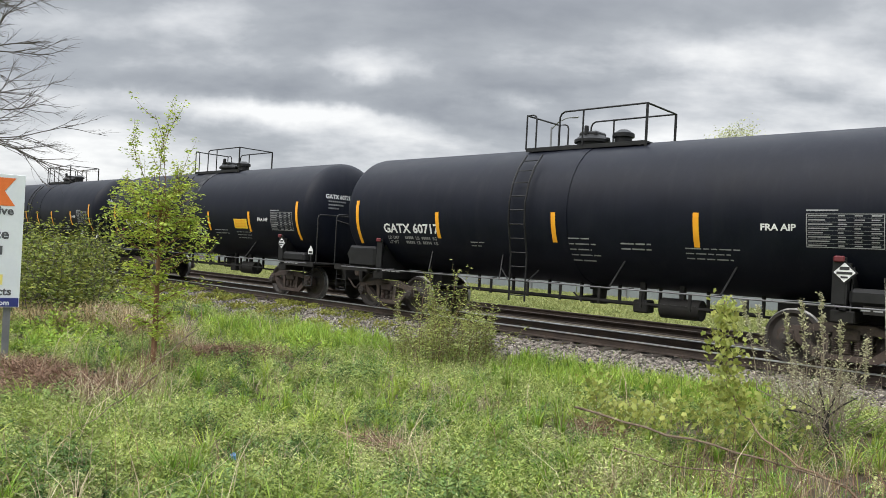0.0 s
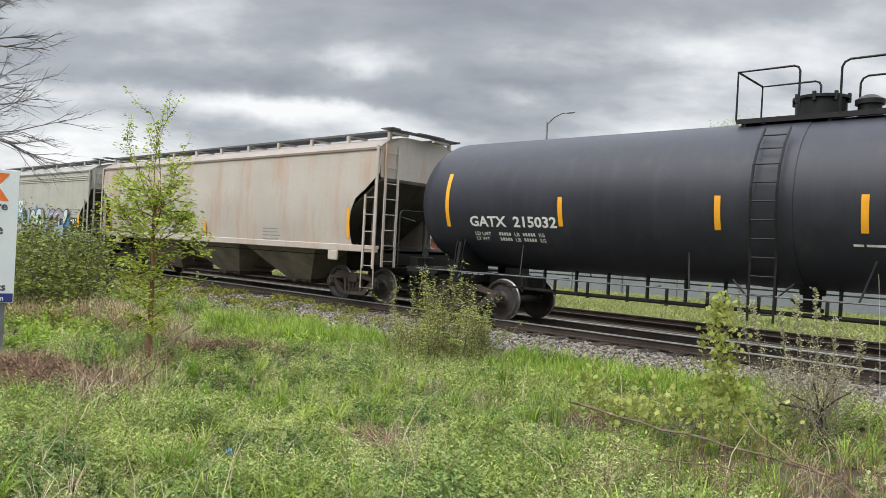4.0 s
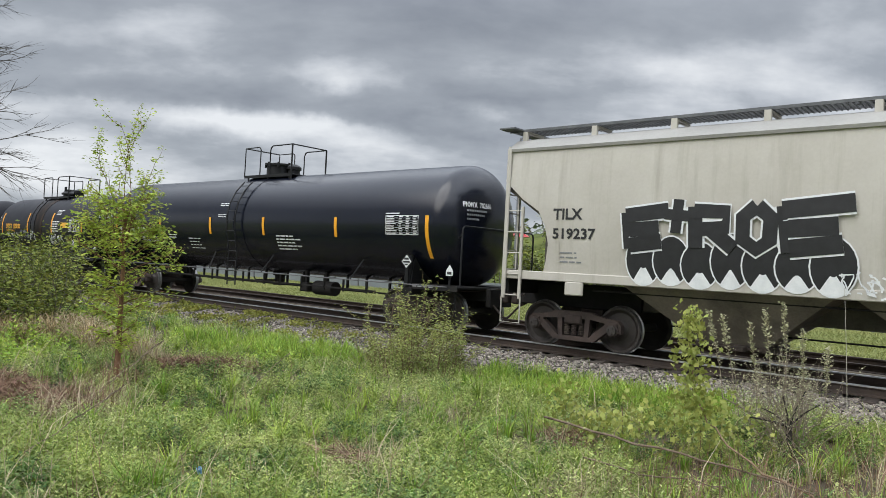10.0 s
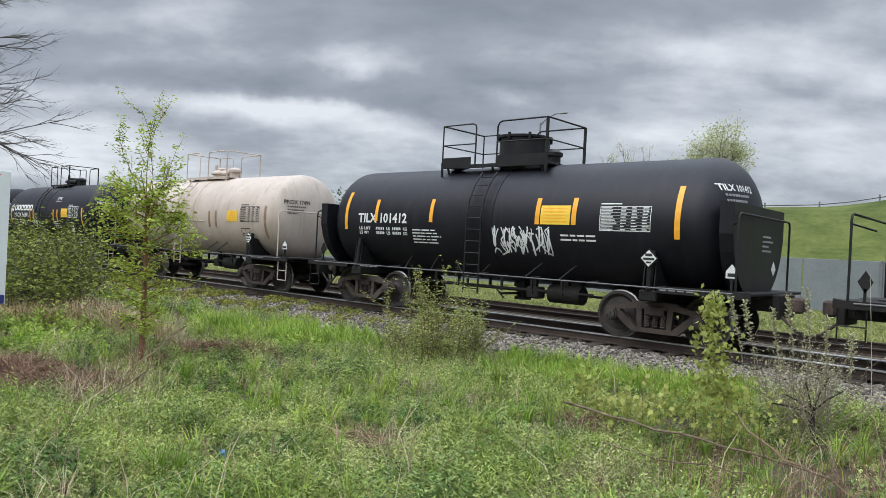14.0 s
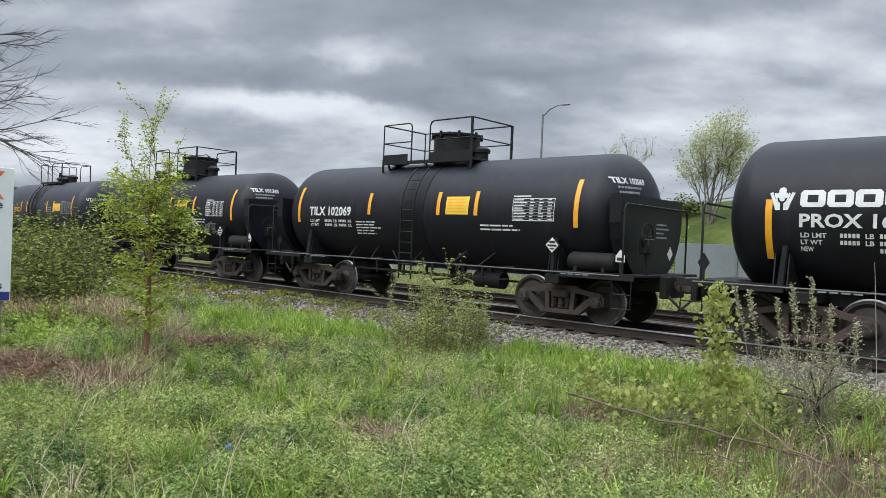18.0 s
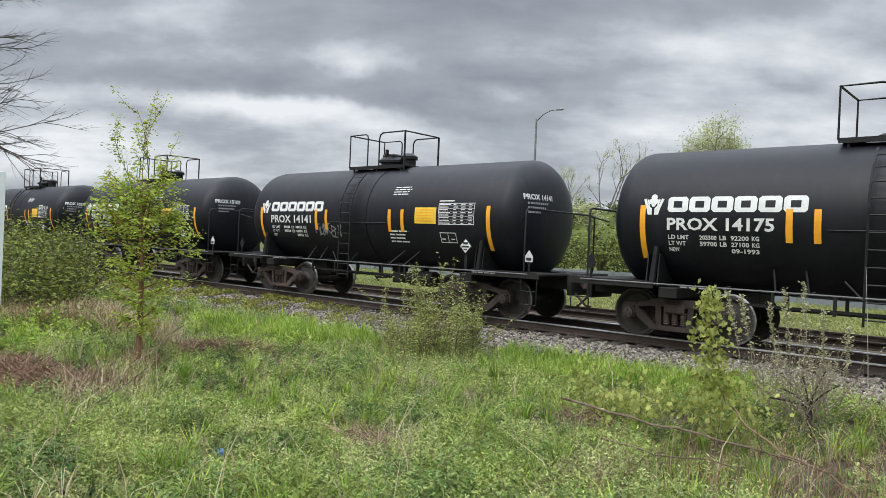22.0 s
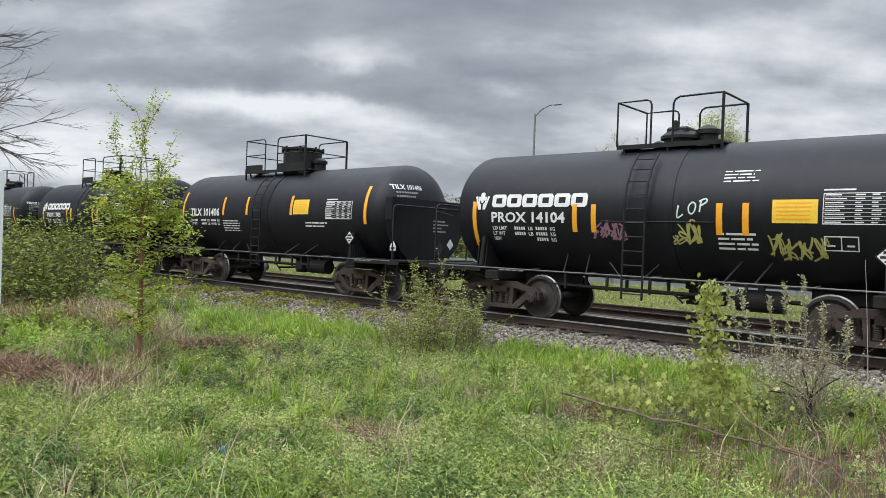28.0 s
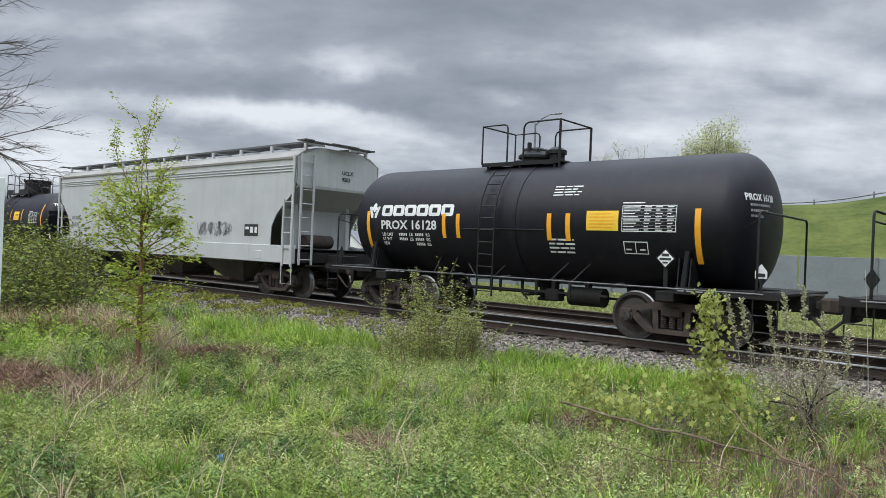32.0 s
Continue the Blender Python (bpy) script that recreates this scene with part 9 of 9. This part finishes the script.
    (-375.94, owner_car("17405", 27, paint=JET, bands=(-1.65, -1.23, 0.93, 1.39), kind="long_platform", plat=(-1.6, 2.05), mark=("PROX 17405", -3.84, 2.07, 0.27, 1.5), label="matt black tank car with a long railed platform", yellow=(1.40, 2.06, 2.54, 2.88), chart=(2.90, 3.95, 2.1, 2.56), framed=(2.2, 2.6, 1.98, 2.24), tape=YELLOW)),
    (-388.50, owner_car("14100", 28)),
    (-400.98, owner_car("16128", 29)),
    (-416.55, dict(hopper=True, style="uclx", ribbed=True, pale_ends=True, sill=1.03, bulkhead=True, end_words=("UCLX", "9503"), seed=30, over=9.25, paint=WHITE_HOPPER, label="pale grey ribbed covered hopper car with faded scrawl", half=8.4, bands=(),
                   marks=(), lines=((-7.0, 2.4, 0.9, 2, 0.3, 0.2),), board=(5.9, 1.78), tags=(("grey", 3.2, 5.2, 1.75, 2.2),))),
    (-432.20, plain_car("TILX 101400", 31, (-1.8, 0.6, 2.1))),
]

ROLLING = []
for place, spec in CONSIST:
    if spec.get("hopper"):
        thing, sets = hopper_car(spec)
        for i, (colour, xa, xb, za, zb) in enumerate(spec.get("tags", ())):
            scribble(thing, xa, xb, za, zb, colour, 300 + i, flat_side(-1.56), loops=8)
    else:
        amber = spec.get("mark_amber")
        thing, sets = tank_car(spec)
        if amber:
            q = {**KINDS[spec["kind"]], **spec}
            words(thing, *amber, LETTER_AMBER, tank_side(q["r"], q["zc"]))
            words(thing, "THE TANK CAR PEOPLE", amber[1] + 0.03, 2.04, 0.10, 1.05, LETTER_AMBER, tank_side(q["r"], q["zc"]))
    if "pen" in spec:
        pen_word(thing, tank_side(KINDS[spec["kind"]]["r"], KINDS[spec["kind"]]["zc"]), *spec["pen"])
    ROLLING.append((thing, place, sets))


def motions():
    """The train rolls past; its wheels turn while their car is near."""
    for thing, place, sets in ROLLING:
        walk(thing, [(t, pose(place + advance(t), TRACK_Y, 0)) for t in range(0, 33)])
        near = [i / FPS for i in range(0, 32 * FPS + 1) if -46 < place + advance(i / FPS) < 14]
        for w in sets:
            x, y, z = w.location
            turn = [(t, math.degrees((place + advance(t)) / 0.457)) for t in near]
            first = [(0.0, turn[0][1])] if near[0] > 0 else []
            last = [(32.0, turn[-1][1])] if near[-1] < 32 else []
            walk(w, [(t, pose(x, y, z, 0, a % 360.0, 0)) for t, a in first + turn + last])

motions()
